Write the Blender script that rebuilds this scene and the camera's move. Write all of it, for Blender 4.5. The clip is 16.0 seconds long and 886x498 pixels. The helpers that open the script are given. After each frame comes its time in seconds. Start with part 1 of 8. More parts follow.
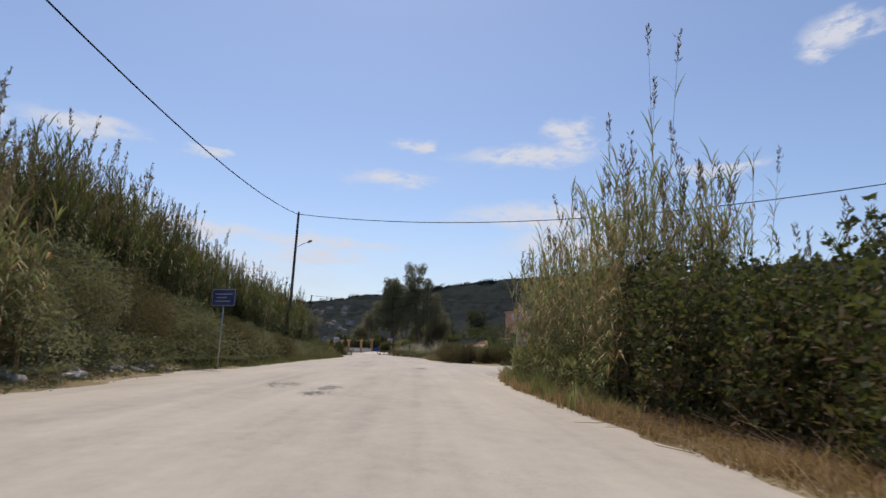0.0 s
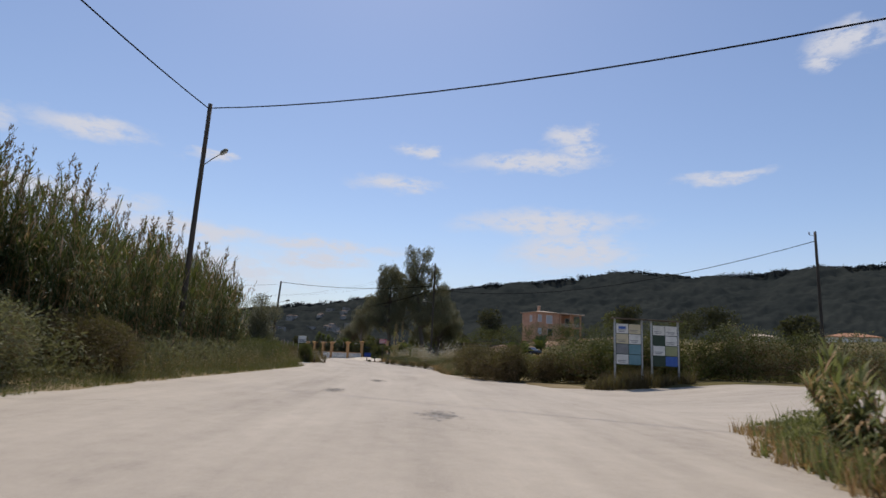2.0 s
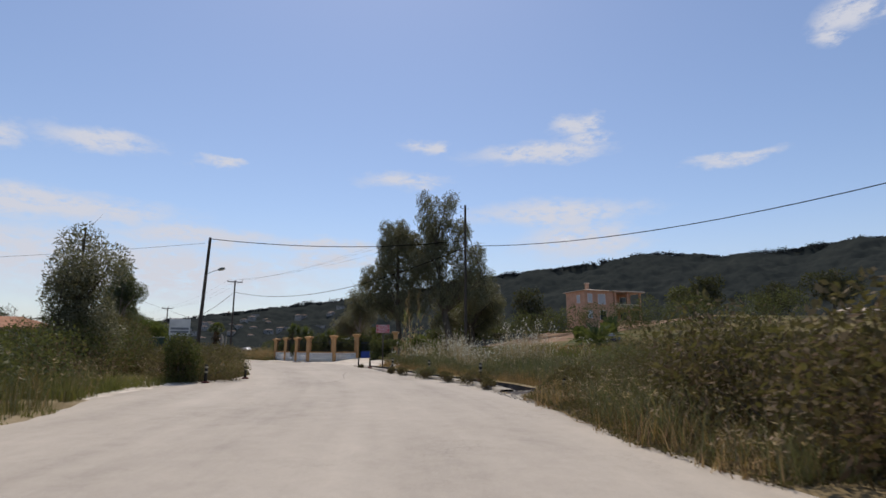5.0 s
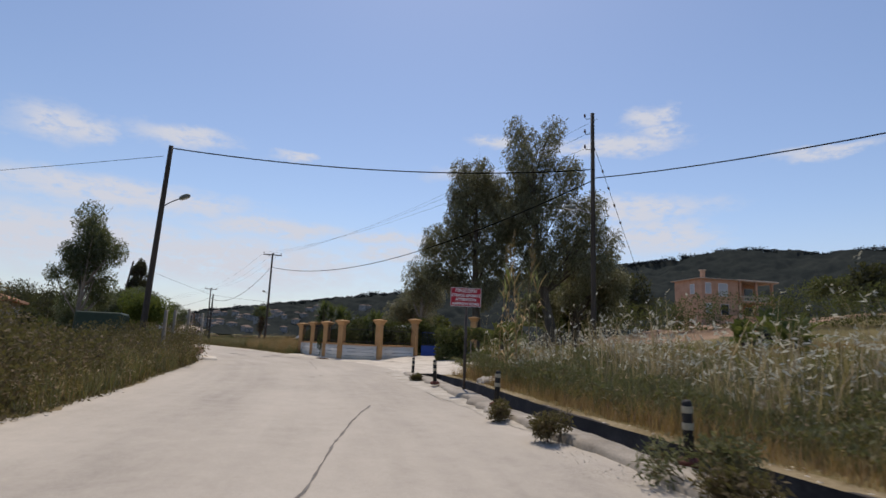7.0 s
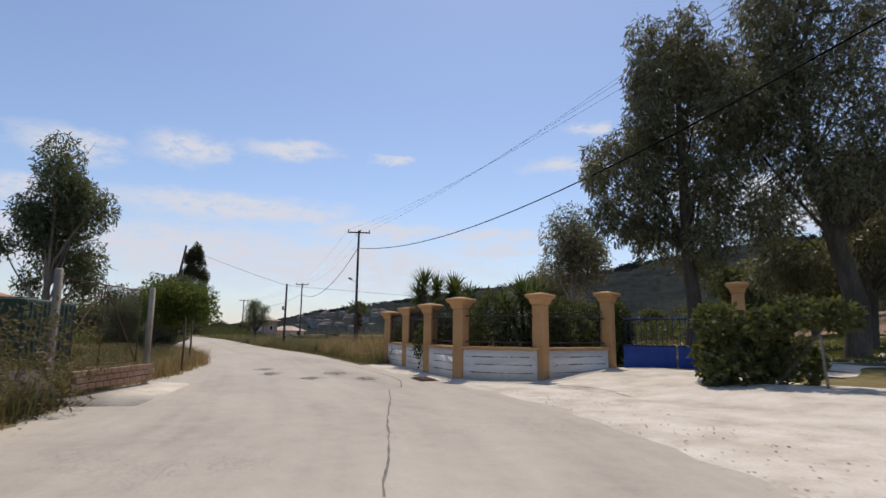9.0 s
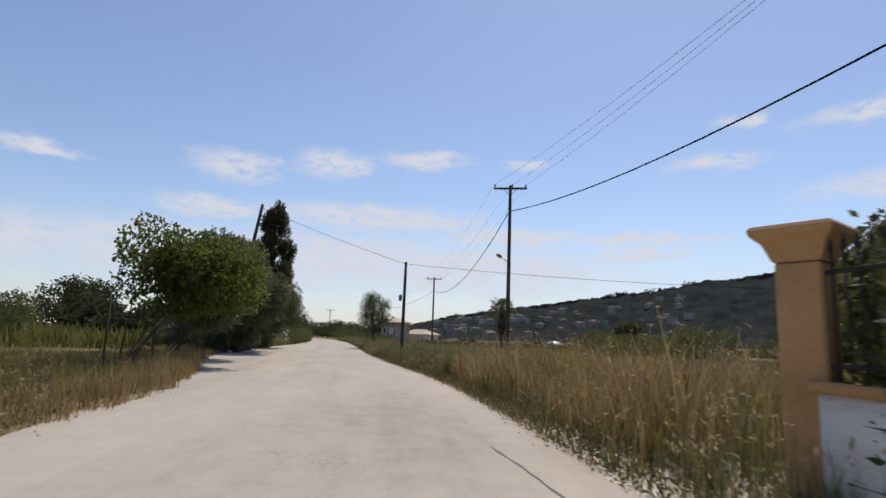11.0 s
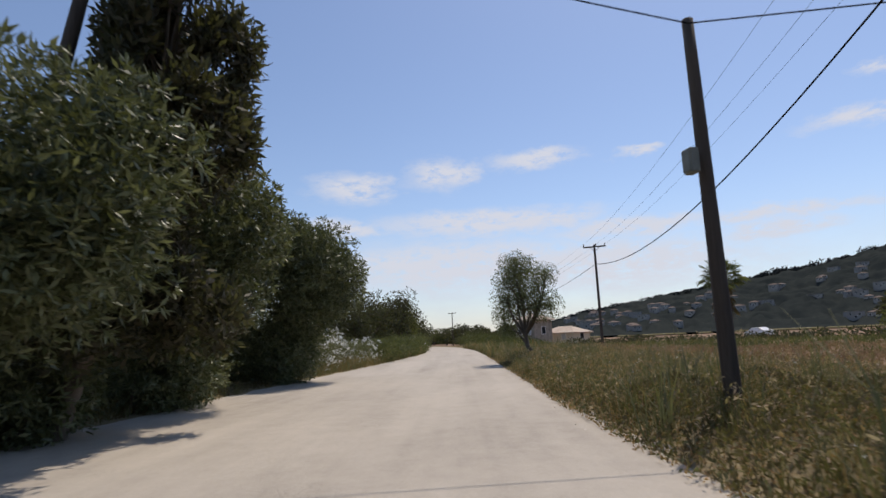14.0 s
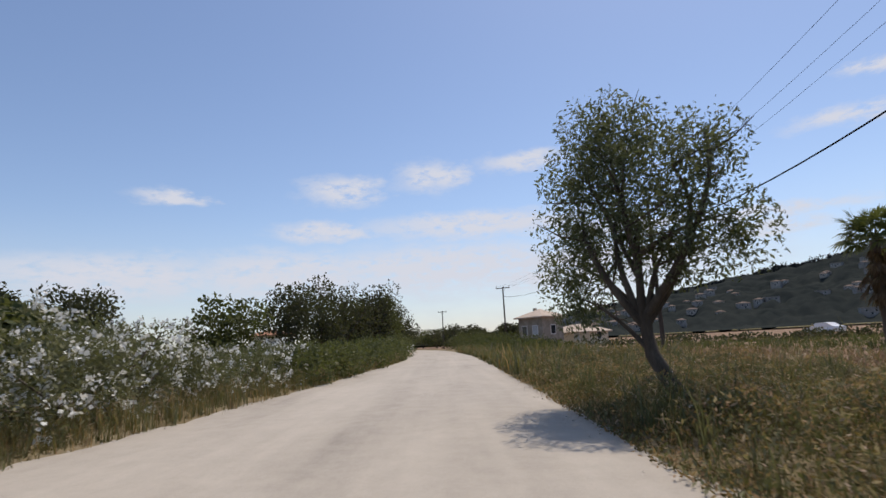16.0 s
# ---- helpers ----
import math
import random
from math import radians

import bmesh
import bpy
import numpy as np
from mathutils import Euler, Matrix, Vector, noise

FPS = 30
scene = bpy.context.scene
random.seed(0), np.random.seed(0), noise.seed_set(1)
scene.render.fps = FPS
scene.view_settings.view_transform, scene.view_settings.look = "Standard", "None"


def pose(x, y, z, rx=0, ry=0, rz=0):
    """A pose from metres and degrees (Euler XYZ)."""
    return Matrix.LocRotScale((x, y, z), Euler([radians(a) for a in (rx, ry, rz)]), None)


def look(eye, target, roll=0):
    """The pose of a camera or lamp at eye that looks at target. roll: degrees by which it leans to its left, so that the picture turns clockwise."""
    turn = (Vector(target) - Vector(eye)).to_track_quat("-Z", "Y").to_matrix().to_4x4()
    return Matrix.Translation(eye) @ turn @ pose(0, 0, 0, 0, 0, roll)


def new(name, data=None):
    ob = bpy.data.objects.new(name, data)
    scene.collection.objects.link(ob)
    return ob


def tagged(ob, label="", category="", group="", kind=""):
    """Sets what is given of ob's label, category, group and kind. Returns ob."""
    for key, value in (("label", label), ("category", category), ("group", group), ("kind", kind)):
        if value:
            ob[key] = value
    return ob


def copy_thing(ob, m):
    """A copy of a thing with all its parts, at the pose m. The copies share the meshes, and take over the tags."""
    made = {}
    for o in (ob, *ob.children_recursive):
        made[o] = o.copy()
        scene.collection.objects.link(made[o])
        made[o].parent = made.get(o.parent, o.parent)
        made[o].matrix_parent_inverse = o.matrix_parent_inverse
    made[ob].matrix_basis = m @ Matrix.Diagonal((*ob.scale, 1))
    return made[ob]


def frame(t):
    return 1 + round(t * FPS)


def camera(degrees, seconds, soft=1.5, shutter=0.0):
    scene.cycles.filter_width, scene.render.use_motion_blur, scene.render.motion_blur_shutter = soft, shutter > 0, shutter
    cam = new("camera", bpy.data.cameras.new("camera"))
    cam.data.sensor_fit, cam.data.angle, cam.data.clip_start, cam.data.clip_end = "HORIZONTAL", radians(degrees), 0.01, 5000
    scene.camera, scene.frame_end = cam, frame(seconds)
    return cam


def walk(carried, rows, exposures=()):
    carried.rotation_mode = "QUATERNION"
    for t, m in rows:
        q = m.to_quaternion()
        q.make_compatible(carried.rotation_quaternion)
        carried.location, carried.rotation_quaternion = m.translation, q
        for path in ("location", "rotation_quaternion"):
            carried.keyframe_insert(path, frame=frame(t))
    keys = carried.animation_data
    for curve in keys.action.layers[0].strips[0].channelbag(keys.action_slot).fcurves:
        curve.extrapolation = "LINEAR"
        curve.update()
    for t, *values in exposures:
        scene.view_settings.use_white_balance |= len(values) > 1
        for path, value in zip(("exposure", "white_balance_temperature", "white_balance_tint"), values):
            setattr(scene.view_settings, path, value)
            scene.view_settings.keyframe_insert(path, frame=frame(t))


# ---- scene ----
cam = camera(76.0, 16.0, soft=1.5, shutter=0.12)
PATH = [
    (0, (58.837, 30.012, 1.26), (57.701, 31.621, 1.608), 2.2),
    (0.5, (54.899, 35.16, 1.229), (53.759, 36.765, 1.582), 2.4),
    (1, (51.111, 39.938, 1.227), (49.974, 41.542, 1.594), 3.2),
    (1.5, (47.437, 44.744, 1.235), (46.297, 46.345, 1.604), 2.9),
    (2, (43.855, 49.342, 1.251), (42.712, 50.942, 1.617), 2.8),
    (2.5, (40.471, 53.629, 1.235), (39.325, 55.228, 1.599), 2.2),
    (3, (37.25, 57.606, 1.213), (36.106, 59.205, 1.577), 1.3),
    (5.5, (21.044, 77.016, 1.245), (19.861, 78.591, 1.591), 0.3),
    (6, (17.774, 80.722, 1.247), (16.566, 82.276, 1.597), 0.8),
    (6.5, (14.323, 84.302, 1.254), (13.06, 85.812, 1.606), 1.3),
    (7, (10.6, 87.441, 1.248), (9.246, 88.876, 1.572), 2.3),
    (7.5, (7.129, 90.323, 1.249), (5.704, 91.693, 1.551), 1.4),
    (8, (3.823, 93.029, 1.211), (2.335, 94.331, 1.511), 0.5),
    (8.5, (-0.007, 95.456, 1.252), (-1.542, 96.701, 1.558), 0.9),
    (9, (-4.429, 98.275, 1.24), (-6.018, 99.451, 1.541), 0.7),
    (9.5, (-8.787, 100.851, 1.177), (-10.435, 101.945, 1.476), 1.0),
    (10, (-13.12, 103.047, 1.1), (-14.826, 104.046, 1.403), 1.7),
    (12.5, (-36.369, 110.079, 1.317), (-38.288, 110.538, 1.642), -0.1),
    (13, (-40.461, 110.953, 1.278), (-42.391, 111.363, 1.605), -1.1),
    (13.5, (-44.384, 111.764, 1.217), (-46.316, 112.159, 1.549), -2.2),
    (14, (-48.472, 112.775, 1.194), (-50.409, 113.152, 1.518), -2.4),
    (14.5, (-53.043, 113.769, 1.209), (-54.98, 114.142, 1.534), -2.4),
    (15, (-57.64, 114.84, 1.231), (-59.577, 115.215, 1.556), -2.6),
    (15.5, (-62.008, 115.787, 1.238), (-63.943, 116.174, 1.562), -2.9),
    (16, (-66.075, 116.543, 1.249), (-68.004, 116.953, 1.579), -3.0),
]
walk(cam, [(t, look(eye, target, roll)) for t, eye, target, roll in PATH], [(0.0, 0.0, 6540, 15.5), (1.2, 0.0, 6540, 15.5), (2.2, -0.09, 6540, 15.5), (7.2, -0.09, 6540, 15.5), (8.5, 0.0, 6540, 15.5), (16.0, 0.0, 6540, 15.5)])

# ---- light ----
SUN_TO = Vector((-0.335, 0.335, 0.88)).normalized()
SUN_EL = math.asin(SUN_TO.z)
SUN_ROT = math.atan2(SUN_TO.x, SUN_TO.y)
sun = new("sun", bpy.data.lights.new("sun", "SUN"))
sun.data.energy, sun.data.angle, sun.data.color = 3.45, radians(0.6), (1.0, 0.92, 0.78)
sun.matrix_world = look((0, 0, 60), Vector((0, 0, 60)) - SUN_TO)


class Nodes:
    """Short hand for building a node tree."""

    def __init__(self, tree):
        self.t = tree
        tree.nodes.clear()

    def add(self, kind):
        return self.t.nodes.new(kind)

    def link(self, a, b):
        self.t.links.new(a, b)

    def put(self, socket, v):
        if isinstance(v, bpy.types.NodeSocket):
            self.link(v, socket)
        else:
            socket.default_value = v

    def math(self, op, a, b=0.0, c=None, clamp=False):
        n = self.add("ShaderNodeMath")
        n.operation, n.use_clamp = op, clamp
        self.put(n.inputs[0], a)
        self.put(n.inputs[1], b)
        if c is not None:
            self.put(n.inputs[2], c)
        return n.outputs[0]

    def vmath(self, op, a, b):
        n = self.add("ShaderNodeVectorMath")
        n.operation = op
        self.put(n.inputs[0], a)
        self.put(n.inputs[1], b)
        return n.outputs["Value"] if op == "LENGTH" else n.outputs[0]

    def noise(self, vec, scale, detail=4.0, rough=0.55):
        n = self.add("ShaderNodeTexNoise")
        if vec is not None:
            self.link(vec, n.inputs["Vector"])
        n.inputs["Scale"].default_value, n.inputs["Detail"].default_value, n.inputs["Roughness"].default_value = scale, detail, rough
        return n.outputs["Fac"]

    def ramp(self, fac, stops):
        n = self.add("ShaderNodeValToRGB")
        while len(n.color_ramp.elements) < len(stops):
            n.color_ramp.elements.new(0.5)
        for e, (p, c) in zip(n.color_ramp.elements, stops):
            e.position, e.color = p, (*c, 1)
        self.link(fac, n.inputs[0])
        return n.outputs[0]

    def mix(self, fac, a, b, kind="MIX"):
        n = self.add("ShaderNodeMix")
        n.data_type, n.blend_type = "RGBA", kind
        self.put(n.inputs[0], fac)
        for s, v in ((n.inputs[6], a), (n.inputs[7], b)):
            if isinstance(v, tuple) and len(v) == 3:
                v = (*v, 1)
            self.put(s, v)
        return n.outputs[2]

    def span(self, v, a, b, c=0.0, d=1.0):
        n = self.add("ShaderNodeMapRange")
        n.interpolation_type = "SMOOTHSTEP"
        self.put(n.inputs[0], v)
        for i, x in enumerate((a, b, c, d)):
            n.inputs[i + 1].default_value = x
        return n.outputs[0]


# sky with fair-weather clouds: azimuth and height in degrees, half width and half height
CLOUDS = [(23.2, 22.0, 2.6, 0.9), (27.0, 19.4, 6.5, 0.9), (21.6, 20.6, 2.5, 0.8), (38.5, 20.1, 2.0, 0.6), (8.5, 17.2, 3.8, 0.55),
          (25.5, 13.4, 8.0, 1.3), (23.0, 10.8, 5.5, 2.0), (-1.5, 27.0, 2.8, 1.3), (0.5, 25.6, 1.6, 0.7), (47.5, 10.0, 6.5, 0.7),
          (69.5, 17.7, 4.5, 0.9), (78.8, 16.8, 3.6, 1.5), (88.0, 15.6, 4.2, 1.4), (74.0, 11.8, 11.5, 1.3), (90.0, 11.5, 5.0, 1.0),
          (60.5, 10.3, 6.5, 1.0), (64.0, 6.8, 14.0, 2.4), (78.0, 7.6, 14.0, 2.6), (94.0, 7.4, 10.0, 2.3), (109.0, 7.2, 10.0, 2.1), (48.0, 8.6, 4.5, 0.7), (41.0, 16.8, 4.0, 0.8),
          (104.0, 14.5, 3.0, 0.7), (59.0, 17.3, 2.5, 0.4), (-30.0, 15.0, 9.0, 1.6), (-70.0, 12.0, 12.0, 2.0), (-120.0, 16.0, 10.0, 2.0), (150.0, 13.0, 12.0, 2.0)]


def build_sky():
    w = bpy.data.worlds.new("sky")
    scene.world = w
    w.use_nodes = True
    k = Nodes(w.node_tree)
    sky = k.add("ShaderNodeTexSky")
    sky.sky_type, sky.sun_disc = "NISHITA", False
    sky.sun_elevation, sky.sun_rotation = SUN_EL, SUN_ROT
    sky.air_density, sky.dust_density, sky.ozone_density, sky.altitude = 1.0, 0.5, 2.1, 20.0
    co = k.add("ShaderNodeTexCoord").outputs["Generated"]
    xyz = k.add("ShaderNodeSeparateXYZ")
    k.link(co, xyz.inputs[0])
    x, y, z = xyz.outputs
    az = k.math("MULTIPLY", k.math("ARCTAN2", k.math("MULTIPLY", x, -1.0), y), 57.2958)
    el = k.math("MULTIPLY", k.math("ARCSINE", z), 57.2958)
    at = k.add("ShaderNodeCombineXYZ")
    k.link(az, at.inputs[0])
    k.link(el, at.inputs[1])
    flat = k.vmath("MULTIPLY", at.outputs[0], (0.45, 1.0, 1.0))
    n1, n2 = k.noise(flat, 0.55, 6.0, 0.62), k.noise(k.vmath("ADD", flat, (31.0, 7.0, 0.0)), 0.5, 5.0, 0.6)
    shift = k.add("ShaderNodeCombineXYZ")
    k.link(k.math("MULTIPLY_ADD", n1, 9.0, -4.5), shift.inputs[0])
    k.link(k.math("MULTIPLY_ADD", n2, 2.4, -1.2), shift.inputs[1])
    p = k.vmath("ADD", at.outputs[0], shift.outputs[0])
    cover = None
    for a, e, wa, we in CLOUDS:
        r = k.vmath("LENGTH", k.vmath("MULTIPLY", k.vmath("SUBTRACT", p, (a, e, 0.0)), (1 / wa, 1 / we, 1.0)), (0, 0, 0))
        m = k.span(r, 1.45, 0.35)
        cover = m if cover is None else k.math("MAXIMUM", cover, m)
    dens = k.math("MULTIPLY", cover, k.span(k.noise(flat, 1.1, 7.0, 0.66), 0.26, 0.56), clamp=True)
    veil = k.math("MULTIPLY", k.span(el, 14.0, 2.0), k.math("MULTIPLY_ADD", n2, 0.5, 0.25), clamp=True)
    col = k.mix(k.math("MULTIPLY", veil, 0.8), sky.outputs[0], (4.1, 4.5, 5.2))
    col = k.mix(k.math("MULTIPLY", dens, 0.93), col, (5.1, 5.4, 5.85))
    bg = k.add("ShaderNodeBackground")
    bg.inputs["Strength"].default_value = 0.128
    k.link(col, bg.inputs["Color"])
    k.link(bg.outputs[0], k.add("ShaderNodeOutputWorld").inputs[0])


build_sky()


# ---- materials ----
def surface(name, colours, scale=3.0, fine=40.0, rough=0.9, bump=0.3, metal=0.0, island=0.0, spec=0.3, stretch=(1, 1, 1), bump_dist=0.02, through_light=0.0, world_co=False, glow=(0.20, 0.22, 0.04)):
    """A surface of two or three tones, mottled at two scales. island: how far pieces of one mesh differ. through_light: share of light let through, for leaves."""
    m = bpy.data.materials.new(name)
    m.use_nodes = True
    k = Nodes(m.node_tree)
    co = k.add("ShaderNodeNewGeometry").outputs["Position"] if world_co else k.add("ShaderNodeTexCoord").outputs["Object"]
    co = k.vmath("MULTIPLY", co, stretch)
    big, small = k.noise(co, scale, 5.0), k.noise(co, fine, 3.0)
    mixed = k.math("MULTIPLY_ADD", small, 0.35, k.math("MULTIPLY", big, 0.75))
    if island:
        rnd = k.add("ShaderNodeNewGeometry").outputs["Random Per Island"]
        mixed = k.math("MULTIPLY_ADD", k.math("SUBTRACT", rnd, 0.5), island, mixed)
    n = len(colours)
    col = k.ramp(mixed, [(0.34 + 0.4 * i / max(n - 1, 1), c) for i, c in enumerate(colours)])
    b = k.add("ShaderNodeBsdfPrincipled")
    k.link(col, b.inputs["Base Color"])
    k.link(k.math("MULTIPLY_ADD", small, 0.2, rough - 0.1, clamp=True), b.inputs["Roughness"])
    b.inputs["Metallic"].default_value, b.inputs["Specular IOR Level"].default_value = metal, spec
    if bump:
        h = k.add("ShaderNodeBump")
        h.inputs["Strength"].default_value, h.inputs["Distance"].default_value = bump, bump_dist
        k.link(mixed, h.inputs["Height"])
        k.link(h.outputs[0], b.inputs["Normal"])
    out = b.outputs[0]
    if through_light:
        tr = k.add("ShaderNodeBsdfTranslucent")
        k.link(k.mix(0.5, col, glow), tr.inputs["Color"])
        ms = k.add("ShaderNodeMixShader")
        ms.inputs[0].default_value = through_light
        k.link(out, ms.inputs[1])
        k.link(tr.outputs[0], ms.inputs[2])
        out = ms.outputs[0]
    k.link(out, k.add("ShaderNodeOutputMaterial").inputs[0])
    return m


def leafy(name, dark, mid, lit, gloss=0.45, thin=0.3, red=1.2):
    warm = lambda c, k: (c[0] * k * red, c[1] * k, c[2] * k * 1.0)
    return surface(name, [warm(dark, 1.65), warm(mid, 1.25), warm(lit, 0.95)], scale=0.5, fine=3.0, rough=max(gloss, 0.6), bump=0, island=0.55, spec=0.14, through_light=thin + 0.12)


def road_material():
    """Bleached asphalt: lengthwise wear, broad stains, grit, and crazing in places."""
    m = bpy.data.materials.new("worn_asphalt")
    m.use_nodes = True
    k = Nodes(m.node_tree)
    pos = k.add("ShaderNodeNewGeometry").outputs["Position"]
    along = k.add("ShaderNodeUVMap").outputs[0]
    streak = k.noise(k.vmath("MULTIPLY", along, (0.55, 0.018, 1.0)), 1.0, 3.0)
    rut = k.noise(k.vmath("MULTIPLY", along, (2.6, 0.05, 1.0)), 1.0, 4.0)
    stain = k.noise(k.vmath("MULTIPLY", along, (0.5, 0.16, 1.0)), 1.0, 6.0, 0.62)
    mid, fine, grain = k.noise(pos, 2.6, 6.0, 0.62), k.noise(pos, 16.0, 4.0, 0.7), k.noise(pos, 60.0, 3.0, 0.7)
    tone = None
    for v, w in ((streak, 0.28), (rut, 0.13), (stain, 0.36), (mid, 0.18), (fine, 0.13), (grain, 0.12)):
        v = k.math("MULTIPLY", v, w)
        tone = v if tone is None else k.math("ADD", tone, v)
    col = k.ramp(tone, [(0.44, (0.255, 0.226, 0.188)), (0.56, (0.382, 0.340, 0.282)), (0.64, (0.435, 0.388, 0.322)), (0.78, (0.53, 0.475, 0.395))])
    worn = k.span(k.noise(pos, 0.33, 5.0, 0.6), 0.56, 0.68)
    cell = k.add("ShaderNodeTexVoronoi")
    cell.feature = "DISTANCE_TO_EDGE"
    cell.inputs["Scale"].default_value = 6.5
    k.link(k.vmath("ADD", pos, k.vmath("MULTIPLY", k.add("ShaderNodeTexNoise").outputs["Color"], (0.05, 0.05, 0.0))), cell.inputs["Vector"])
    craze = k.math("MULTIPLY", k.span(cell.outputs["Distance"], 0.045, 0.012), worn)
    col = k.mix(k.math("MULTIPLY", craze, 0.28), col, (0.16, 0.14, 0.12))
    pits = k.math("MULTIPLY", k.span(k.noise(pos, 30.0, 3.0, 0.6), 0.58, 0.70), k.math("MULTIPLY_ADD", worn, 0.6, 0.18))
    col = k.mix(pits, col, (0.15, 0.135, 0.118))
    pale = k.math("MULTIPLY", k.span(k.noise(pos, 75.0, 2.0, 0.6), 0.60, 0.70), 0.45)
    col = k.mix(pale, col, (0.56, 0.52, 0.45))
    b = k.add("ShaderNodeBsdfPrincipled")
    k.link(col, b.inputs["Base Color"])
    b.inputs["Roughness"].default_value, b.inputs["Specular IOR Level"].default_value = 0.86, 0.25
    h = k.add("ShaderNodeBump")
    h.inputs["Strength"].default_value, h.inputs["Distance"].default_value = 0.5, 0.012
    height = k.math("SUBTRACT", k.math("ADD", fine, grain), k.math("ADD", craze, pits))
    k.link(height, h.inputs["Height"])
    k.link(h.outputs[0], b.inputs["Normal"])
    k.link(b.outputs[0], k.add("ShaderNodeOutputMaterial").inputs[0])
    return m


M_ROAD = road_material()
M_GROUND = surface("dry_earth", [(0.11, 0.085, 0.04), (0.20, 0.155, 0.085), (0.30, 0.245, 0.155)], 0.35, 14.0, 0.95, 0.5, spec=0.1, world_co=True)
M_SAND = surface("pale_gravel", [(0.36, 0.315, 0.25), (0.54, 0.485, 0.405), (0.66, 0.61, 0.53)], 1.3, 28.0, 0.95, 0.9, spec=0.1, world_co=True)
M_WHITEGRAVEL = surface("white_gravel", [(0.30, 0.27, 0.225), (0.50, 0.46, 0.40), (0.66, 0.62, 0.55)], 3.0, 45.0, 0.95, 0.9, island=0.4, spec=0.1, world_co=True)
M_GRAVELBED = surface("gravel_bed", [(0.30, 0.265, 0.215), (0.42, 0.38, 0.315), (0.56, 0.52, 0.45)], 2.0, 70.0, 0.95, 0.45, spec=0.1, world_co=True)
M_RUSTY = surface("rust_brown_steel", [(0.05, 0.04, 0.033), (0.085, 0.066, 0.052), (0.13, 0.10, 0.08)], 6.0, 60.0, 0.8, 0.2)
M_FALLOW = surface("fallow_earth", [(0.15, 0.095, 0.06), (0.235, 0.155, 0.10), (0.33, 0.24, 0.165)], 0.25, 6.0, 0.95, 0.6, spec=0.1, bump_dist=0.1, world_co=True)
M_FIELD = surface("meadow", [(0.065, 0.062, 0.024), (0.12, 0.10, 0.04), (0.24, 0.185, 0.09)], 0.12, 5.0, 0.95, 0.6, spec=0.1, bump_dist=0.15, world_co=True)
M_CONCRETE = surface("old_concrete", [(0.18, 0.155, 0.12), (0.30, 0.265, 0.215), (0.42, 0.38, 0.315)], 1.2, 30.0, 0.92, 0.45, world_co=True)
# much darker than M_CONCRETE; for the ditch lining and the plot's low wall
M_DARKCON = surface("dark_concrete", [(0.034, 0.028, 0.025), (0.056, 0.047, 0.041), (0.10, 0.086, 0.074)], 1.5, 18.0, 0.9, 0.4, world_co=True)
M_BARK = surface("bark", [(0.05, 0.04, 0.03), (0.10, 0.08, 0.06), (0.17, 0.145, 0.115)], 3.0, 22.0, 0.95, 0.7, stretch=(1, 1, 0.25))
M_PALEBARK = surface("pale_bark", [(0.12, 0.10, 0.08), (0.24, 0.205, 0.17), (0.36, 0.32, 0.27)], 2.0, 16.0, 0.9, 0.5, stretch=(1, 1, 0.3))
M_POLE = surface("tarred_wood", [(0.036, 0.029, 0.023), (0.072, 0.058, 0.046), (0.115, 0.095, 0.076)], 2.5, 25.0, 0.85, 0.4, stretch=(1, 1, 0.08))
M_STEEL = surface("galvanised_steel", [(0.25, 0.26, 0.27), (0.36, 0.37, 0.38), (0.46, 0.47, 0.48)], 4.0, 40.0, 0.5, 0.1, metal=0.7)
M_DARKSTEEL = surface("dark_painted_iron", [(0.012, 0.012, 0.013), (0.022, 0.022, 0.023), (0.05, 0.038, 0.03)], 6.0, 60.0, 0.6, 0.15)
M_WIRE = surface("black_cable", [(0.006, 0.006, 0.008), (0.01, 0.01, 0.012)], 5.0, 40.0, 0.9, 0, spec=0.05)
M_CERAMIC = surface("brown_insulator", [(0.06, 0.03, 0.02), (0.11, 0.055, 0.035)], 8.0, 40.0, 0.25, 0)
M_LAMP = surface("lamp_grey", [(0.13, 0.14, 0.12), (0.20, 0.21, 0.18)], 5.0, 40.0, 0.5, 0)
M_GLASSY = surface("lamp_bowl", [(0.55, 0.56, 0.52), (0.65, 0.66, 0.62)], 5.0, 40.0, 0.25, 0)
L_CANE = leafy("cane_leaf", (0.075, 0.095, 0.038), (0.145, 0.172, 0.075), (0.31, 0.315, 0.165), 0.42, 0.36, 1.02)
# shaded copy of L_CANE: the backlit side's shade is put into the leaf colour
L_CANESHADE = leafy("shaded_cane_leaf", (0.022, 0.036, 0.011), (0.048, 0.070, 0.022), (0.10, 0.125, 0.05), 0.45, 0.18, 1.04)
L_CANEDRY = leafy("dry_cane", (0.16, 0.125, 0.06), (0.27, 0.215, 0.115), (0.40, 0.335, 0.20), 0.7, 0.2)
L_PLUME = leafy("cane_plume", (0.07, 0.055, 0.035), (0.13, 0.10, 0.065), (0.22, 0.175, 0.12), 0.8, 0.2)
L_BRAMBLE = leafy("bramble_leaf", (0.018, 0.026, 0.011), (0.038, 0.052, 0.020), (0.085, 0.105, 0.042), 0.42, 0.2, 1.12)
L_SHRUB = leafy("shrub_leaf", (0.034, 0.044, 0.018), (0.066, 0.08, 0.031), (0.12, 0.132, 0.055), 0.55, 0.18, 1.06)
L_DUSTY = leafy("dusty_bush_leaf", (0.045, 0.04, 0.022), (0.078, 0.07, 0.038), (0.135, 0.12, 0.068), 0.7, 0.15)
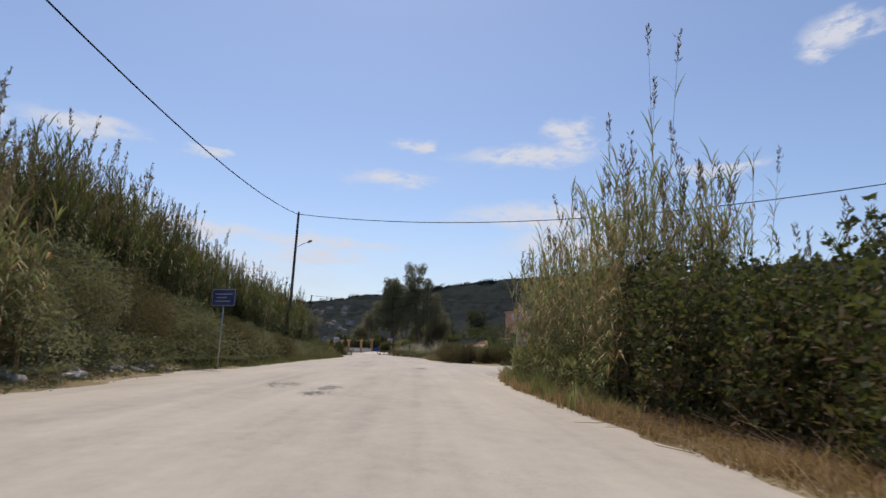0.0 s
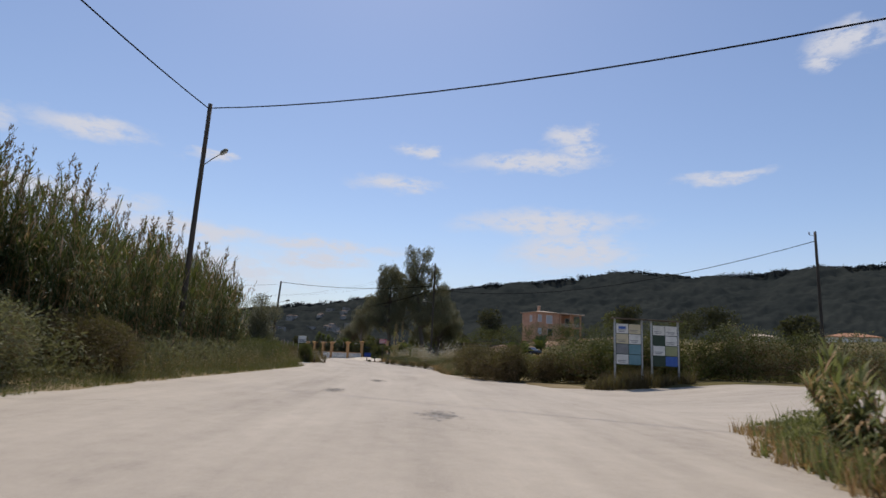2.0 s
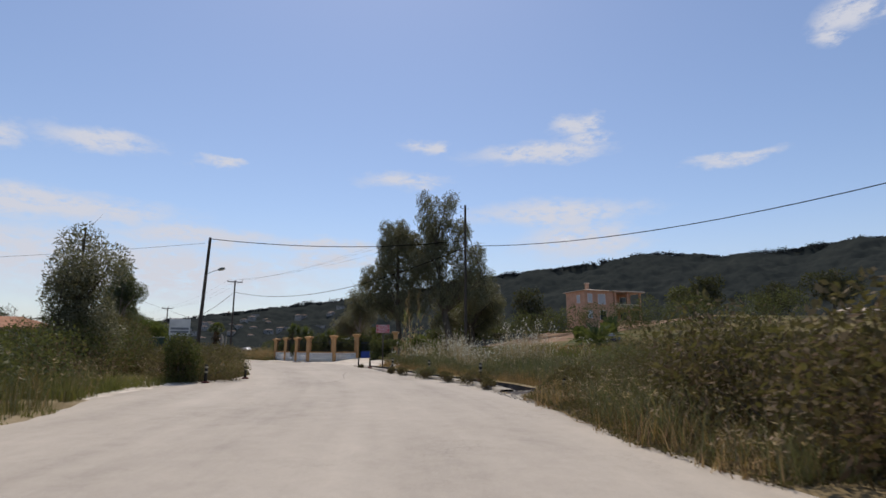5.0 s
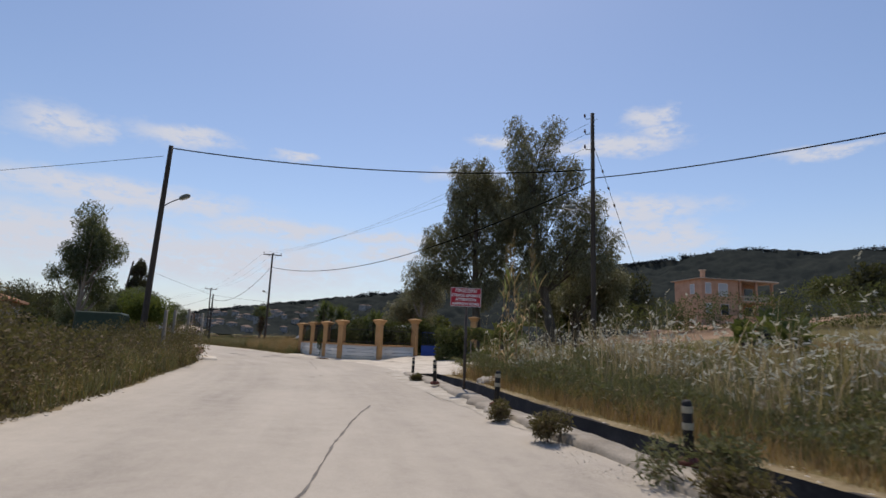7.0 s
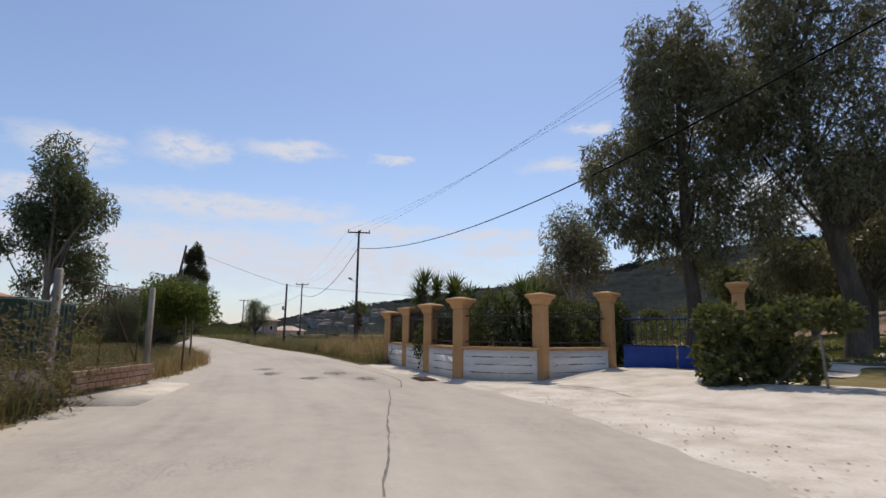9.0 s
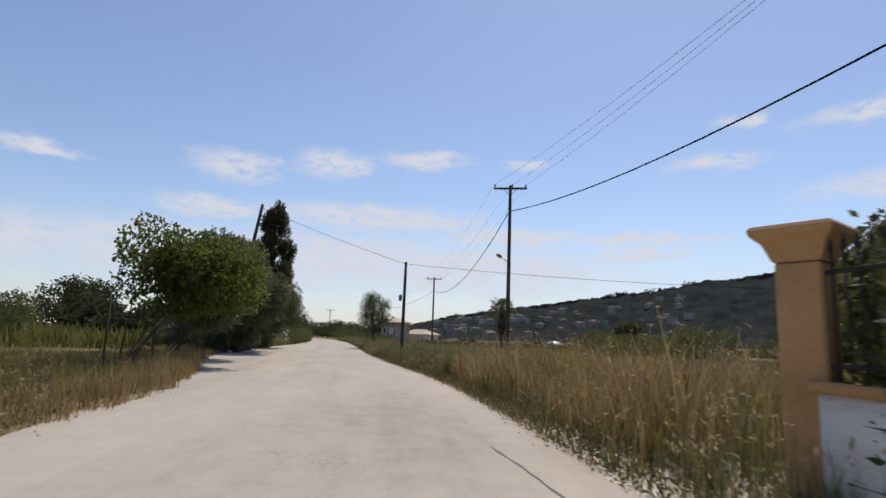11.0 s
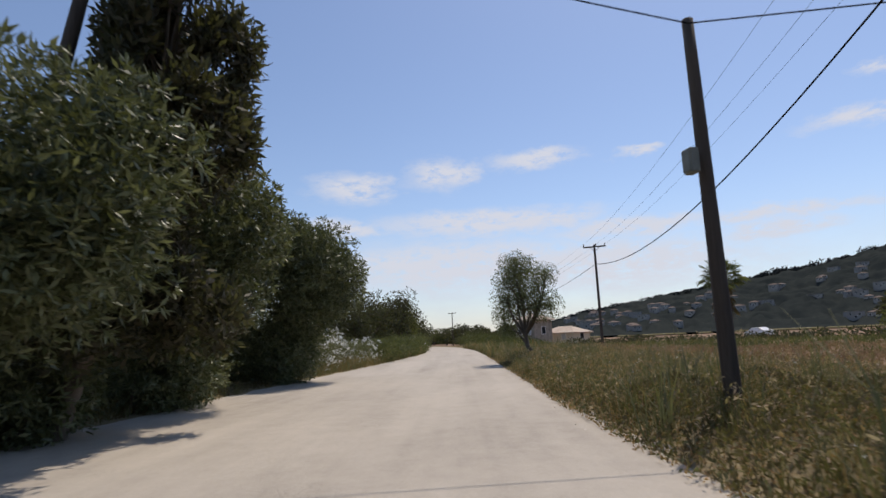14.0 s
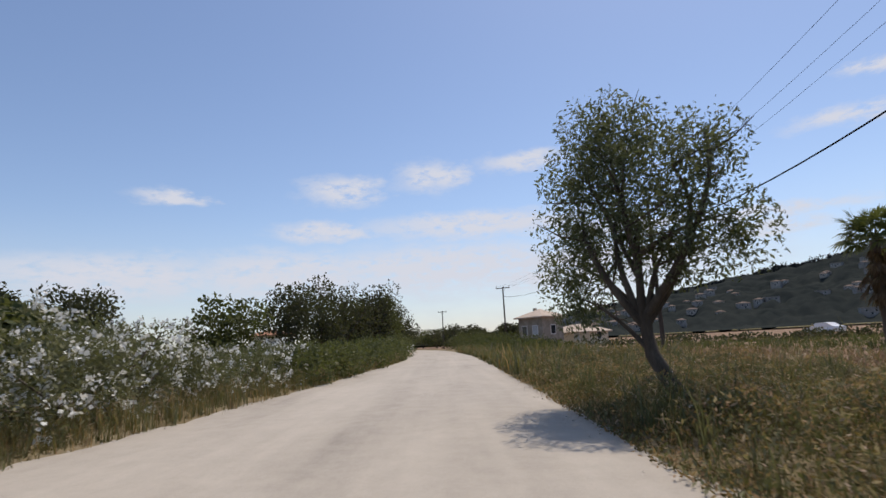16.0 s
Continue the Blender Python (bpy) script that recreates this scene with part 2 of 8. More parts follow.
# crest trees: grey-blue of distance haze is mixed into the colour
L_HILL = surface("hazy_hill_trees", [(0.030, 0.035, 0.036), (0.041, 0.045, 0.045), (0.056, 0.060, 0.055)], 0.02, 0.15, 1.0, 0, island=0.22, spec=0.0, world_co=True)
L_BANK = leafy("bank_shrub_leaf", (0.066, 0.072, 0.037), (0.122, 0.128, 0.066), (0.205, 0.208, 0.115), 0.65, 0.15, 1.04)
L_EUC = surface("eucalyptus_leaf", [(0.105, 0.105, 0.06), (0.17, 0.165, 0.095), (0.27, 0.26, 0.16)], 0.5, 3.0, 0.5, 0, island=0.55, spec=0.35, through_light=0.4, glow=(0.16, 0.16, 0.05))
L_CYP = leafy("cypress_leaf", (0.02, 0.024, 0.018), (0.038, 0.044, 0.03), (0.075, 0.08, 0.052), 0.6, 0.1)
L_OLEA = surface("oleander_leaf", [(0.056, 0.068, 0.034), (0.095, 0.112, 0.052), (0.18, 0.20, 0.105)], 0.5, 3.0, 0.45, 0, island=0.6, spec=0.4, through_light=0.24)
L_SAGE = leafy("sage_leaf", (0.085, 0.09, 0.052), (0.155, 0.16, 0.098), (0.26, 0.26, 0.165), 0.65, 0.3, 1.04)
L_MULB = leafy("mulberry_leaf", (0.035, 0.052, 0.014), (0.075, 0.105, 0.027), (0.15, 0.19, 0.055), 0.42, 0.4, 0.98)
L_GREY = leafy("grey_green_leaf", (0.05, 0.06, 0.035), (0.095, 0.11, 0.065), (0.18, 0.20, 0.13), 0.42, 0.28, 1.0)
L_PALM = leafy("palm_leaf", (0.03, 0.045, 0.016), (0.065, 0.09, 0.03), (0.13, 0.155, 0.055), 0.4, 0.2, 1.0)
L_FAR = leafy("far_foliage", (0.024, 0.031, 0.022), (0.036, 0.044, 0.03), (0.058, 0.068, 0.045), 0.9, 0.1)
L_GRASS = leafy("green_grass", (0.04, 0.052, 0.014), (0.08, 0.095, 0.027), (0.15, 0.155, 0.058), 0.6, 0.3, 1.12)
L_OLIVEGRASS = leafy("mixed_grass", (0.042, 0.040, 0.017), (0.085, 0.078, 0.034), (0.18, 0.155, 0.08), 0.6, 0.3)
L_DRY = leafy("straw", (0.13, 0.085, 0.04), (0.25, 0.175, 0.09), (0.42, 0.33, 0.20), 0.65, 0.3)
L_FALLOW = leafy("dry_fallow_weed", (0.085, 0.055, 0.036), (0.17, 0.115, 0.08), (0.32, 0.24, 0.175), 0.8, 0.2)
L_SEED = leafy("seed_heads", (0.14, 0.12, 0.07), (0.27, 0.24, 0.155), (0.48, 0.43, 0.32), 0.7, 0.35)
L_FEATHER = surface("pale_feathery_heads", [(0.36, 0.34, 0.26), (0.52, 0.50, 0.40), (0.70, 0.68, 0.58)], 2.0, 12.0, 0.7, 0, island=0.5, spec=0.2, through_light=0.4, glow=(0.5, 0.48, 0.36))
L_FLOWER = surface("white_petals", [(0.70, 0.70, 0.66), (0.80, 0.80, 0.77), (0.86, 0.86, 0.84)], 3.0, 20.0, 0.6, 0, island=0.3, spec=0.2, through_light=0.3, glow=(0.7, 0.7, 0.6))
L_DEAD = leafy("dead_leaf", (0.055, 0.036, 0.022), (0.105, 0.07, 0.042), (0.20, 0.145, 0.09), 0.8, 0.15, 1.05)


# ---- mesh tools ----
def rng(seed):
    return np.random.default_rng(seed)


def mesh_of(name, blocks):
    """One mesh from blocks of (vertices, faces, material); the faces of a block have equally many corners."""
    me = bpy.data.meshes.new(name)
    vs, loops, sizes, mats, ids, base = [], [], [], [], [], 0
    for v, f, m in blocks:
        v, f = np.asarray(v, float).reshape(-1, 3), np.asarray(f, int)
        if not len(f):
            continue
        if m not in mats:
            mats.append(m)
        vs.append(v)
        loops.append((f + base).ravel())
        sizes.append(np.full(len(f), f.shape[1]))
        ids.append(np.full(len(f), mats.index(m)))
        base += len(v)
    v, lp, sz, ix = np.concatenate(vs), np.concatenate(loops), np.concatenate(sizes), np.concatenate(ids)
    me.vertices.add(len(v))
    me.vertices.foreach_set("co", v.astype(np.float32).ravel())
    me.loops.add(len(lp))
    me.loops.foreach_set("vertex_index", lp.astype(np.int32))
    me.polygons.add(len(sz))
    me.polygons.foreach_set("loop_start", np.r_[0, np.cumsum(sz)[:-1]].astype(np.int32))
    me.polygons.foreach_set("material_index", ix.astype(np.int32))
    for m in mats:
        me.materials.append(m)
    me.update(calc_edges=True)
    me.validate()
    return me


def obj(name, blocks, parent=None, label="", category="", group="", kind="", at=None):
    ob = new(name, mesh_of(name, blocks))
    if parent is not None:
        ob.parent = parent
    if at is not None:
        ob.matrix_basis = at
    return tagged(ob, label, category, group, kind)


def part(name, bm, material, parent, label=""):
    me = bpy.data.meshes.new(name)
    bm.to_mesh(me)
    bm.free()
    me.materials.append(material)
    ob = new(name, me)
    ob.parent = parent
    return tagged(ob, label)


def thing(name, m, label, category, group=""):
    """An Empty at the base of a thing, to which its parts belong."""
    e = new(name)
    e.empty_display_size = 0.2
    e.matrix_basis = m
    return tagged(e, label, category, group)


def boxbm(size, at=(0, 0, 0), bevel=0.0, turn=0.0, segs=1):
    bm = bmesh.new()
    bmesh.ops.create_cube(bm, size=1.0, matrix=Matrix.Translation(at) @ Matrix.Rotation(turn, 4, "Z") @ Matrix.Diagonal((*size, 1)))
    if bevel:
        bmesh.ops.bevel(bm, geom=bm.edges[:], offset=bevel, segments=segs, affect="EDGES", profile=0.5)
    return bm


def tube(pts, radii, sides=6, cap=True):
    """Vertices and quads of a tapered tube along points."""
    p = np.asarray(pts, float)
    n = len(p)
    r = np.broadcast_to(np.asarray(radii, float), (n,))
    t = np.gradient(p, axis=0)
    t /= np.linalg.norm(t, axis=1)[:, None] + 1e-9
    up = np.where(np.abs(t[:, 2:3]) > 0.9, np.array([[1.0, 0, 0]]), np.array([[0, 0, 1.0]]))
    a = np.cross(t, up)
    a /= np.linalg.norm(a, axis=1)[:, None] + 1e-9
    b = np.cross(t, a)
    ang = np.arange(sides) * 2 * np.pi / sides
    v = p[:, None] + r[:, None, None] * (np.cos(ang)[None, :, None] * a[:, None] + np.sin(ang)[None, :, None] * b[:, None])
    i, j = np.meshgrid(np.arange(n - 1), np.arange(sides), indexing="ij")
    k = (j + 1) % sides
    f = np.stack([i * sides + j, i * sides + k, (i + 1) * sides + k, (i + 1) * sides + j], -1).reshape(-1, 4)
    v = v.reshape(-1, 3)
    if cap:
        c = len(v)
        v = np.r_[v, p[:1], p[-1:]]
        j = np.arange(0, sides, 2)
        f = np.r_[f, np.stack([np.full(len(j), c), (j + 2) % sides, (j + 1) % sides, j], -1)] if sides % 2 == 0 else f
        e = (n - 1) * sides
        f = np.r_[f, np.stack([np.full(len(j), c + 1), e + j, e + (j + 1) % sides, e + (j + 2) % sides], -1)] if sides % 2 == 0 else f
    return v, f


def join(chunks):
    vs, fs, base = [], [], 0
    for v, f in chunks:
        vs.append(np.asarray(v))
        fs.append(np.asarray(f) + base)
        base += len(v)
    return np.concatenate(vs), np.concatenate(fs)


def leaves(c, size, r, aspect=0.45, out=None, droop=0.0, flat=0.0):
    """Leaf-shaped quads at the points c. out: directions that they lean towards; droop: how far they hang; flat: how level they lie."""
    n = len(c)
    d = r.normal(size=(n, 3))
    if out is not None:
        d = d * 0.8 + out
    d[:, 2] -= droop
    d /= np.linalg.norm(d, axis=1)[:, None] + 1e-9
    e = r.normal(size=(n, 3))
    e[:, 2] *= 1 - flat
    w = np.cross(d, e)
    w /= np.linalg.norm(w, axis=1)[:, None] + 1e-9
    s = size * r.uniform(0.6, 1.35, n)
    d, w = d * s[:, None], w * (s * aspect * 0.5)[:, None]
    v = np.stack([c, c + d * 0.45 + w, c + d, c + d * 0.45 - w], 1).reshape(-1, 3)
    return v, np.arange(4 * n).reshape(-1, 4)


def blades(c, length, r, width=0.012, lean=0.35, wind=(0.0, 0.0)):
    """Bent grass blades, two faces each, rooted at the points c."""
    n = len(c)
    a = r.uniform(0, 2 * np.pi, n)
    l = length * r.uniform(0.55, 1.25, n)
    k = lean * r.uniform(0.2, 1.4, n)
    h = np.stack([np.cos(a) * k + wind[0], np.sin(a) * k + wind[1], np.zeros(n)], 1) * l[:, None]
    b = np.stack([-np.sin(a), np.cos(a), np.zeros(n)], 1) * (width * r.uniform(0.7, 1.4, n))[:, None]
    up = np.stack([np.zeros(n), np.zeros(n), l], 1)
    m = c + up * 0.55 + h * 0.3
    t = c + up * 0.95 + h
    v = np.stack([c - b, c + b, m + b * 0.8, m - b * 0.8, t + b * 0.12, t - b * 0.12], 1).reshape(-1, 3)
    i = np.arange(n)[:, None] * 6
    return v, np.concatenate([i + [0, 1, 2, 3], i + [3, 2, 4, 5]])


def lobes_points(lobes, n, r, shell=0.45, gaps=0.0, seed=0):
    """Points in a crown made of ellipsoids (x, y, z, rx, ry, rz), more of them towards the outside; gaps: share left open."""
    L = np.asarray(lobes, float)
    wgt = L[:, 3] * L[:, 4] + L[:, 4] * L[:, 5] + L[:, 3] * L[:, 5]
    idx = r.choice(len(L), int(n * (1 + 1.3 * gaps)), p=wgt / wgt.sum())
    d = r.normal(size=(len(idx), 3))
    d /= np.linalg.norm(d, axis=1)[:, None]
    rad = 1 - shell * r.random(len(idx)) ** 1.6 + r.normal(0, 0.05, len(idx))
    p = L[idx, :3] + d * rad[:, None] * L[idx, 3:6]
    if gaps:
        q = L[idx, 3:6].mean(1) * 0.45
        g = np.sin(p[:, 0] / q * 2.1 + seed) * np.sin(p[:, 1] / q * 2.3 + 1.7 * seed) * np.sin(p[:, 2] / q * 1.9 + 0.6) + 0.5 * np.sin(p[:, 0] / q * 5.1) * np.sin(p[:, 1] / q * 4.7 + 2) * np.sin(p[:, 2] / q * 4.3 + seed)
        keep = g > np.quantile(g, min(0.75, 1.3 * gaps / (1 + 1.3 * gaps)))
        p, d = p[keep], d[keep]
    return p, d


# ---- the lie of the land ----
# The driving line, and the distance along it.
LINE = np.array([(123.0, -54.0), (75.3, 8.5), (58.84, 30.0), (47.4, 44.75), (37.25, 57.6), (21.0, 77.0), (10.6, 87.45), (-0.1, 95.55), (-8.8, 100.85), (-13.1, 103.0),
                 (-36.4, 110.1), (-48.5, 112.75), (-66.1, 116.55), (-95.0, 122.4), (-125.0, 128.3), (-180.0, 136.0), (-250.0, 136.0), (-420.0, 120.0)])


def smooth_line(p, n=40):
    out = []
    for i in range(len(p) - 1):
        a, b, c, d = p[max(i - 1, 0)], p[i], p[i + 1], p[min(i + 2, len(p) - 1)]
        la, lb, lc = np.linalg.norm(b - a) or 1, np.linalg.norm(c - b), np.linalg.norm(d - c) or 1
        m0 = (c - b) if i == 0 else (c - a) / (la + lb) * lb
        m1 = (c - b) if i == len(p) - 2 else (d - b) / (lb + lc) * lb
        u = np.linspace(0, 1, n, endpoint=False)[:, None]
        out.append((2 * u**3 - 3 * u**2 + 1) * b + (u**3 - 2 * u**2 + u) * m0 + (3 * u**2 - 2 * u**3) * c + (u**3 - u**2) * m1)
    return np.concatenate(out + [p[-1:]])


DENSE = smooth_line(LINE)
ALONG = np.r_[0, np.cumsum(np.linalg.norm(np.diff(DENSE, axis=0), axis=1))]
ALONG -= ALONG[np.argmin(np.linalg.norm(DENSE - LINE[2], axis=1))]


def place(s, off):
    """Plan points at s metres along the driving line and off metres to its left."""
    s, off = np.broadcast_arrays(np.asarray(s, float), np.asarray(off, float))
    x, y = np.interp(s, ALONG, DENSE[:, 0]), np.interp(s, ALONG, DENSE[:, 1])
    tx, ty = np.interp(s + 1, ALONG, DENSE[:, 0]) - np.interp(s - 1, ALONG, DENSE[:, 0]), np.interp(s + 1, ALONG, DENSE[:, 1]) - np.interp(s - 1, ALONG, DENSE[:, 1])
    l = np.hypot(tx, ty)
    return np.stack([x - ty / l * off, y + tx / l * off], -1)


def station(x, y):
    """The way back: s and off of plan points."""
    q = np.stack([np.asarray(x, float).ravel(), np.asarray(y, float).ravel()], 1)
    s, o = np.empty(len(q)), np.empty(len(q))
    t = np.gradient(DENSE, axis=0)
    t /= np.linalg.norm(t, axis=1)[:, None]
    for a in range(0, len(q), 4000):
        d = q[a : a + 4000, None] - DENSE[None]
        i = (d**2).sum(-1).argmin(1)
        e = d[np.arange(len(i)), i]
        s[a : a + 4000] = ALONG[i] + (e * t[i]).sum(1)
        o[a : a + 4000] = t[i, 0] * e[:, 1] - t[i, 1] * e[:, 0]
    return s, o


LEFT_EDGE = np.array([(-70, 6), (-10, 7.5), (12, 8.0), (20, 8.7), (25, 8.8), (31, 8.0), (45, 7.6), (54, 7.0), (66, 6.0), (72, 6.8), (77, 6.2), (80, 4.9), (84, 4.2), (93, 4.6), (103, 4.5),
                      (108, 4.4), (112, 3.6), (119, 3.1), (126, 3.4), (133, 4.6), (140, 5.7), (146, 6.2), (152, 6.1), (160, 5.8), (170, 5.0), (180, 4.3), (200, 3.4), (500, 3.2)])
RIGHT_EDGE = np.array([(-70, -3.5), (0, -3.7), (12, -3.5), (22, -3.5), (27, -4.1), (33, -5.2), (35, -6.5), (46, -7.5), (54, -6.0), (57, -3.9), (63, -3.1), (68, -3.5), (75, -3.5), (80, -2.9), (85, -2.5),
                       (95, -2.9), (102, -3.2), (108, -3.2), (112, -2.6), (126, -2.4), (138, -2.0), (150, -1.7), (163, -1.9), (180, -2.3), (220, -2.6), (500, -2.8)])


def left_edge(s):
    return np.interp(s, LEFT_EDGE[:, 0], LEFT_EDGE[:, 1])


def right_edge(s):
    return np.interp(s, RIGHT_EDGE[:, 0], RIGHT_EDGE[:, 1])


def step(x, a, b):
    u = np.clip((np.asarray(x, float) - a) / (b - a), 0, 1)
    return u * u * (3 - 2 * u)


SIDE_FROM, SIDE_WAY = np.array([36.0, 66.0]), np.array([0.73, 0.683])
SIDE_ACROSS = np.array([-0.683, 0.73])


def side_road(x, y):
    """Distance along and across the road that joins from the right."""
    d = np.stack([np.asarray(x, float) - SIDE_FROM[0], np.asarray(y, float) - SIDE_FROM[1]], -1)
    return d @ SIDE_WAY, d @ SIDE_ACROSS


def rough_noise(x, y):
    return (np.sin(x * 0.71 + 1.3 * np.sin(y * 0.43)) * np.sin(y * 0.67 + 1.1 * np.sin(x * 0.39)) + 0.5 * np.sin(x * 1.9 + y * 0.8) * np.sin(y * 2.3 - x * 0.6))


def terrain(s, off, x, y):
    """The height of the natural ground."""
    right, left = -off, off
    z = step(s, 30, 44) * step(s, 66, 52) * (0.35 * step(right, 6, 16) + 0.28 * step(right, 9, 16))
    u, c = side_road(x, y)
    even = 1 - step(np.abs(c), 13, 8) * step(u, -10, -6) * step(u, 80, 70)
    z += step(s, 58, 70) * step(s, 150, 112) * (0.25 * step(right, 5.5, 8) + 2.4 * step(right, 8, 60) + 5.0 * step(right, 50, 105))
    z += step(s, -20, 5) * step(s, 82, 66) * (0.2 * step(left, 9, 10.5) + 1.5 * step(left, 10.5, 14.5))
    z += 3.0 * step(left, 30, 90) * step(s, 130, 190)
    z += 0.8 * step(right, 4, 30) * step(s, 40, 20)
    z += 0.07 * even * rough_noise(x, y) * step(np.minimum(np.abs(off - 5), np.abs(off + 5)) + np.abs(off) * 0.15, 2.0, 6.0)
    z += 3.9 * np.exp(-((x + 20.0) ** 2 + (y - 188.0) ** 2) / 500.0)
    return z


def ground_z(x, y):
    x, y = np.asarray(x, float), np.asarray(y, float)
    s, o = station(x, y)
    z = terrain(s, o, x.ravel(), y.ravel())
    return z.reshape(x.shape) if x.ndim else float(z[0])


DITCH_FROM, DITCH_TO, DITCH_IN, DITCH_OUT, DITCH_DEEP = 71.8, 96.5, 0.52, 1.45, 0.85


def build_ground():
    ss = np.r_[np.linspace(-70, -12, 20), np.arange(-10, 71.6, 0.6), DITCH_FROM - 0.02, DITCH_FROM, np.arange(72.0, 96.4, 0.5), DITCH_TO - 0.02, DITCH_TO + 0.02, np.arange(97, 185, 0.6), np.linspace(186, 440, 70)]
    dl = [-0.45, -0.2, 0.0, 0.2, 0.45, 0.8, 1.3, 2, 3, 4.2, 5.5, 7, 9, 12, 16, 22, 30, 40, 55]
    dr = [-0.45, -0.2, 0.0, 0.25, DITCH_IN, DITCH_IN + 0.02, DITCH_OUT, DITCH_OUT + 0.02, 1.8, 2.15, 2.5, 3.0, 3.8, 5, 6.5, 8.5, 11, 15, 20, 27, 36, 48, 65, 90, 130, 190, 280]
    cols = [("r", d) for d in dr[::-1]] + [("m", 0.5)] + [("l", d) for d in dl]
    S = np.repeat(ss[:, None], len(cols), 1)
    O, D, low = np.zeros_like(S), np.zeros_like(S), np.zeros_like(S)
    for j, (k, d) in enumerate(cols):
        e = right_edge(ss) if k == "r" else left_edge(ss)
        O[:, j] = e - d if k == "r" else (e + d if k == "l" else (left_edge(ss) + right_edge(ss)) / 2)
        D[:, j] = d if k != "m" else -2
        if k == "r" and DITCH_IN + 0.01 < d < DITCH_OUT + 0.01:
            low[:, j] = DITCH_DEEP * ((ss >= DITCH_FROM) & (ss <= DITCH_TO))
    xy = place(S, O)
    X, Y = xy[..., 0], xy[..., 1]
    Z = terrain(S, O, X, Y)
    wob = 0.16 * np.sin(S * 1.7 + 2 * np.sin(S * 0.6)) + 0.1 * np.sin(S * 4.3 + 1.0)
    Z += -0.07 + 0.10 * step(D + 0.7 * wob, -0.25, 0.45) + 0.03 * step(D, 0.3, 2.0)
    u, c = side_road(X, Y)
    on_side = (u > -6) & (u < 75) & (c > -np.interp(u, [-6, 3, 10, 75], [13, 9.5, 5.6, 4.6])) & (c < np.interp(u, [-6, 1, 6, 12, 75], [13, 9.0, 6.9, 5.9, 5.2]))
    Z = np.where(on_side, Z - 0.10, Z)
    Z -= low
    n, m = S.shape
    i, j = np.meshgrid(np.arange(n - 1), np.arange(m - 1), indexing="ij")
    f = np.stack([i * m + j, i * m + j + 1, (i + 1) * m + j + 1, (i + 1) * m + j], -1).reshape(-1, 4)
    fs, fd, sides = S[:-1, :-1].ravel(), D[:-1, :-1].ravel(), np.array([k for k, _ in cols])[:-1][None].repeat(n - 1, 0).ravel()
    sand = ((sides == "r") & (fs > 95.5) & (fs < 109) & (fd < 8)) | ((sides == "r") & (fs >= 106) & (fs < 121) & (fd < 2.2)) | ((sides == "l") & (fs > 70) & (fs < 80) & (fd < 3.0))
    sand |= ((sides == "r") & (fs >= 84) & (fs <= 96) & (fd < 0.4))
    ditch = (sides == "r") & (fs > DITCH_FROM - 1) & (fs < DITCH_TO + 0.01) & (fd > DITCH_IN - 0.01) & (fd <= DITCH_OUT + 0.02)
    field = (fd > 1.9) & ~sand & ~ditch
    V = np.stack([X, Y, Z], -1).reshape(-1, 3)
    fallow = field & (sides == "r") & (fs > 116) & (fd > 3.5)
    field &= ~fallow
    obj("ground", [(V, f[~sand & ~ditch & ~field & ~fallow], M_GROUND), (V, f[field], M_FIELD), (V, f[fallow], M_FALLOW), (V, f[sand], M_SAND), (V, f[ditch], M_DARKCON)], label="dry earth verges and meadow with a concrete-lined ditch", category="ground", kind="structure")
    # far country under and beyond it
    g = np.r_[np.linspace(-2600, -460, 14), np.linspace(-440, 440, 45), np.linspace(470, 2600, 14)]
    X, Y = np.meshgrid(g - 20, g + 110, indexing="ij")
    st, of = station(X, Y)
    Z = ground_z(X, Y) - 0.7 - 3.0 * ((np.abs(of) < 75) & (st < 470)).reshape(X.shape)
    n = len(g)
    i, j = np.meshgrid(np.arange(n - 1), np.arange(n - 1), indexing="ij")
    f = np.stack([i * n + j, (i + 1) * n + j, (i + 1) * n + j + 1, i * n + j + 1], -1).reshape(-1, 4)
    obj("ground_far", [(np.stack([X, Y, Z], -1).reshape(-1, 3), f, M_FIELD)], label="flat farmland reaching to the hills", category="ground", kind="structure")


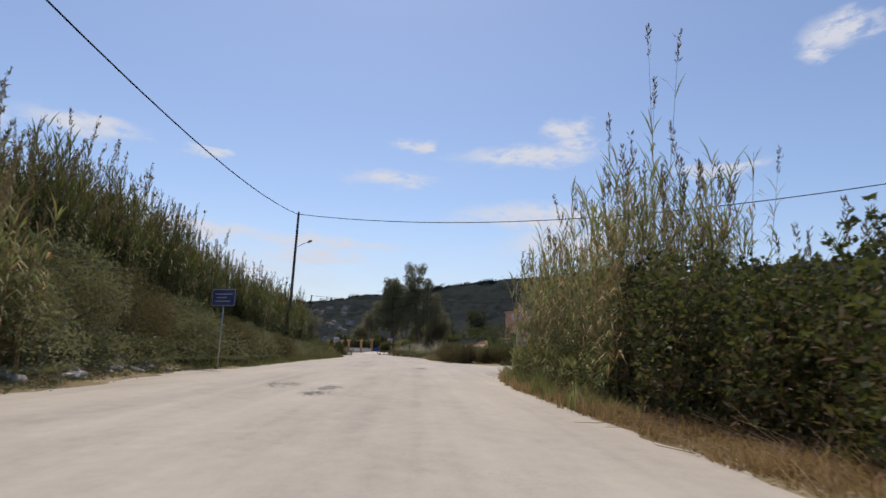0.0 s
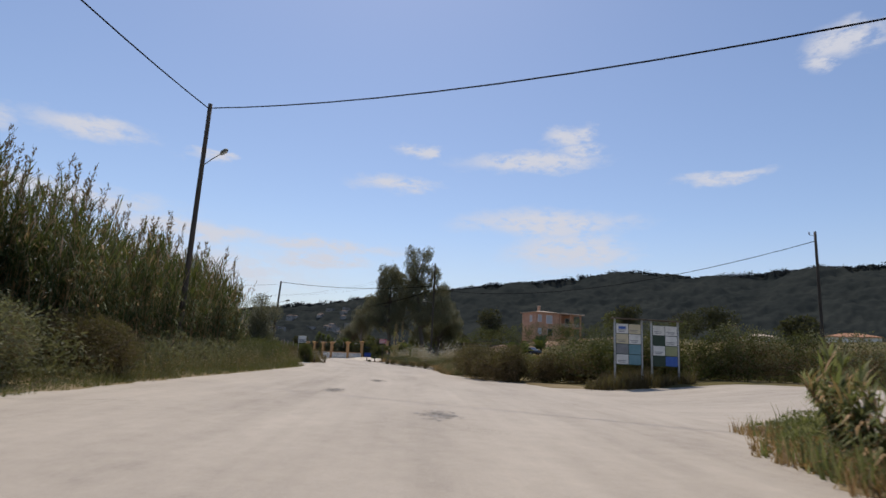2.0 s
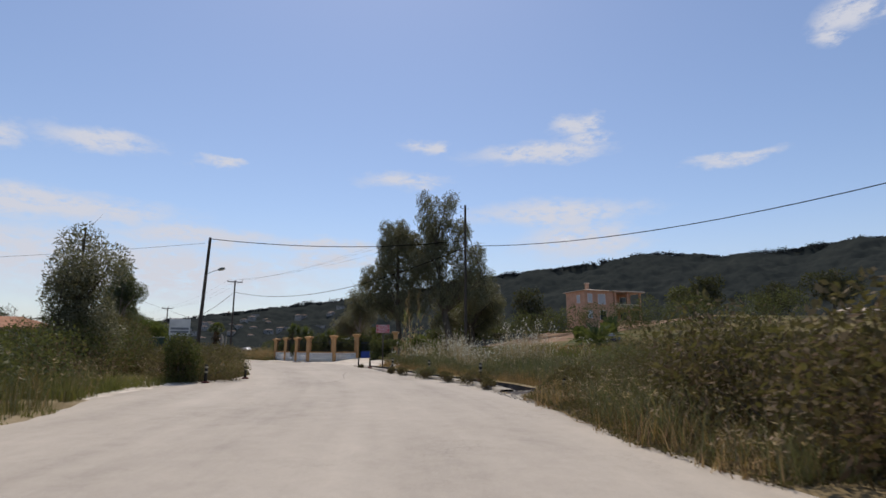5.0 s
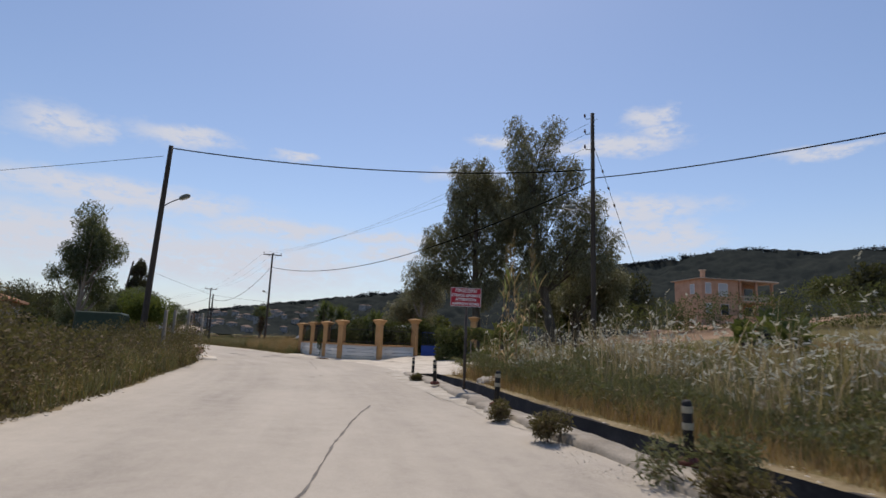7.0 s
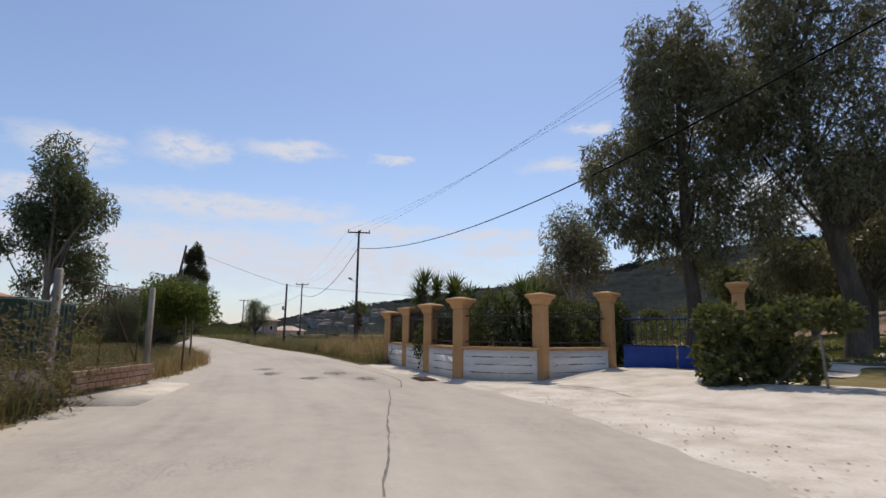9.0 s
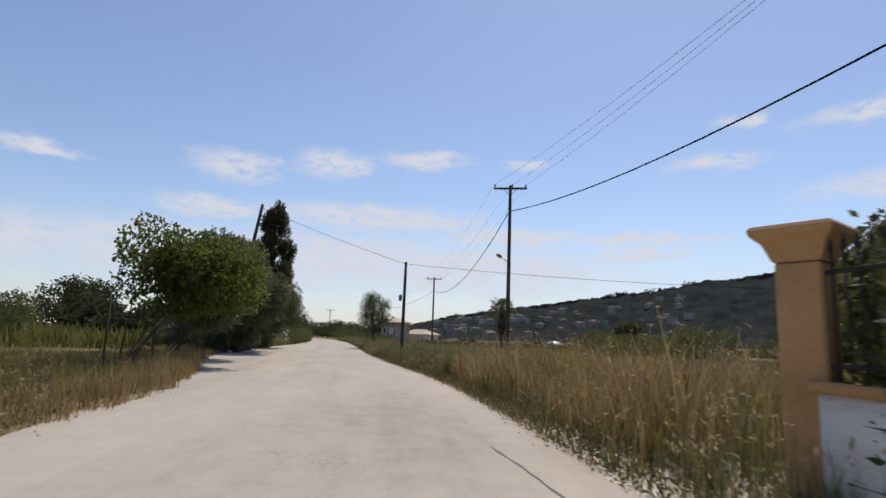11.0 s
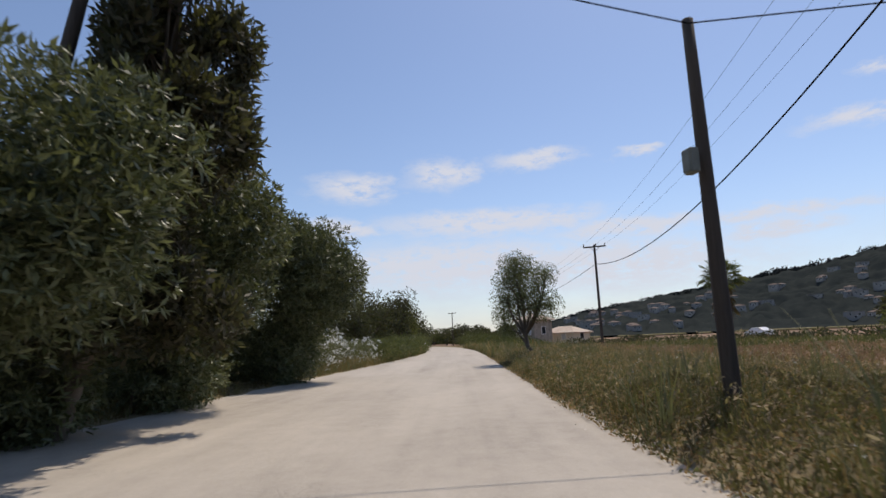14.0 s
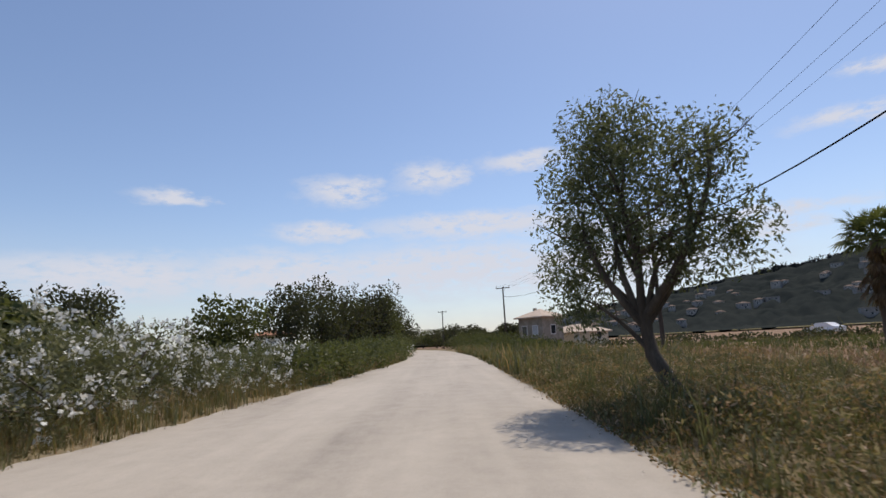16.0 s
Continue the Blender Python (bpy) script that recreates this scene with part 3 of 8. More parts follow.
def build_roads():
    ss = np.r_[np.linspace(-70, 0, 30), np.arange(1, 186, 1.0), np.linspace(187, 420, 80)]
    us = np.linspace(0, 1, 9)
    a, b = right_edge(ss) - 0.5, left_edge(ss) + 0.5
    S, O = np.repeat(ss[:, None], 9, 1), a[:, None] + (b - a)[:, None] * us[None]
    xy = place(S, O)
    crown = 0.0 + 0 * O
    V = np.stack([xy[..., 0], xy[..., 1], crown], -1).reshape(-1, 3)
    n, m = S.shape
    i, j = np.meshgrid(np.arange(n - 1), np.arange(m - 1), indexing="ij")
    f = np.stack([i * m + j, i * m + j + 1, (i + 1) * m + j + 1, (i + 1) * m + j], -1).reshape(-1, 4)
    ob = obj("road", [(V, f, M_ROAD)], label="sun-bleached worn asphalt country road without markings", category="road", kind="structure")
    uv = ob.data.uv_layers.new(name="along")
    co = np.stack([O.ravel(), S.ravel()], -1)[f.ravel()]
    uv.data.foreach_set("uv", co.astype(np.float32).ravel())
    # the road that joins from the right
    uu = np.r_[np.arange(-7, 20, 1.0), np.arange(20, 80, 4.0)]
    w = np.interp(uu, [-7, 3, 10, 80], [14, 10, 5.8, 4.8])
    wu = np.interp(uu, [-7, 1, 6, 12, 80], [14, 9.4, 7.2, 6.2, 5.4])
    cs = np.linspace(-1, 1, 9)
    across = np.where(cs[None] > 0, wu[:, None], w[:, None]) * cs[None]
    P = SIDE_FROM + uu[:, None, None] * SIDE_WAY + across[..., None] * SIDE_ACROSS
    X, Y = P[..., 0], P[..., 1]
    s, o = station(X, Y)
    o = o.reshape(X.shape)
    Z = ground_z(X, Y) - 0.012 + 0.0 * X
    Z = np.where(o > right_edge(s).reshape(X.shape) + 0.2, -0.03, Z)
    n, m = X.shape
    i, j = np.meshgrid(np.arange(n - 1), np.arange(m - 1), indexing="ij")
    f = np.stack([i * m + j, (i + 1) * m + j, (i + 1) * m + j + 1, i * m + j + 1], -1).reshape(-1, 4)
    ob = obj("side_road", [(np.stack([X, Y, Z], -1).reshape(-1, 3), f, M_ROAD)], label="pale worn asphalt side road climbing from the junction", category="road", kind="structure")
    uv = ob.data.uv_layers.new(name="along")
    co = np.stack([(w[:, None] * cs[None]).ravel(), np.repeat(uu, 9)], -1)[f.ravel()]
    uv.data.foreach_set("uv", co.astype(np.float32).ravel())


build_ground()
build_roads()


# ---- hills ----
HILL = np.array([(-180, 1.0), (-60, 5.5), (-25, 9.0), (-3, 9.3), (3, 8.9), (8, 8.7), (12, 9.2), (15, 9.4), (20, 8.7), (27, 8.0), (34, 7.0), (40, 5.9), (43, 5.6), (48, 4.7), (54, 3.9), (59, 3.1), (65, 2.2), (70, 1.1), (76, 0.6), (100, 0.5), (180, 1.0)])
# low-contrast grey-blue tones carry the distance haze of the wooded slope
M_HILL = surface("hazy_forested_hill", [(0.022, 0.027, 0.026), (0.031, 0.036, 0.034), (0.042, 0.047, 0.042)], 0.03, 0.3, 1.0, 0, spec=0.0, world_co=True)


def build_hills():
    r = rng(5)
    az = np.radians(np.r_[np.arange(-110, -46, 2.0), np.arange(-46, 73, 0.2), np.arange(73, 86, 1.0)])
    K = np.r_[np.linspace(0, 1, 110), 0.97, 0.9, 0.4]
    D = np.r_[np.interp(np.linspace(0, 1, 110), [0, 0.12, 0.36, 0.64, 0.86, 1], [330, 380, 450, 520, 580, 630]), 650, 720, 900]
    el = np.interp(np.degrees(az), HILL[:, 0], HILL[:, 1])
    H = np.tan(np.radians(el))[None] * 630 * K[:, None] + 1.0
    spur = np.sin(az * 31 + 0.9 * np.sin(az * 12))[None] * np.sin(K[:, None] * 5.0 + az[None] * 9)
    H = H * (1 + 0.05 * spur * (K < 0.95)[:, None])

    def lumps(n):
        g = r.random(H.shape)
        for _ in range(n):
            g = (np.roll(g, 1, 0) + np.roll(g, -1, 0) + np.roll(g, 1, 1) + np.roll(g, -1, 1) + 2 * g) / 6
        return (g - g.mean()) / g.std()

    # the canopy: crowns of single trees over larger swellings
    wood = (K > 0.02)[:, None] * (0.55 + 0.45 * np.clip(el / 4, 0, 1))[None]
    H = H + wood * (0.75 * lumps(2) + 1.1 * lumps(14))
    V = np.stack([-np.sin(az)[None] * D[:, None], 95 + np.cos(az)[None] * D[:, None], H], -1)
    n, m = H.shape
    i, j = np.meshgrid(np.arange(n - 1), np.arange(m - 1), indexing="ij")
    f = np.stack([i * m + j, i * m + j + 1, (i + 1) * m + j + 1, (i + 1) * m + j], -1).reshape(-1, 4)
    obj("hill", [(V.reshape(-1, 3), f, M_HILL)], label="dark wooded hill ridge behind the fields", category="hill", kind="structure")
    # trees standing out along the crest
    N = 2600
    a = np.radians(r.uniform(-45, 72, N))
    el = np.interp(np.degrees(a), HILL[:, 0], HILL[:, 1])
    size = r.uniform(1.2, 3.4, N) * (0.6 + 0.4 * (el > 4)) * (0.6 + 0.8 * (np.sin(a * 70 + 3 * np.sin(a * 23)) > 0.1))
    d = 624 + r.uniform(-14, 6, N)
    c = np.stack([-np.sin(a) * d, 95 + np.cos(a) * d, np.tan(np.radians(el)) * 630 * np.interp(d, [580, 630], [0.86, 1]) + 1.0], -1)
    chunks = []
    for q in range(14):
        p = c + np.stack([r.normal(0, 0.4, N), r.normal(0, 0.4, N), r.uniform(0.0, 1.1, N)], -1) * size[:, None]
        chunks.append(leaves(p, 1.5, r, 0.8))
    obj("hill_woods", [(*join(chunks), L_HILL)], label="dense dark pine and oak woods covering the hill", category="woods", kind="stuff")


build_hills()


# ---- plants ----
def at_ground(s, off):
    p = place(s, off)
    return np.concatenate([p, np.asarray(ground_z(p[..., 0], p[..., 1]))[..., None]], -1)


def cane_thicket(name, s, off, height, seed, label, plume=0.3, dry=0.2, tilt=0.12, leaf=None, k=26):
    """A stand of giant cane: stems, long blades drooping from them, and plumes on some."""
    r = rng(seed)
    n = len(s)
    root = at_ground(s, off)
    h = height * r.uniform(0.72, 1.08, n) * (0.84 + 0.25 * np.sin(np.asarray(s) * 1.9 + seed) * np.sin(np.asarray(off) * 1.3 + np.asarray(s) * 0.7))
    a = r.uniform(0, 2 * np.pi, n)
    ln = np.stack([np.cos(a), np.sin(a), np.zeros(n)], -1) * (tilt * r.uniform(0.1, 1.5, n) * h)[:, None]
    stems, lv, pl = [], [], []
    u = np.linspace(0, 1, 4)
    for i in range(n):
        p = root[i] + np.outer(u, [0, 0, h[i]]) + np.outer(u**2, ln[i])
        stems.append(tube(p, np.linspace(0.017, 0.006, 4), 3, cap=False))
    t = r.uniform(0.12, 1.0, (n, k)) ** 0.75
    c = root[:, None] + t[..., None] * np.array([0, 0, 1.0]) * h[:, None, None] + (t**2)[..., None] * ln[:, None]
    c = c.reshape(-1, 3)
    b = r.uniform(0, 2 * np.pi, len(c))
    L = r.uniform(0.35, 0.75, len(c)) * (1.1 - 0.35 * t.ravel()) * np.repeat(np.clip(h / 4.0, 0.45, 1.0), k)
    o = np.stack([np.cos(b), np.sin(b), np.zeros(len(c))], -1)
    w = np.stack([-np.sin(b), np.cos(b), np.zeros(len(c))], -1) * (0.020 * r.uniform(0.7, 1.5, len(c)))[:, None]
    rise = (0.55 - 0.1 * r.random(len(c)) + 0.55 * (t.ravel() > 0.85))[:, None]
    m = c + o * (L * 0.42)[:, None] + np.array([0, 0, 1.0]) * rise * L[:, None] * 0.75
    e = c + o * L[:, None] + np.array([0, 0, 1.0]) * (rise * 1.3 - 0.75 * (t.ravel()[:, None] < 0.85)) * L[:, None]
    V = np.stack([c - w * 0.5, c + w * 0.5, m + w, m - w, e + w * 0.1, e - w * 0.1], 1).reshape(-1, 3)
    q = np.arange(len(c))[:, None] * 6
    isdry = (r.random(len(c)) < dry) | (t.ravel() < 0.3) & (r.random(len(c)) < 0.55)
    F = np.stack([q + [0, 1, 2, 3], q + [3, 2, 4, 5]], 1)
    for i in np.flatnonzero(r.random(n) < plume):
        top = root[i] + [0, 0, h[i]] + ln[i]
        d = ln[i] / h[i] * 1.6 + np.array([0, 0, 1.0])
        stems.append(tube(np.array([top - d * 0.2, top + d * 1.1]), 0.006, 3, cap=False))
        x = top + np.outer(r.uniform(0.6, 1.6, 40), d) + r.normal(0, 0.03, (40, 3))
        pl.append(leaves(x, 0.17, r, 0.22, out=np.tile(d * 2.5, (40, 1))))
    blocks = [(*join(stems), L_CANEDRY), (V, F[~isdry].reshape(-1, 4), leaf or L_CANE), (V, F[isdry].reshape(-1, 4), L_CANEDRY)]
    if pl:
        blocks.append((*join(pl), L_PLUME))
    return obj(name, blocks, label=label, category="cane thicket", kind="stuff")


def bush(name, lobes, n, size, material, seed, label, category="bush", aspect=0.5, shell=0.5, gaps=0.12, droop=0.0, twigs=10, base=None, bark=None, flowers=0, group="", trunk_r=0.05, whorl=1, dead=0.0):
    """A bush or low tree: stems from the base into each lobe of its crown, and leaves."""
    r = rng(seed)
    L = np.asarray(lobes, float)
    base = L[:, :3].mean(0) * [1, 1, 0] + [0, 0, ground_z(*L[:, :2].mean(0))] if base is None else np.asarray(base, float)
    e = thing(name, Matrix.Translation(base), label, category, group)
    l0 = L.copy()
    l0[:, :3] -= base
    for i in range(min(twigs, 16)):
        o = l0[i % len(l0)]
        tip = o[:3] + r.normal(0, 0.35, 3) * o[3:6]
        b0 = np.array([*(o[:2] * 0.75 + r.normal(0, 0.12, 2)), -0.15]) if len(l0) > 14 else np.array([r.normal(0, 0.12), r.normal(0, 0.12), -0.15])
        mid = b0 * 0.4 + tip * 0.55 + r.normal(0, 0.12, 3) * o[3:6]
        u = np.linspace(0, 1, 6)[:, None]
        p = (1 - u) ** 2 * b0 + 2 * u * (1 - u) * mid + u**2 * tip
        obj("stem", [(*tube(p, np.linspace(trunk_r, trunk_r * 0.25, 6), 5, cap=False), bark or M_BARK)], parent=e)
    p, d = lobes_points(l0, n, r, shell, gaps, seed)
    p[:, 2] = np.maximum(p[:, 2], 0.02)
    if dead:
        # withered leaves and stalks, most of them low and inside
        low = r.random(len(p)) < dead * 2.0 * (1 - np.clip(p[:, 2] / p[:, 2].max(), 0, 1)) ** 1.2
        q = p[low] - d[low] * 0.08
        obj("dead_leaves", [(*leaves(q, size * 1.3, r, aspect * 0.55, droop=0.2), L_DEAD)], parent=e, label="withered brown leaves and stalks")
        p, d = p[~low], d[~low]
    if whorl > 1:
        # leaves in whorls at the ends of the twigs
        c = r.permutation(len(p))[: len(p) // whorl]
        p, d = np.repeat(p[c], whorl, 0), np.repeat(d[c], whorl, 0)
        p = p + r.normal(0, size * 0.12, p.shape)
        d = d * 1.2 + [0, 0, 0.35]
    obj("foliage", [(*leaves(p, size, r, aspect, out=d * 0.5, droop=droop), material)], parent=e)
    if flowers:
        p, d = lobes_points(l0, flowers, r, 0.06, 0.5, seed + 1)
        p, d = np.repeat(p, 9, 0), np.repeat(d, 9, 0)
        p = p + r.normal(0, 0.055, p.shape)
        obj("blossom", [(*leaves(p, 0.085, r, 0.95, out=d), L_FLOWER)], parent=e, label="clusters of white blossom")
    return e


def tree(name, base, trunk, lobes, n, size, material, seed, label, bark=None, aspect=0.35, droop=0.4, gaps=0.25, shell=0.6, group="", limb_r=0.3):
    """A tree. trunk: points from the foot up, with radii; a limb runs from the trunk to each lobe of the crown."""
    r = rng(seed)
    base = np.asarray(base, float)
    e = thing(name, Matrix.Translation(base), label, "tree", group)
    tp = np.asarray([q[:3] for q in trunk], float)
    tr = np.asarray([q[3] for q in trunk], float)
    tp[0, 2] = -0.3
    obj("trunk", [(*tube(tp, tr, 9), bark or M_BARK)], parent=e)
    for o in np.asarray(lobes, float):
        i = max(0, len(tp) - 2 - int(r.integers(0, 2)))
        a = tp[i] + (tp[i + 1] - tp[i]) * r.uniform(0.3, 1.0)
        if a[2] > o[2] + 0.3:
            a = tp[max(0, i - 1)]
        tip = o[:3] + [0, 0, o[5] * 0.35]
        mid = (a + tip) / 2 + np.array([r.normal(0, 0.15), r.normal(0, 0.15), 0.12]) * np.linalg.norm(tip - a)
        u = np.linspace(0, 1, 7)[:, None]
        p = (1 - u) ** 2 * a + 2 * u * (1 - u) * mid + u**2 * tip
        r0 = tr[i] * limb_r * 1.6
        ch = [tube(p, np.linspace(r0, r0 * 0.25, 7), 6, cap=False)]
        for _ in range(4):
            q = p[int(r.integers(3, 7))]
            w = q + r.normal(0, 0.55, 3) * o[3:6]
            ch.append(tube(np.array([q, (q + w) / 2 + r.normal(0, 0.08, 3), w]), [r0 * 0.3, r0 * 0.2, r0 * 0.08], 4, cap=False))
        obj("limb", [(*join(ch), bark or M_BARK)], parent=e)
    p, d = lobes_points(lobes, n, r, shell, gaps, seed)
    obj("crown", [(*leaves(p, size, r, aspect, out=d * 0.4, droop=droop), material)], parent=e)
    return e


def grass(name, s, off, length, material, seed, label, width=0.012, lean=0.4, heads=0.0, head_mat=None, per=1, kind_of="grass", head=0.075):
    """Grass over the given stations; heads: share of the stems that carry a seed head."""
    r = rng(seed)
    c = at_ground(s, off)
    c = np.repeat(c, per, 0) + np.c_[r.normal(0, 0.06, (len(c) * per, 2)), np.zeros(len(c) * per)]
    h = length * r.uniform(0.5, 1.3, len(c)) * (0.75 + 0.5 * (0.5 + 0.5 * np.sin(c[:, 0] * 1.3 + 2 * np.sin(c[:, 1] * 0.9))))
    v, f = blades(c, 1.0, r, width / 1.0, lean)
    v = v.reshape(-1, 6, 3)
    v[:, :, 2] = c[:, None, 2] + (v[:, :, 2] - c[:, None, 2]) * h[:, None]
    v[:, :, :2] = c[:, None, :2] + (v[:, :, :2] - c[:, None, :2]) * np.where(np.arange(6) < 2, 1.0, h[:, None])[..., None]
    blocks = [(v.reshape(-1, 3), f, material)]
    if material is L_OLIVEGRASS:
        # dry and green blades among the rest, in drifts
        nf = len(f) // len(c)
        d = np.sin(c[:, 0] * 0.8 + 1.7 * np.sin(c[:, 1] * 0.6)) + r.normal(0, 0.7, len(c))
        pick = np.repeat(np.where(d > 1.15, 1, np.where(d < -0.3, 2, 0)), nf)
        blocks = [(v.reshape(-1, 3), f[pick == i], m) for i, m in enumerate((material, L_DRY, L_BANK)) if (pick == i).any()]
    if heads:
        k = np.flatnonzero(r.random(len(c)) < heads)
        tip = v[k, 4]
        p = np.repeat(tip, 3, 0) + r.normal(0, 0.02, (len(k) * 3, 3))
        blocks.append((*leaves(p, head, r, 0.28, out=np.tile([0.2, 0.0, 0.5], (len(p), 1)), droop=0.3), head_mat or L_SEED))
    return obj(name, blocks, label=label, category=kind_of, kind="stuff")


def spread(n, s0, s1, o0, o1, seed, bias=1.0, patch=0.0):
    """Stations strewn over a strip, o0 nearest the road; patch: how far they gather."""
    r = rng(seed)
    m = int(n * (1 + patch))
    s, u = r.uniform(s0, s1, m), r.random(m) ** bias
    if patch:
        g = np.sin(s * 1.1 + seed) * np.sin(u * 9 + s * 0.35) + 0.6 * np.sin(s * 2.9 + u * 17) + r.normal(0, 0.4, m)
        k = np.argsort(-g)[:n]
        s, u = s[k], u[k]
    return s, o0 + (o1 - o0) * u


def verge(n, s0, s1, side, d0, d1, seed, bias=1.0, patch=0.0):
    s, d = spread(n, s0, s1, d0, d1, seed, bias, patch)
    return s, (left_edge(s) + d if side > 0 else right_edge(s) - d)


def hedge(name, pts, width, height, n, size, material, seed, label, category="hedge", flowers=0, aspect=0.5, gaps=0.15, wob=0.35, dead=0.0):
    """A rank of lobes along plan points (x, y)."""
    r = rng(seed)
    p = np.asarray(pts, float)
    d = np.r_[0, np.cumsum(np.linalg.norm(np.diff(p, axis=0), axis=1))]
    t = np.arange(0, d[-1] + 0.01, width * 0.55)
    x, y = np.interp(t, d, p[:, 0]) + r.normal(0, width * 0.18, len(t)), np.interp(t, d, p[:, 1]) + r.normal(0, width * 0.18, len(t))
    h = height * (1 + r.uniform(-wob, wob * 0.6, len(t)))
    z = ground_z(x, y)
    lobes = np.stack([x, y, z + h * 0.5, width * 0.5 * r.uniform(0.8, 1.25, len(t)), width * 0.5 * r.uniform(0.8, 1.25, len(t)), h * 0.53], -1)
    return bush(name, lobes, n, size, material, seed, label, category, aspect, 0.45, gaps, twigs=len(t), flowers=flowers, trunk_r=0.03, dead=dead)


def weed_mat(s0, s1, side, d0, d1, n, h, size, material, seed, label):
    """Low matted weeds: small leaves heaped in hummocks over the ground."""
    r = rng(seed)
    s, o = verge(n, s0, s1, side, d0, d1, seed)
    c = at_ground(s, o)
    hum = 0.5 + 0.5 * np.sin(c[:, 0] * 1.9 + 1.6 * np.sin(c[:, 1] * 1.4)) * np.sin(c[:, 1] * 2.1 + 1.1 * np.sin(c[:, 0] * 0.9))
    away = np.abs(o - (left_edge(s) if side > 0 else right_edge(s)))
    c[:, 2] += 0.015 + h * (0.25 + 0.9 * hum) * r.random(n) ** 0.6 * np.clip((away - 0.05) / 0.9, 0.12, 1)
    return obj("low_weeds", [(*leaves(c, size, r, 0.35, out=np.tile([0, 0, 0.5], (n, 1))), material)], label=label, category="weeds", kind="stuff")


# ---- part one: cane, brambles and the junction ----
r = rng(1)


def stand(n, s0, s1, o0, o1, seed):
    return spread(n, s0, s1, o0, o1, seed)


s, o = stand(600, 13.6, 35.5, -5.0, -11.0, 11)
o = np.where(s < 17, -5.0 + (o + 5.0) * 0.6, o)
cane_thicket("cane_thicket", s, np.minimum(np.minimum(o, right_edge(s) - 1.0), -5.0 - np.maximum(s - 28.5, 0) * 0.95 + (o + 5) * 0.4), np.interp(s, [13, 17, 22, 27, 36], [6.6, 7.3, 6.3, 5.7, 5.3]), 21, "tall green giant cane with dark flower plumes beside the road", 0.2, 0.32, k=28)
s, o = stand(70, 9, 14, -9.0, -12.0, 12)
cane_thicket("cane_thicket", s, o, 3.6, 22, "low cane rising behind brambles", 0.25, 0.22)
s, o = stand(5, 14.5, 17.5, -6.0, -7.5, 18)
cane_thicket("tall_cane", s, o, 9.2, 28, "few very tall canes ending in plumes", 1.0, 0.3, 0.05, k=9)
# left bank stands, leaves coloured as seen on their shaded side
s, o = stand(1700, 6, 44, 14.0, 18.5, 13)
cane_thicket("cane_thicket", s, o, np.interp(s, [6, 18, 27, 36, 44], [6.2, 6.8, 7.2, 6.4, 5.4]), 23, "dense dark cane along the top of a bank", 0.3, 0.05, leaf=L_CANESHADE, k=32)
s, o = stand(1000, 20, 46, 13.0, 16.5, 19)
cane_thicket("cane_thicket", s, o, np.interp(s, [20, 30, 38, 46], [6.2, 6.4, 5.6, 5.0]), 29, "dense dark cane behind mounded shrubs", 0.3, 0.06, leaf=L_CANESHADE, k=34)
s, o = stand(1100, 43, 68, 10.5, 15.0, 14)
cane_thicket("cane_thicket", s, o, 5.0, 24, "dense cane along the bank beside a lamp pole", 0.18, 0.1, leaf=L_CANESHADE, k=32)
s, o = stand(60, 12.8, 15.5, 9.4, 11.0, 20)
cane_thicket("cane_thicket", s, o, 5.2, 30, "pale leafy cane beside a rubble-strewn verge", 0.4, 0.25, leaf=L_CANE, k=26)
s, o = stand(260, 4, 16, 11.5, 14.5, 15)
cane_thicket("cane_thicket", s, o, 5.8, 25, "cane leaning over a rubble-strewn verge", 0.35, 0.2)
s, o = stand(300, 14, 36, -4.6, -6.2, 16)
cane_thicket("young_cane", s, np.minimum(o, right_edge(s) - 0.8) - np.maximum(s - 31, 0) * 0.25, 1.4, 26, "young leafy cane shoots and dead stalks at the verge", 0.0, 0.22, 0.3)
s, o = stand(9, 92.3, 93.6, -5.6, -6.6, 17)
cane_thicket("young_cane", s, o, 4.1, 27, "few pale dry canes behind a warning sign", 0.6, 0.45, 0.1, k=20)


def bank_lobes(s0, s1, o0, o1, step_s, h0, h1, w, seed):
    q = rng(seed)
    out = []
    for a in np.arange(s0, s1, step_s):
        for b in np.arange(o0, o1, w * 0.8):
            c = at_ground(a + q.normal(0, step_s * 0.25), b + q.normal(0, 0.3))
            h = q.uniform(h0, h1)
            out.append((c[0], c[1], c[2] + h * 0.42, w * q.uniform(0.5, 0.75), w * q.uniform(0.5, 0.75), h * 0.6))
    return out


bush("bramble_bush", bank_lobes(2.5, 15.5, -9.5, -5.6, 1.4, 2.6, 3.9, 1.5, 32), 96000, 0.12, L_BRAMBLE, 33, "dense dark bramble thicket over dry grass", "bramble", 0.6, twigs=40, gaps=0.36, dead=0.3, whorl=4)
bush("bramble_bush", bank_lobes(15.0, 25.0, -7.6, -5.2, 1.4, 1.0, 2.0, 1.4, 34), 20000, 0.11, L_SHRUB, 35, "green brambles climbing among cane stems", "bramble", 0.5, twigs=20, gaps=0.35, dead=0.22)
for i, (a, b, h) in enumerate([(15, 22, 2.0), (22, 30, 2.3), (30, 38, 2.1), (38, 47, 1.9), (47, 57, 1.7), (57, 66, 1.7)]):
    bush("bank_shrub", bank_lobes(a, b, 9.8, 13.2, 1.9, h * 0.5, h, 1.9, 40 + i), 14000, 0.13, L_SAGE if i % 2 == 0 else L_BANK, 50 + i, "rounded grey-green scrub covering the roadside bank", "scrub", 0.35, twigs=16, group="scrub on the bank")
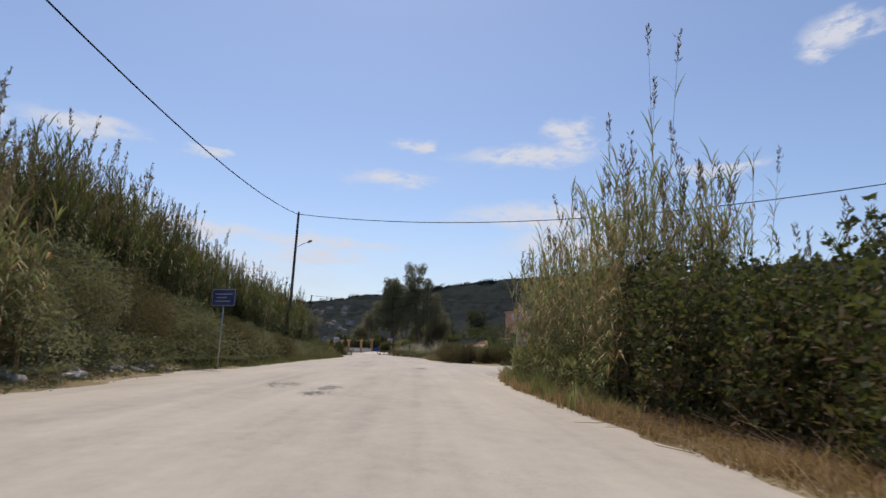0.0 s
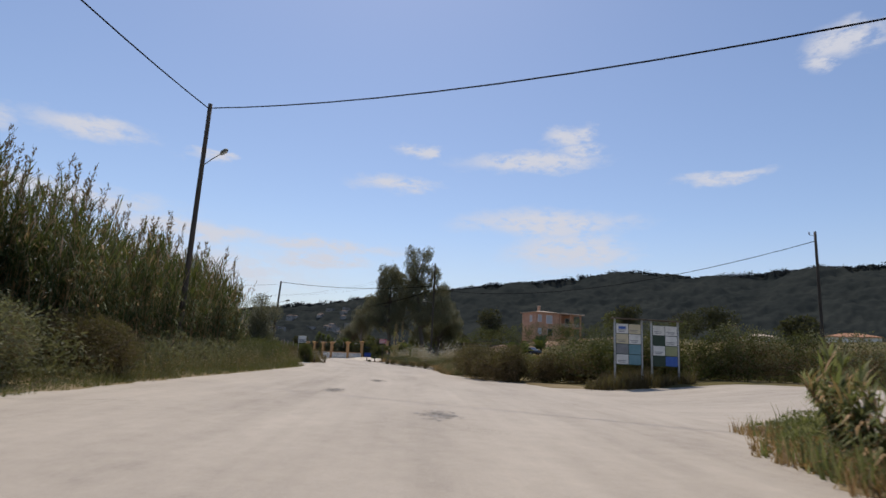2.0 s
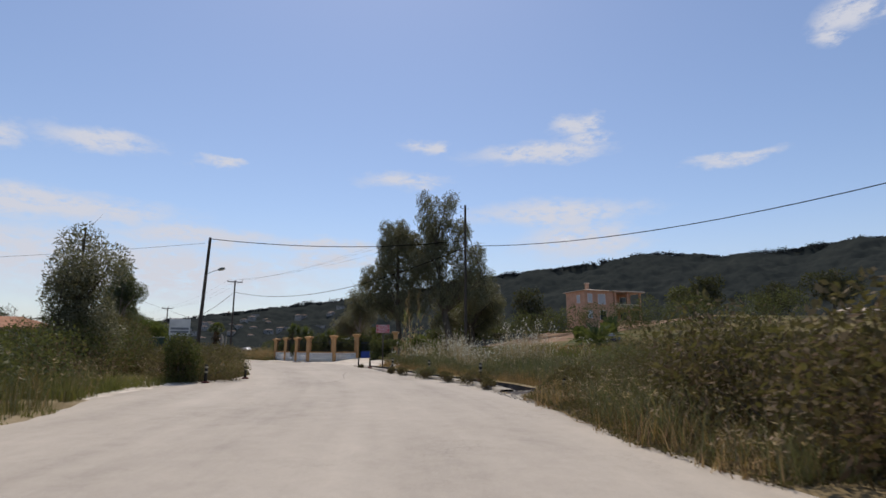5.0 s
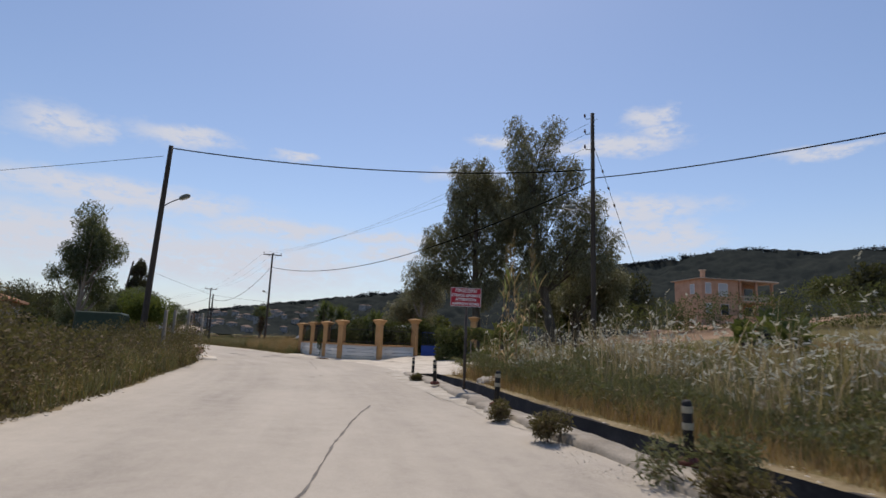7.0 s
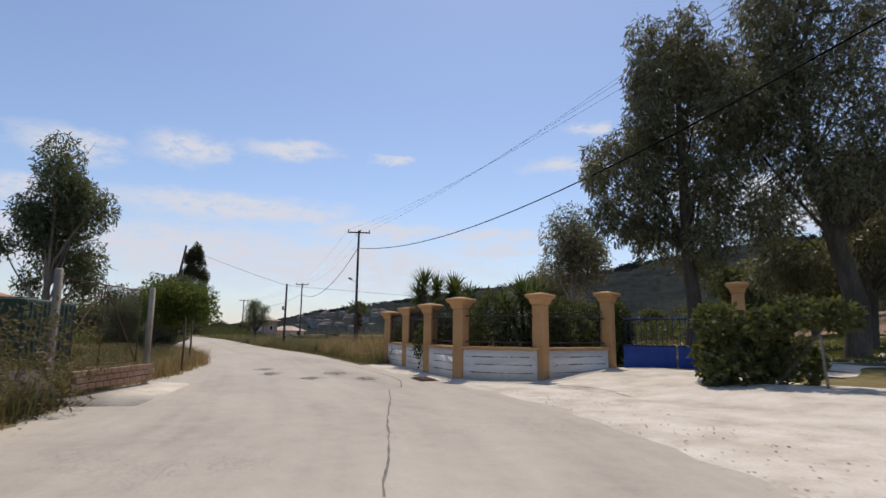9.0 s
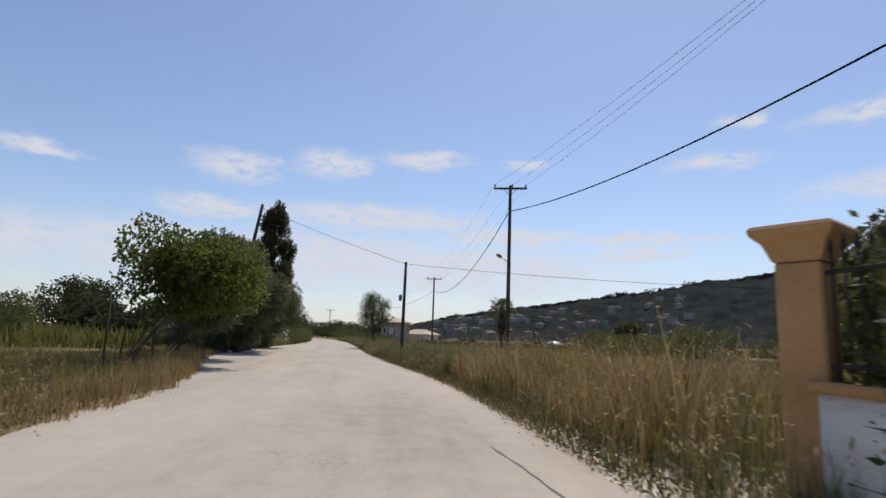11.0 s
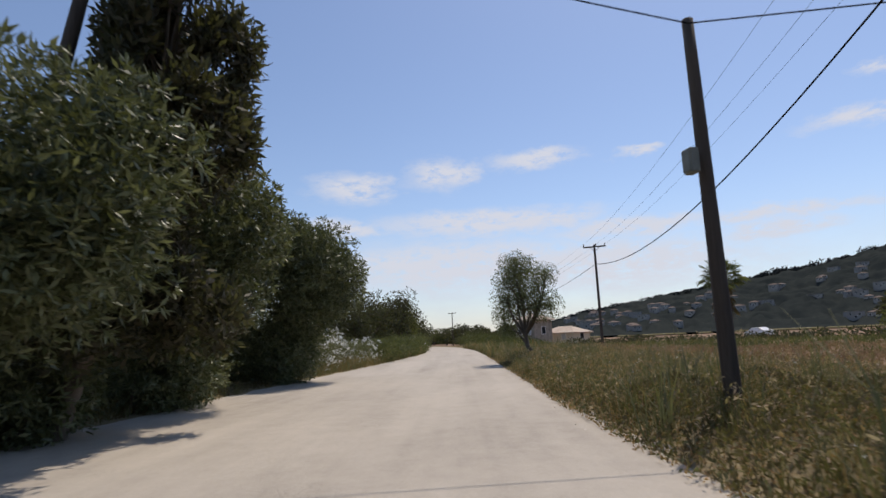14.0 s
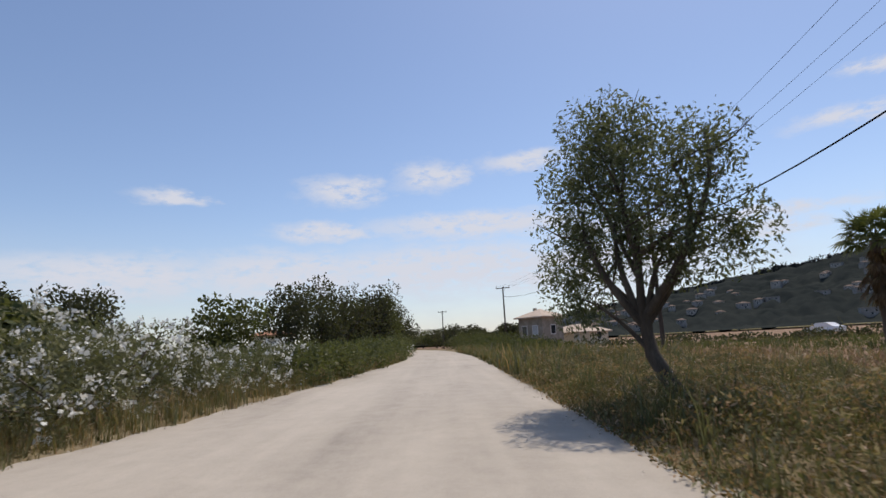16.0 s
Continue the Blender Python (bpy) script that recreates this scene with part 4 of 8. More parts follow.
bush("bank_shrub", bank_lobes(-6, 8, 10.5, 13.5, 2.0, 1.6, 2.4, 2.0, 47), 14000, 0.13, L_BANK, 57, "dark scrub over a heap of rubble", "scrub", 0.4, twigs=16, group="scrub on the bank")

for i, (a, b, w, h, m) in enumerate([(19.0, 12.4, 2.6, 3.7, L_SAGE), (23.5, 12.2, 2.4, 3.4, L_DUSTY), (28.5, 11.6, 2.2, 2.9, L_SAGE), (33.5, 11.2, 2.0, 2.5, L_DUSTY), (38.5, 11.0, 2.0, 2.3, L_SAGE), (43.5, 10.6, 1.8, 2.0, L_DUSTY), (12.5, 13.0, 2.2, 2.8, L_SAGE), (16.0, 11.8, 2.0, 2.8, L_SAGE)]):
    q, c = rng(590 + i), at_ground(a, b)
    lobes = [(c[0], c[1], c[2] + h * 0.35, w, w, h * 0.62)] + [(c[0] + math.cos(u) * w * 0.6, c[1] + math.sin(u) * w * 0.6, c[2] + h * q.uniform(0.25, 0.5), w * q.uniform(0.5, 0.7), w * q.uniform(0.5, 0.7), h * q.uniform(0.3, 0.45)) for u in (0.5, 1.9, 3.1, 4.2, 5.5)]
    bush("broom_mound", lobes, 26000, 0.14, m, 580 + i, ("rounded fluffy grey-green shrub on the bank", "rounded olive-brown shrub on the bank")[m is L_DUSTY], "shrub", 0.22, 0.4, 0.22, twigs=8, base=c, group="mounded shrubs on the bank", dead=0.22)

HEDGE_SIDE = [(38.9, 80.3), (44, 85.2), (52, 92.4), (66, 105.4)]
# hedge round the corner of the junction
hedge("roadside_scrub", [(27.0, 77.0), (29.4, 76.4), (31.0, 77.4), (32.6, 78.6)], 1.7, 1.6, 20000, 0.1, L_DUSTY, 65, "dark brown low brambles along the edge of the junction", "scrub", dead=0.35)
hedge("roadside_scrub", [(32.8, 79.6), (34.6, 78.0), (36.4, 78.4), (38.6, 80.4)], 1.8, 2.5, 22000, 0.1, L_BRAMBLE, 66, "dense dark scrub close behind information boards", "scrub")
hedge("hedge", [tuple(place(a, b)) for a, b in ((66.5, -7.2), (63, -5.2), (60, -5.0), (57.5, -5.6), (55.2, -7.6), (54.2, -10.5), (54.5, -13.0))], 1.9, 1.75, 26000, 0.11, L_DUSTY, 61, "overgrown brown-green hedge on the corner of the junction", dead=0.35)
hedge("hedge", [(33.0, 78.3), (35.5, 78.2), (39.0, 80.2), (42.0, 83.5)], 2.2, 2.3, 18000, 0.11, L_BRAMBLE, 62, "tall dark hedge behind two information boards", dead=0.25)
hedge("hedge", HEDGE_SIDE, 2.0, 2.6, 52000, 0.12, L_BANK, 63, "olive-topped hedge with a brown foot along the side road", dead=0.5, wob=0.15)
hedge("hedge", [(30.5, 80.0), (31.5, 84.0)], 2.0, 2.8, 6000, 0.12, L_BANK, 64, "rounded grey-green shrub beside the boards")

# ---- part two: field, garden and left hand plots ----
bush("weedy_bush", bank_lobes(63.5, 71.0, -10.5, -4.9, 1.3, 0.9, 2.0, 1.4, 65), 60000, 0.11, L_DUSTY, 66, "rank brown-green weeds heaped over the verge", "weeds", 0.16, 0.7, 0.4, twigs=16, dead=0.25)
bush("weedy_bush", bank_lobes(71.0, 74.0, -10.5, -7.4, 1.4, 1.3, 1.9, 1.5, 67), 9000, 0.13, L_BANK, 68, "rank grey-green weeds beside the start of the ditch", "weeds", 0.2, 0.6, 0.3, twigs=12)
for i, (s0, s1, o0, o1, h, w) in enumerate([(79.5, 84.5, 5.6, 8.0, 1.6, 1.6), (84.5, 90, 5.6, 8.4, 1.45, 1.6), (90, 96, 5.8, 8.4, 1.4, 1.6), (96, 101, 5.7, 8.0, 1.4, 1.5), (101, 105.5, 5.4, 8.2, 1.7, 1.6)]):
    bush("roadside_bush", bank_lobes(s0, s1, o0, o1, 1.6, h * 0.7, h, w, 70 + i), 12000, 0.10, L_DUSTY, 80 + i, "dusty brown-green bush spilling onto the road edge", "bush", 0.4, gaps=0.3, twigs=14, dead=0.32, group="bushes on the road edge")
bush("roadside_bush", bank_lobes(84.5, 93.0, 7.6, 9.8, 1.8, 1.1, 1.6, 1.7, 77), 16000, 0.10, L_DUSTY, 87, "low dusty brown-green bush before a plot fence", "bush", 0.5, twigs=14, group="bushes on the road edge")
bush("dark_scrub", bank_lobes(75.0, 87.0, 9.4, 13.0, 1.7, 1.5, 2.4, 1.8, 78), 36000, 0.11, L_BRAMBLE, 88, "dark brown-green scrub behind a concrete driveway", "scrub", 0.45, gaps=0.25, twigs=16, dead=0.4)
bush("dark_scrub", bank_lobes(87.0, 101.0, 11.0, 14.5, 2.0, 2.0, 3.0, 2.0, 79), 24000, 0.14, L_DUSTY, 89, "tall brown-green scrub along the plot", "scrub", 0.45, gaps=0.25, twigs=16, dead=0.3)
bush("dark_shrub", [(4.5, 84.3, 0.55, 0.7, 0.6, 0.6), (4.1, 84.5, 1.0, 0.6, 0.6, 0.6), (4.7, 84.0, 1.2, 0.55, 0.5, 0.55), (3.8, 84.9, 0.5, 0.6, 0.6, 0.5)], 9000, 0.09, L_BRAMBLE, 92, "dark leafy shrub at the foot of a notice board", "shrub", 0.45, twigs=8, dead=0.15)
s, o = verge(1500, 69.5, 78.0, 1, 0.4, 3.2, 741)
grass("verge_grass", s, o, 0.34, L_GRASS, 742, "green grass beside the driveway", 0.008, 0.6, per=7)
bush("roadside_bush", bank_lobes(64, 72.0, 8.6, 11.0, 1.8, 1.2, 2.0, 1.7, 76), 16000, 0.10, L_SHRUB, 86, "dark green bush before a driveway", "bush", 0.5, twigs=12, group="bushes on the road edge")
bush("garden_bush", [(-10.6, 110.6, 0.55, 0.75, 0.75, 0.6), (-11.1, 111.1, 0.95, 0.6, 0.6, 0.6), (-10.2, 110.9, 1.1, 0.55, 0.55, 0.5), (-10.9, 110.6, 1.6, 0.5, 0.5, 0.4), (-9.9, 110.7, 1.55, 0.45, 0.45, 0.35), (-9.3, 110.8, 1.75, 0.5, 0.45, 0.3), (-8.8, 111.2, 1.7, 0.4, 0.4, 0.3), (-9.6, 111.2, 0.75, 0.5, 0.5, 0.5)], 7500, 0.14, L_SHRUB, 91, "broad-leaved dark green shrub beside a blue gate", "bush", 0.6, gaps=0.45, twigs=12, whorl=3)
obj("garden_stake", [(*tube(np.array([[0.12, 0, -0.2], [0.04, 0, 0.7], [0, 0.02, 1.35]]), 0.025, 6), M_PALEBARK)], label="pale crooked stake propping a garden shrub", category="stake", at=Matrix.Translation((-8.9, 110.5, 0)))


def euc_lobes(seed, top, spread_r, n, low=0.3):
    q = rng(seed)
    out = [(0, 0, top - 1.5, 1.4, 1.4, 1.7), (q.normal(0, 0.6), q.normal(0, 0.6), top - 3.6, 1.8, 1.8, 1.8)]
    for i in range(n):
        h = q.uniform(low, 0.8)
        a, d = q.uniform(0, 2 * np.pi), spread_r * q.uniform(0.25, 1.0) * (1.15 - 0.75 * abs(h - 0.42))
        k = q.uniform(0.75, 1.5)
        out.append((math.cos(a) * d, math.sin(a) * d, h * top, k, k, k * q.uniform(0.9, 1.35)))
    return out


# crowns as (across, height, radius), seen square to the road
EUC_MAIN = [(0.0, 17.5, 1.2), (1.9, 17.2, 1.1), (0.2, 15.7, 1.4), (1.9, 15.3, 1.2), (3.7, 13.7, 1.2), (4.9, 12.0, 1.3), (3.0, 11.8, 1.6), (5.5, 10.0, 1.4), (3.8, 9.5, 1.7), (6.2, 8.4, 1.1), (1.0, 13.2, 1.7), (0.9, 10.8, 1.7), (1.0, 8.2, 1.7), (-0.7, 9.2, 1.5), (-0.5, 11.8, 1.4), (-0.2, 14.2, 1.2), (6.0, 6.9, 1.0), (4.6, 7.2, 1.2), (2.6, 6.8, 1.2), (-0.8, 6.4, 1.2)]
EUC_LEFT = [(-4.7, 14.3, 1.1), (-2.7, 14.6, 1.1), (-5.3, 12.6, 1.1), (-3.6, 12.5, 1.5), (-1.7, 12.6, 1.6), (-5.6, 10.6, 1.2), (-4.0, 10.3, 1.6), (-1.6, 10.3, 1.6), (-6.4, 8.9, 1.1), (-7.1, 7.3, 1.0), (-5.0, 8.1, 1.4), (-6.4, 5.7, 0.9), (-4.6, 6.1, 1.2), (-2.8, 8.0, 1.6), (-2.7, 5.6, 1.2), (-7.6, 8.4, 0.8)]
EUC_RIGHT, EUC_BACK, EUC_MID = np.array([0.868, 0.497]), np.array([-0.497, 0.868]), np.array([-14.5, 122.5])
for i, (x, y, shape, tr) in enumerate([(-12.5, 123.6, EUC_MAIN, 0.46), (-17.6, 121.2, EUC_LEFT, 0.38)]):
    q, z, lobes = rng(100 + i), ground_z(x, y), []
    for u, h, k in shape:
        for side in (-1, 1):
            c = EUC_MID + EUC_RIGHT * (u * (0.92 if u < -4 else 1) + q.normal(0, 0.3)) + EUC_BACK * (0.5 + side * q.uniform(0.3, 1.7)) - [x, y]
            a = k * q.uniform(0.75, 1.0)
            lobes.append((c[0], c[1], h - z + q.normal(0, 0.35), a, a, a * q.uniform(1.0, 1.35)))
    lean = (EUC_MID + EUC_RIGHT * (0.9, -3.4)[i] - [x, y])
    trunk = [(0, 0, 0, tr), (0.15, 0.1, 2.0, tr * 0.85), (*(lean * 0.25), 4.5, tr * 0.7), (*(lean * 0.6), 8.0, tr * 0.5), (*lean, 12.0, tr * 0.3), (*lean, 15.5 - 2 * i, tr * 0.1)]
    tree("eucalyptus_tree", (x, y, z), trunk, lobes, 54000, 0.27, L_EUC, 110 + i, "tall eucalyptus with drooping grey-green foliage in a garden", M_BARK, 0.22, 1.3, 0.6, 0.7, "garden eucalyptus", 0.24)
x, y = -14.0, 130.0
z = ground_z(x, y)
tree("eucalyptus_tree", (x, y, z), [(0, 0, 0, 0.34), (0.2, 0.1, 2.5, 0.28), (-0.2, 0.2, 6, 0.2), (0.1, 0, 9.5, 0.1)], euc_lobes(102, 10.5 - z, 4.0, 20, 0.3), 34000, 0.27, L_EUC, 112, "tall eucalyptus with drooping grey-green foliage in a garden", M_BARK, 0.26, 0.9, 0.3, 0.8, "garden eucalyptus", 0.24)
for i, (x, y, top, sp, n) in enumerate([(-35.2, 99.1, 10.4, 1.7, 18)]):
    z = ground_z(x, y)
    lobes = [(q[0] * 1.15, q[1] * 1.15, q[2], q[3] * 0.75, q[4] * 0.75, q[5] * 0.85) for q in euc_lobes(130 + i, top, sp, n, 0.3)]
    tree("eucalyptus_tree", (x, y, z), [(0, 0, 0, 0.2), (0.05, 0, 2.0, 0.17), (0, 0.05, 4.5, 0.11), (0, 0, top * 0.85, 0.04)], lobes, 24000, 0.22, L_GREY, 140 + i, "slender upright eucalyptus in a fenced plot", M_PALEBARK, 0.28, 0.8, 0.2, 0.8, "eucalyptus in the plot", 0.3)
for i, (x, y, top) in enumerate([(-27.3, 125.0, 9.0), (-35.0, 131.0, 6.5)]):
    z = ground_z(x, y)
    tree("eucalyptus_tree", (x, y, z), [(0, 0, 0, 0.2), (0.05, 0, 2.0, 0.17), (0, 0.05, 4.5, 0.11), (0, 0, top * 0.8, 0.05)], euc_lobes(150 + i, top, 2.0, 10, 0.55), 16000, 0.22, L_EUC, 160 + i, "eucalyptus behind a walled garden", M_PALEBARK, 0.28, 0.8, 0.35, 0.8, "", 0.3)

# ---- part three: the row of shrubs and trees ----
for i, (s0, off, h, w, mat, n) in enumerate([(133.6, 5.2, 4.8, 2.4, L_MULB, 21000), (139.0, 5.4, 5.3, 2.3, L_OLEA, 72000), (146.4, 5.2, 4.6, 2.1, L_OLEA, 60000), (152.3, 5.6, 5.5, 2.2, L_OLEA, 62000), (160.0, 5.5, 5.75, 2.4, L_OLEA, 90000), (158.4, 8.6, 5.3, 2.6, L_OLEA, 46000), (155.4, 9.8, 4.4, 2.4, L_OLEA, 24000)]):
    q = rng(170 + i)
    c = at_ground(s0, off)
    lobes = []
    for k in range(11):
        a, d, hz = q.uniform(0, 2 * np.pi), w * q.uniform(0.15, 0.6), q.uniform(0.34, 0.84)
        lobes.append((c[0] + math.cos(a) * d, c[1] + math.sin(a) * d, c[2] + h * hz, w * 0.5 * q.uniform(0.8, 1.2), w * 0.5 * q.uniform(0.8, 1.2), h * 0.18 * q.uniform(0.8, 1.3)))
    if mat is L_MULB:
        lobes = [(x, y, max(z, c[2] + h * 0.5), a, b, g) for x, y, z, a, b, g in lobes]
    else:
        lobes += [(c[0], c[1], c[2] + h * 0.6, w * 0.78, w * 0.78, h * 0.36), (c[0] + w * 0.35, c[1] + w * 0.25, c[2] + h * 0.74, w * 0.6, w * 0.6, h * 0.22), (c[0] - w * 0.35, c[1] - w * 0.1, c[2] + h * 0.76, w * 0.6, w * 0.6, h * 0.22)]
    way = place(s0, 0.0) - place(s0, off)
    way /= np.linalg.norm(way)
    lobes = [(x, y, max(z, c[2] + h * 0.52) if (np.array([x, y]) - c[:2]) @ way > 0.1 * w else max(z, c[2] + h * 0.42), a, b, g) for x, y, z, a, b, g in lobes]
    if mat is L_OLEA and i > 1:
        g = at_ground(s0 + (2.2 if i == 2 else 0.5), off + (1.8 if i == 2 else 1.2))
        lobes = [(g[0] + math.cos(a) * w * 0.35, g[1] + math.sin(a) * w * 0.35, c[2] + h * 0.18, w * 0.42, w * 0.42, h * 0.22) for a in (0.3, 1.0, 1.7, 2.4, 3.1, 3.8, 4.5, 5.3)] + lobes
    bush("tall_shrub", lobes, n, 0.155 if mat is not L_MULB else 0.115, mat, 180 + i, "large leafy shrub arching over the road edge" if mat is L_OLEA else ("mulberry tree with bright green leaves by a plot fence" if mat is L_MULB else "grey-green willow-leaved tree beside the road"), "shrub" if mat is L_OLEA else "tree", 0.26 if mat is not L_MULB else 0.75, 0.5, 0.24, droop=0.15, whorl=6 if mat is L_OLEA else 3, twigs=5, base=at_ground(s0, off + 2.0), trunk_r=0.035, group="roadside shrub row" if mat is L_OLEA else "")

# cypress, leaning a little over the road
out = place(148.6, 6.0) - place(148.6, 5.0)
bow = lambda hz: 1.8 * (1 - (1 - hz) ** 2)
c = np.array([-57.65, 110.39, 0.0])
c[:2] += out * 1.8
c[2] = ground_z(c[0], c[1])
q = rng(200)
lobes = []
for k in range(120):
    hz = q.uniform(0.16, 0.97)
    a, d = q.uniform(0, 2 * np.pi), 2.15 * (1.06 - hz) ** 0.62 * q.uniform(0.25, 1.0)
    lobes.append((math.cos(a) * d - out[0] * bow(hz), math.sin(a) * d - out[1] * bow(hz), 9.0 * hz, 0.2 + 0.3 * (1 - hz), 0.2 + 0.3 * (1 - hz), q.uniform(0.3, 0.6)))
tree("cypress_tree", c, [(-out[0] * bow(h), -out[1] * bow(h), 9.0 * h, r0) for h, r0 in ((0.0, 0.16), (0.2, 0.14), (0.4, 0.11), (0.7, 0.07), (0.96, 0.02))], lobes, 42000, 0.19, L_CYP, 201, "dark ragged conical cypress behind roadside shrubs", None, 0.32, -0.5, 0.4, 0.9, "", 0.2)

# the spreading tree on the verge
c = np.array([-74.6, 121.7, 0.0])
c[2] = ground_z(c[0], c[1]) - 0.3
q = rng(210)
lobes = [(-0.1, -0.2, 4.35, 0.75, 0.75, 0.5), (-0.9, -0.3, 3.7, 0.75, 0.75, 0.6), (-0.35, 0.1, 2.9, 1.0, 1.0, 0.9), (0.9, 0.4, 3.2, 0.95, 0.95, 0.85), (-0.95, -0.3, 2.9, 0.9, 0.9, 0.9), (0.2, 0.2, 3.9, 0.9, 0.9, 0.7), (1.45, 0.8, 2.5, 0.68, 0.68, 0.6), (-1.4, -0.4, 2.2, 0.65, 0.65, 0.7), (-0.4, -0.2, 3.9, 0.7, 0.7, 0.6), (1.2, 0.8, 3.7, 0.6, 0.6, 0.55), (0.4, 0.6, 2.4, 0.8, 0.8, 0.6), (-0.9, -0.5, 1.7, 0.5, 0.5, 0.45)]
lobes = [(x * 1.0 - 0.15, y * 1.0 - 0.08, z * 1.2, a * 1.1, b * 1.1, g * 1.15) for x, y, z, a, b, g in lobes]
tree("olive_tree", c, [(0.35, 0.35, 0, 0.16), (0.25, 0.25, 0.6, 0.14), (0.0, 0.05, 1.2, 0.12), (-0.1, 0.0, 1.9, 0.08), (0, 0, 3.3, 0.04)], lobes, 23000, 0.10, L_GREY, 211, "small leaning tree with airy grey-green crown on the verge", None, 0.34, 0.45, 0.42, 0.85, "", 0.42)

# blossoming shrubs and banks further on
bush("blossoming_shrub", bank_lobes(167.5, 174, 6.8, 8.8, 1.4, 1.6, 2.3, 1.5, 220), 18000, 0.11, L_BANK, 221, "oleander hedge covered in white blossom", "shrub", 0.4, twigs=14, flowers=560)
bush("blossoming_shrub", bank_lobes(174, 180, 6.2, 8.4, 1.4, 1.2, 1.8, 1.5, 222), 12000, 0.11, L_BANK, 223, "oleander hedge covered in white blossom", "shrub", 0.4, twigs=14, flowers=330)
for i, (s0, s1, o0, o1, h) in enumerate([(180, 190, 5.4, 8.5, 1.6), (190, 202, 5.0, 8.5, 1.7), (202, 216, 4.6, 8.5, 2.2), (216, 236, 4.4, 9.0, 3.0)]):
    bush("bank_shrub", bank_lobes(s0, s1, o0, o1, 2.2, h * 0.7, h, 2.2, 230 + i), 9000, 0.2, L_SHRUB, 240 + i, "green scrub along the far verge of the road", "scrub", 0.5, twigs=10, group="far verge scrub")
for i, (s0, s1, o0, o1, h) in enumerate([(196, 212, -4.5, -8, 1.3), (212, 240, -4.2, -9, 2.2), (240, 275, -3.6, -9, 3.4)]):
    bush("bank_shrub", bank_lobes(s0, s1, o1, o0, 2.4, h * 0.7, h, 2.4, 250 + i), 8000, 0.22, L_BRAMBLE, 260 + i, "dark scrub along the far verge of the road", "scrub", 0.5, twigs=10, group="far verge scrub")


def date_palm(x, y, h, seed, label, crown=1.0, n=24, trunk_r=0.25):
    """A low palm with arching feathered fronds."""
    q = rng(seed)
    z = ground_z(x, y)
    e = thing("date_palm", Matrix.Translation((x, y, z)), label, "palm")
    if h > 0.5:
        p = np.stack([0.05 * np.sin(np.linspace(0, 2, 14)), 0 * np.linspace(0, 1, 14), np.linspace(-0.2, h, 14)], -1)
        obj("trunk", [(*tube(p, trunk_r * (1 + 0.12 * np.sin(np.arange(14) * 2.4)), 9), M_BARK)], parent=e)
    top, ch = np.array([0, 0, h]), []
    for i in range(n):
        a, el = q.uniform(0, 2 * np.pi), q.uniform(0.1, 1.4)
        d = np.array([math.cos(a) * math.cos(el), math.sin(a) * math.cos(el), math.sin(el)])
        w = np.array([-math.sin(a), math.cos(a), 0])
        L = crown * q.uniform(0.8, 1.15)
        for j in range(30):
            u = (j // 2 + 1) / 15
            root = top + d * L * u + np.array([0, 0, -0.35 * L * u * u])
            way = d * 0.6 + w * (1 if j % 2 else -1) * 0.8 + np.array([0, 0, -0.25])
            tip = root + way * L * 0.32 * (1.15 - 0.6 * u)
            wid = d * 0.022 * L
            m = root * 0.5 + tip * 0.5
            ch.append((np.array([root, m + wid, tip, m - wid]), np.array([[0, 1, 2, 3]])))
        ch.append(tube(np.array([top, top + d * L * 0.25, top + d * L * 0.47]), 0.012 * L, 4, cap=False))
    obj("crown", [(*join(ch), L_PALM)], parent=e)
    return e


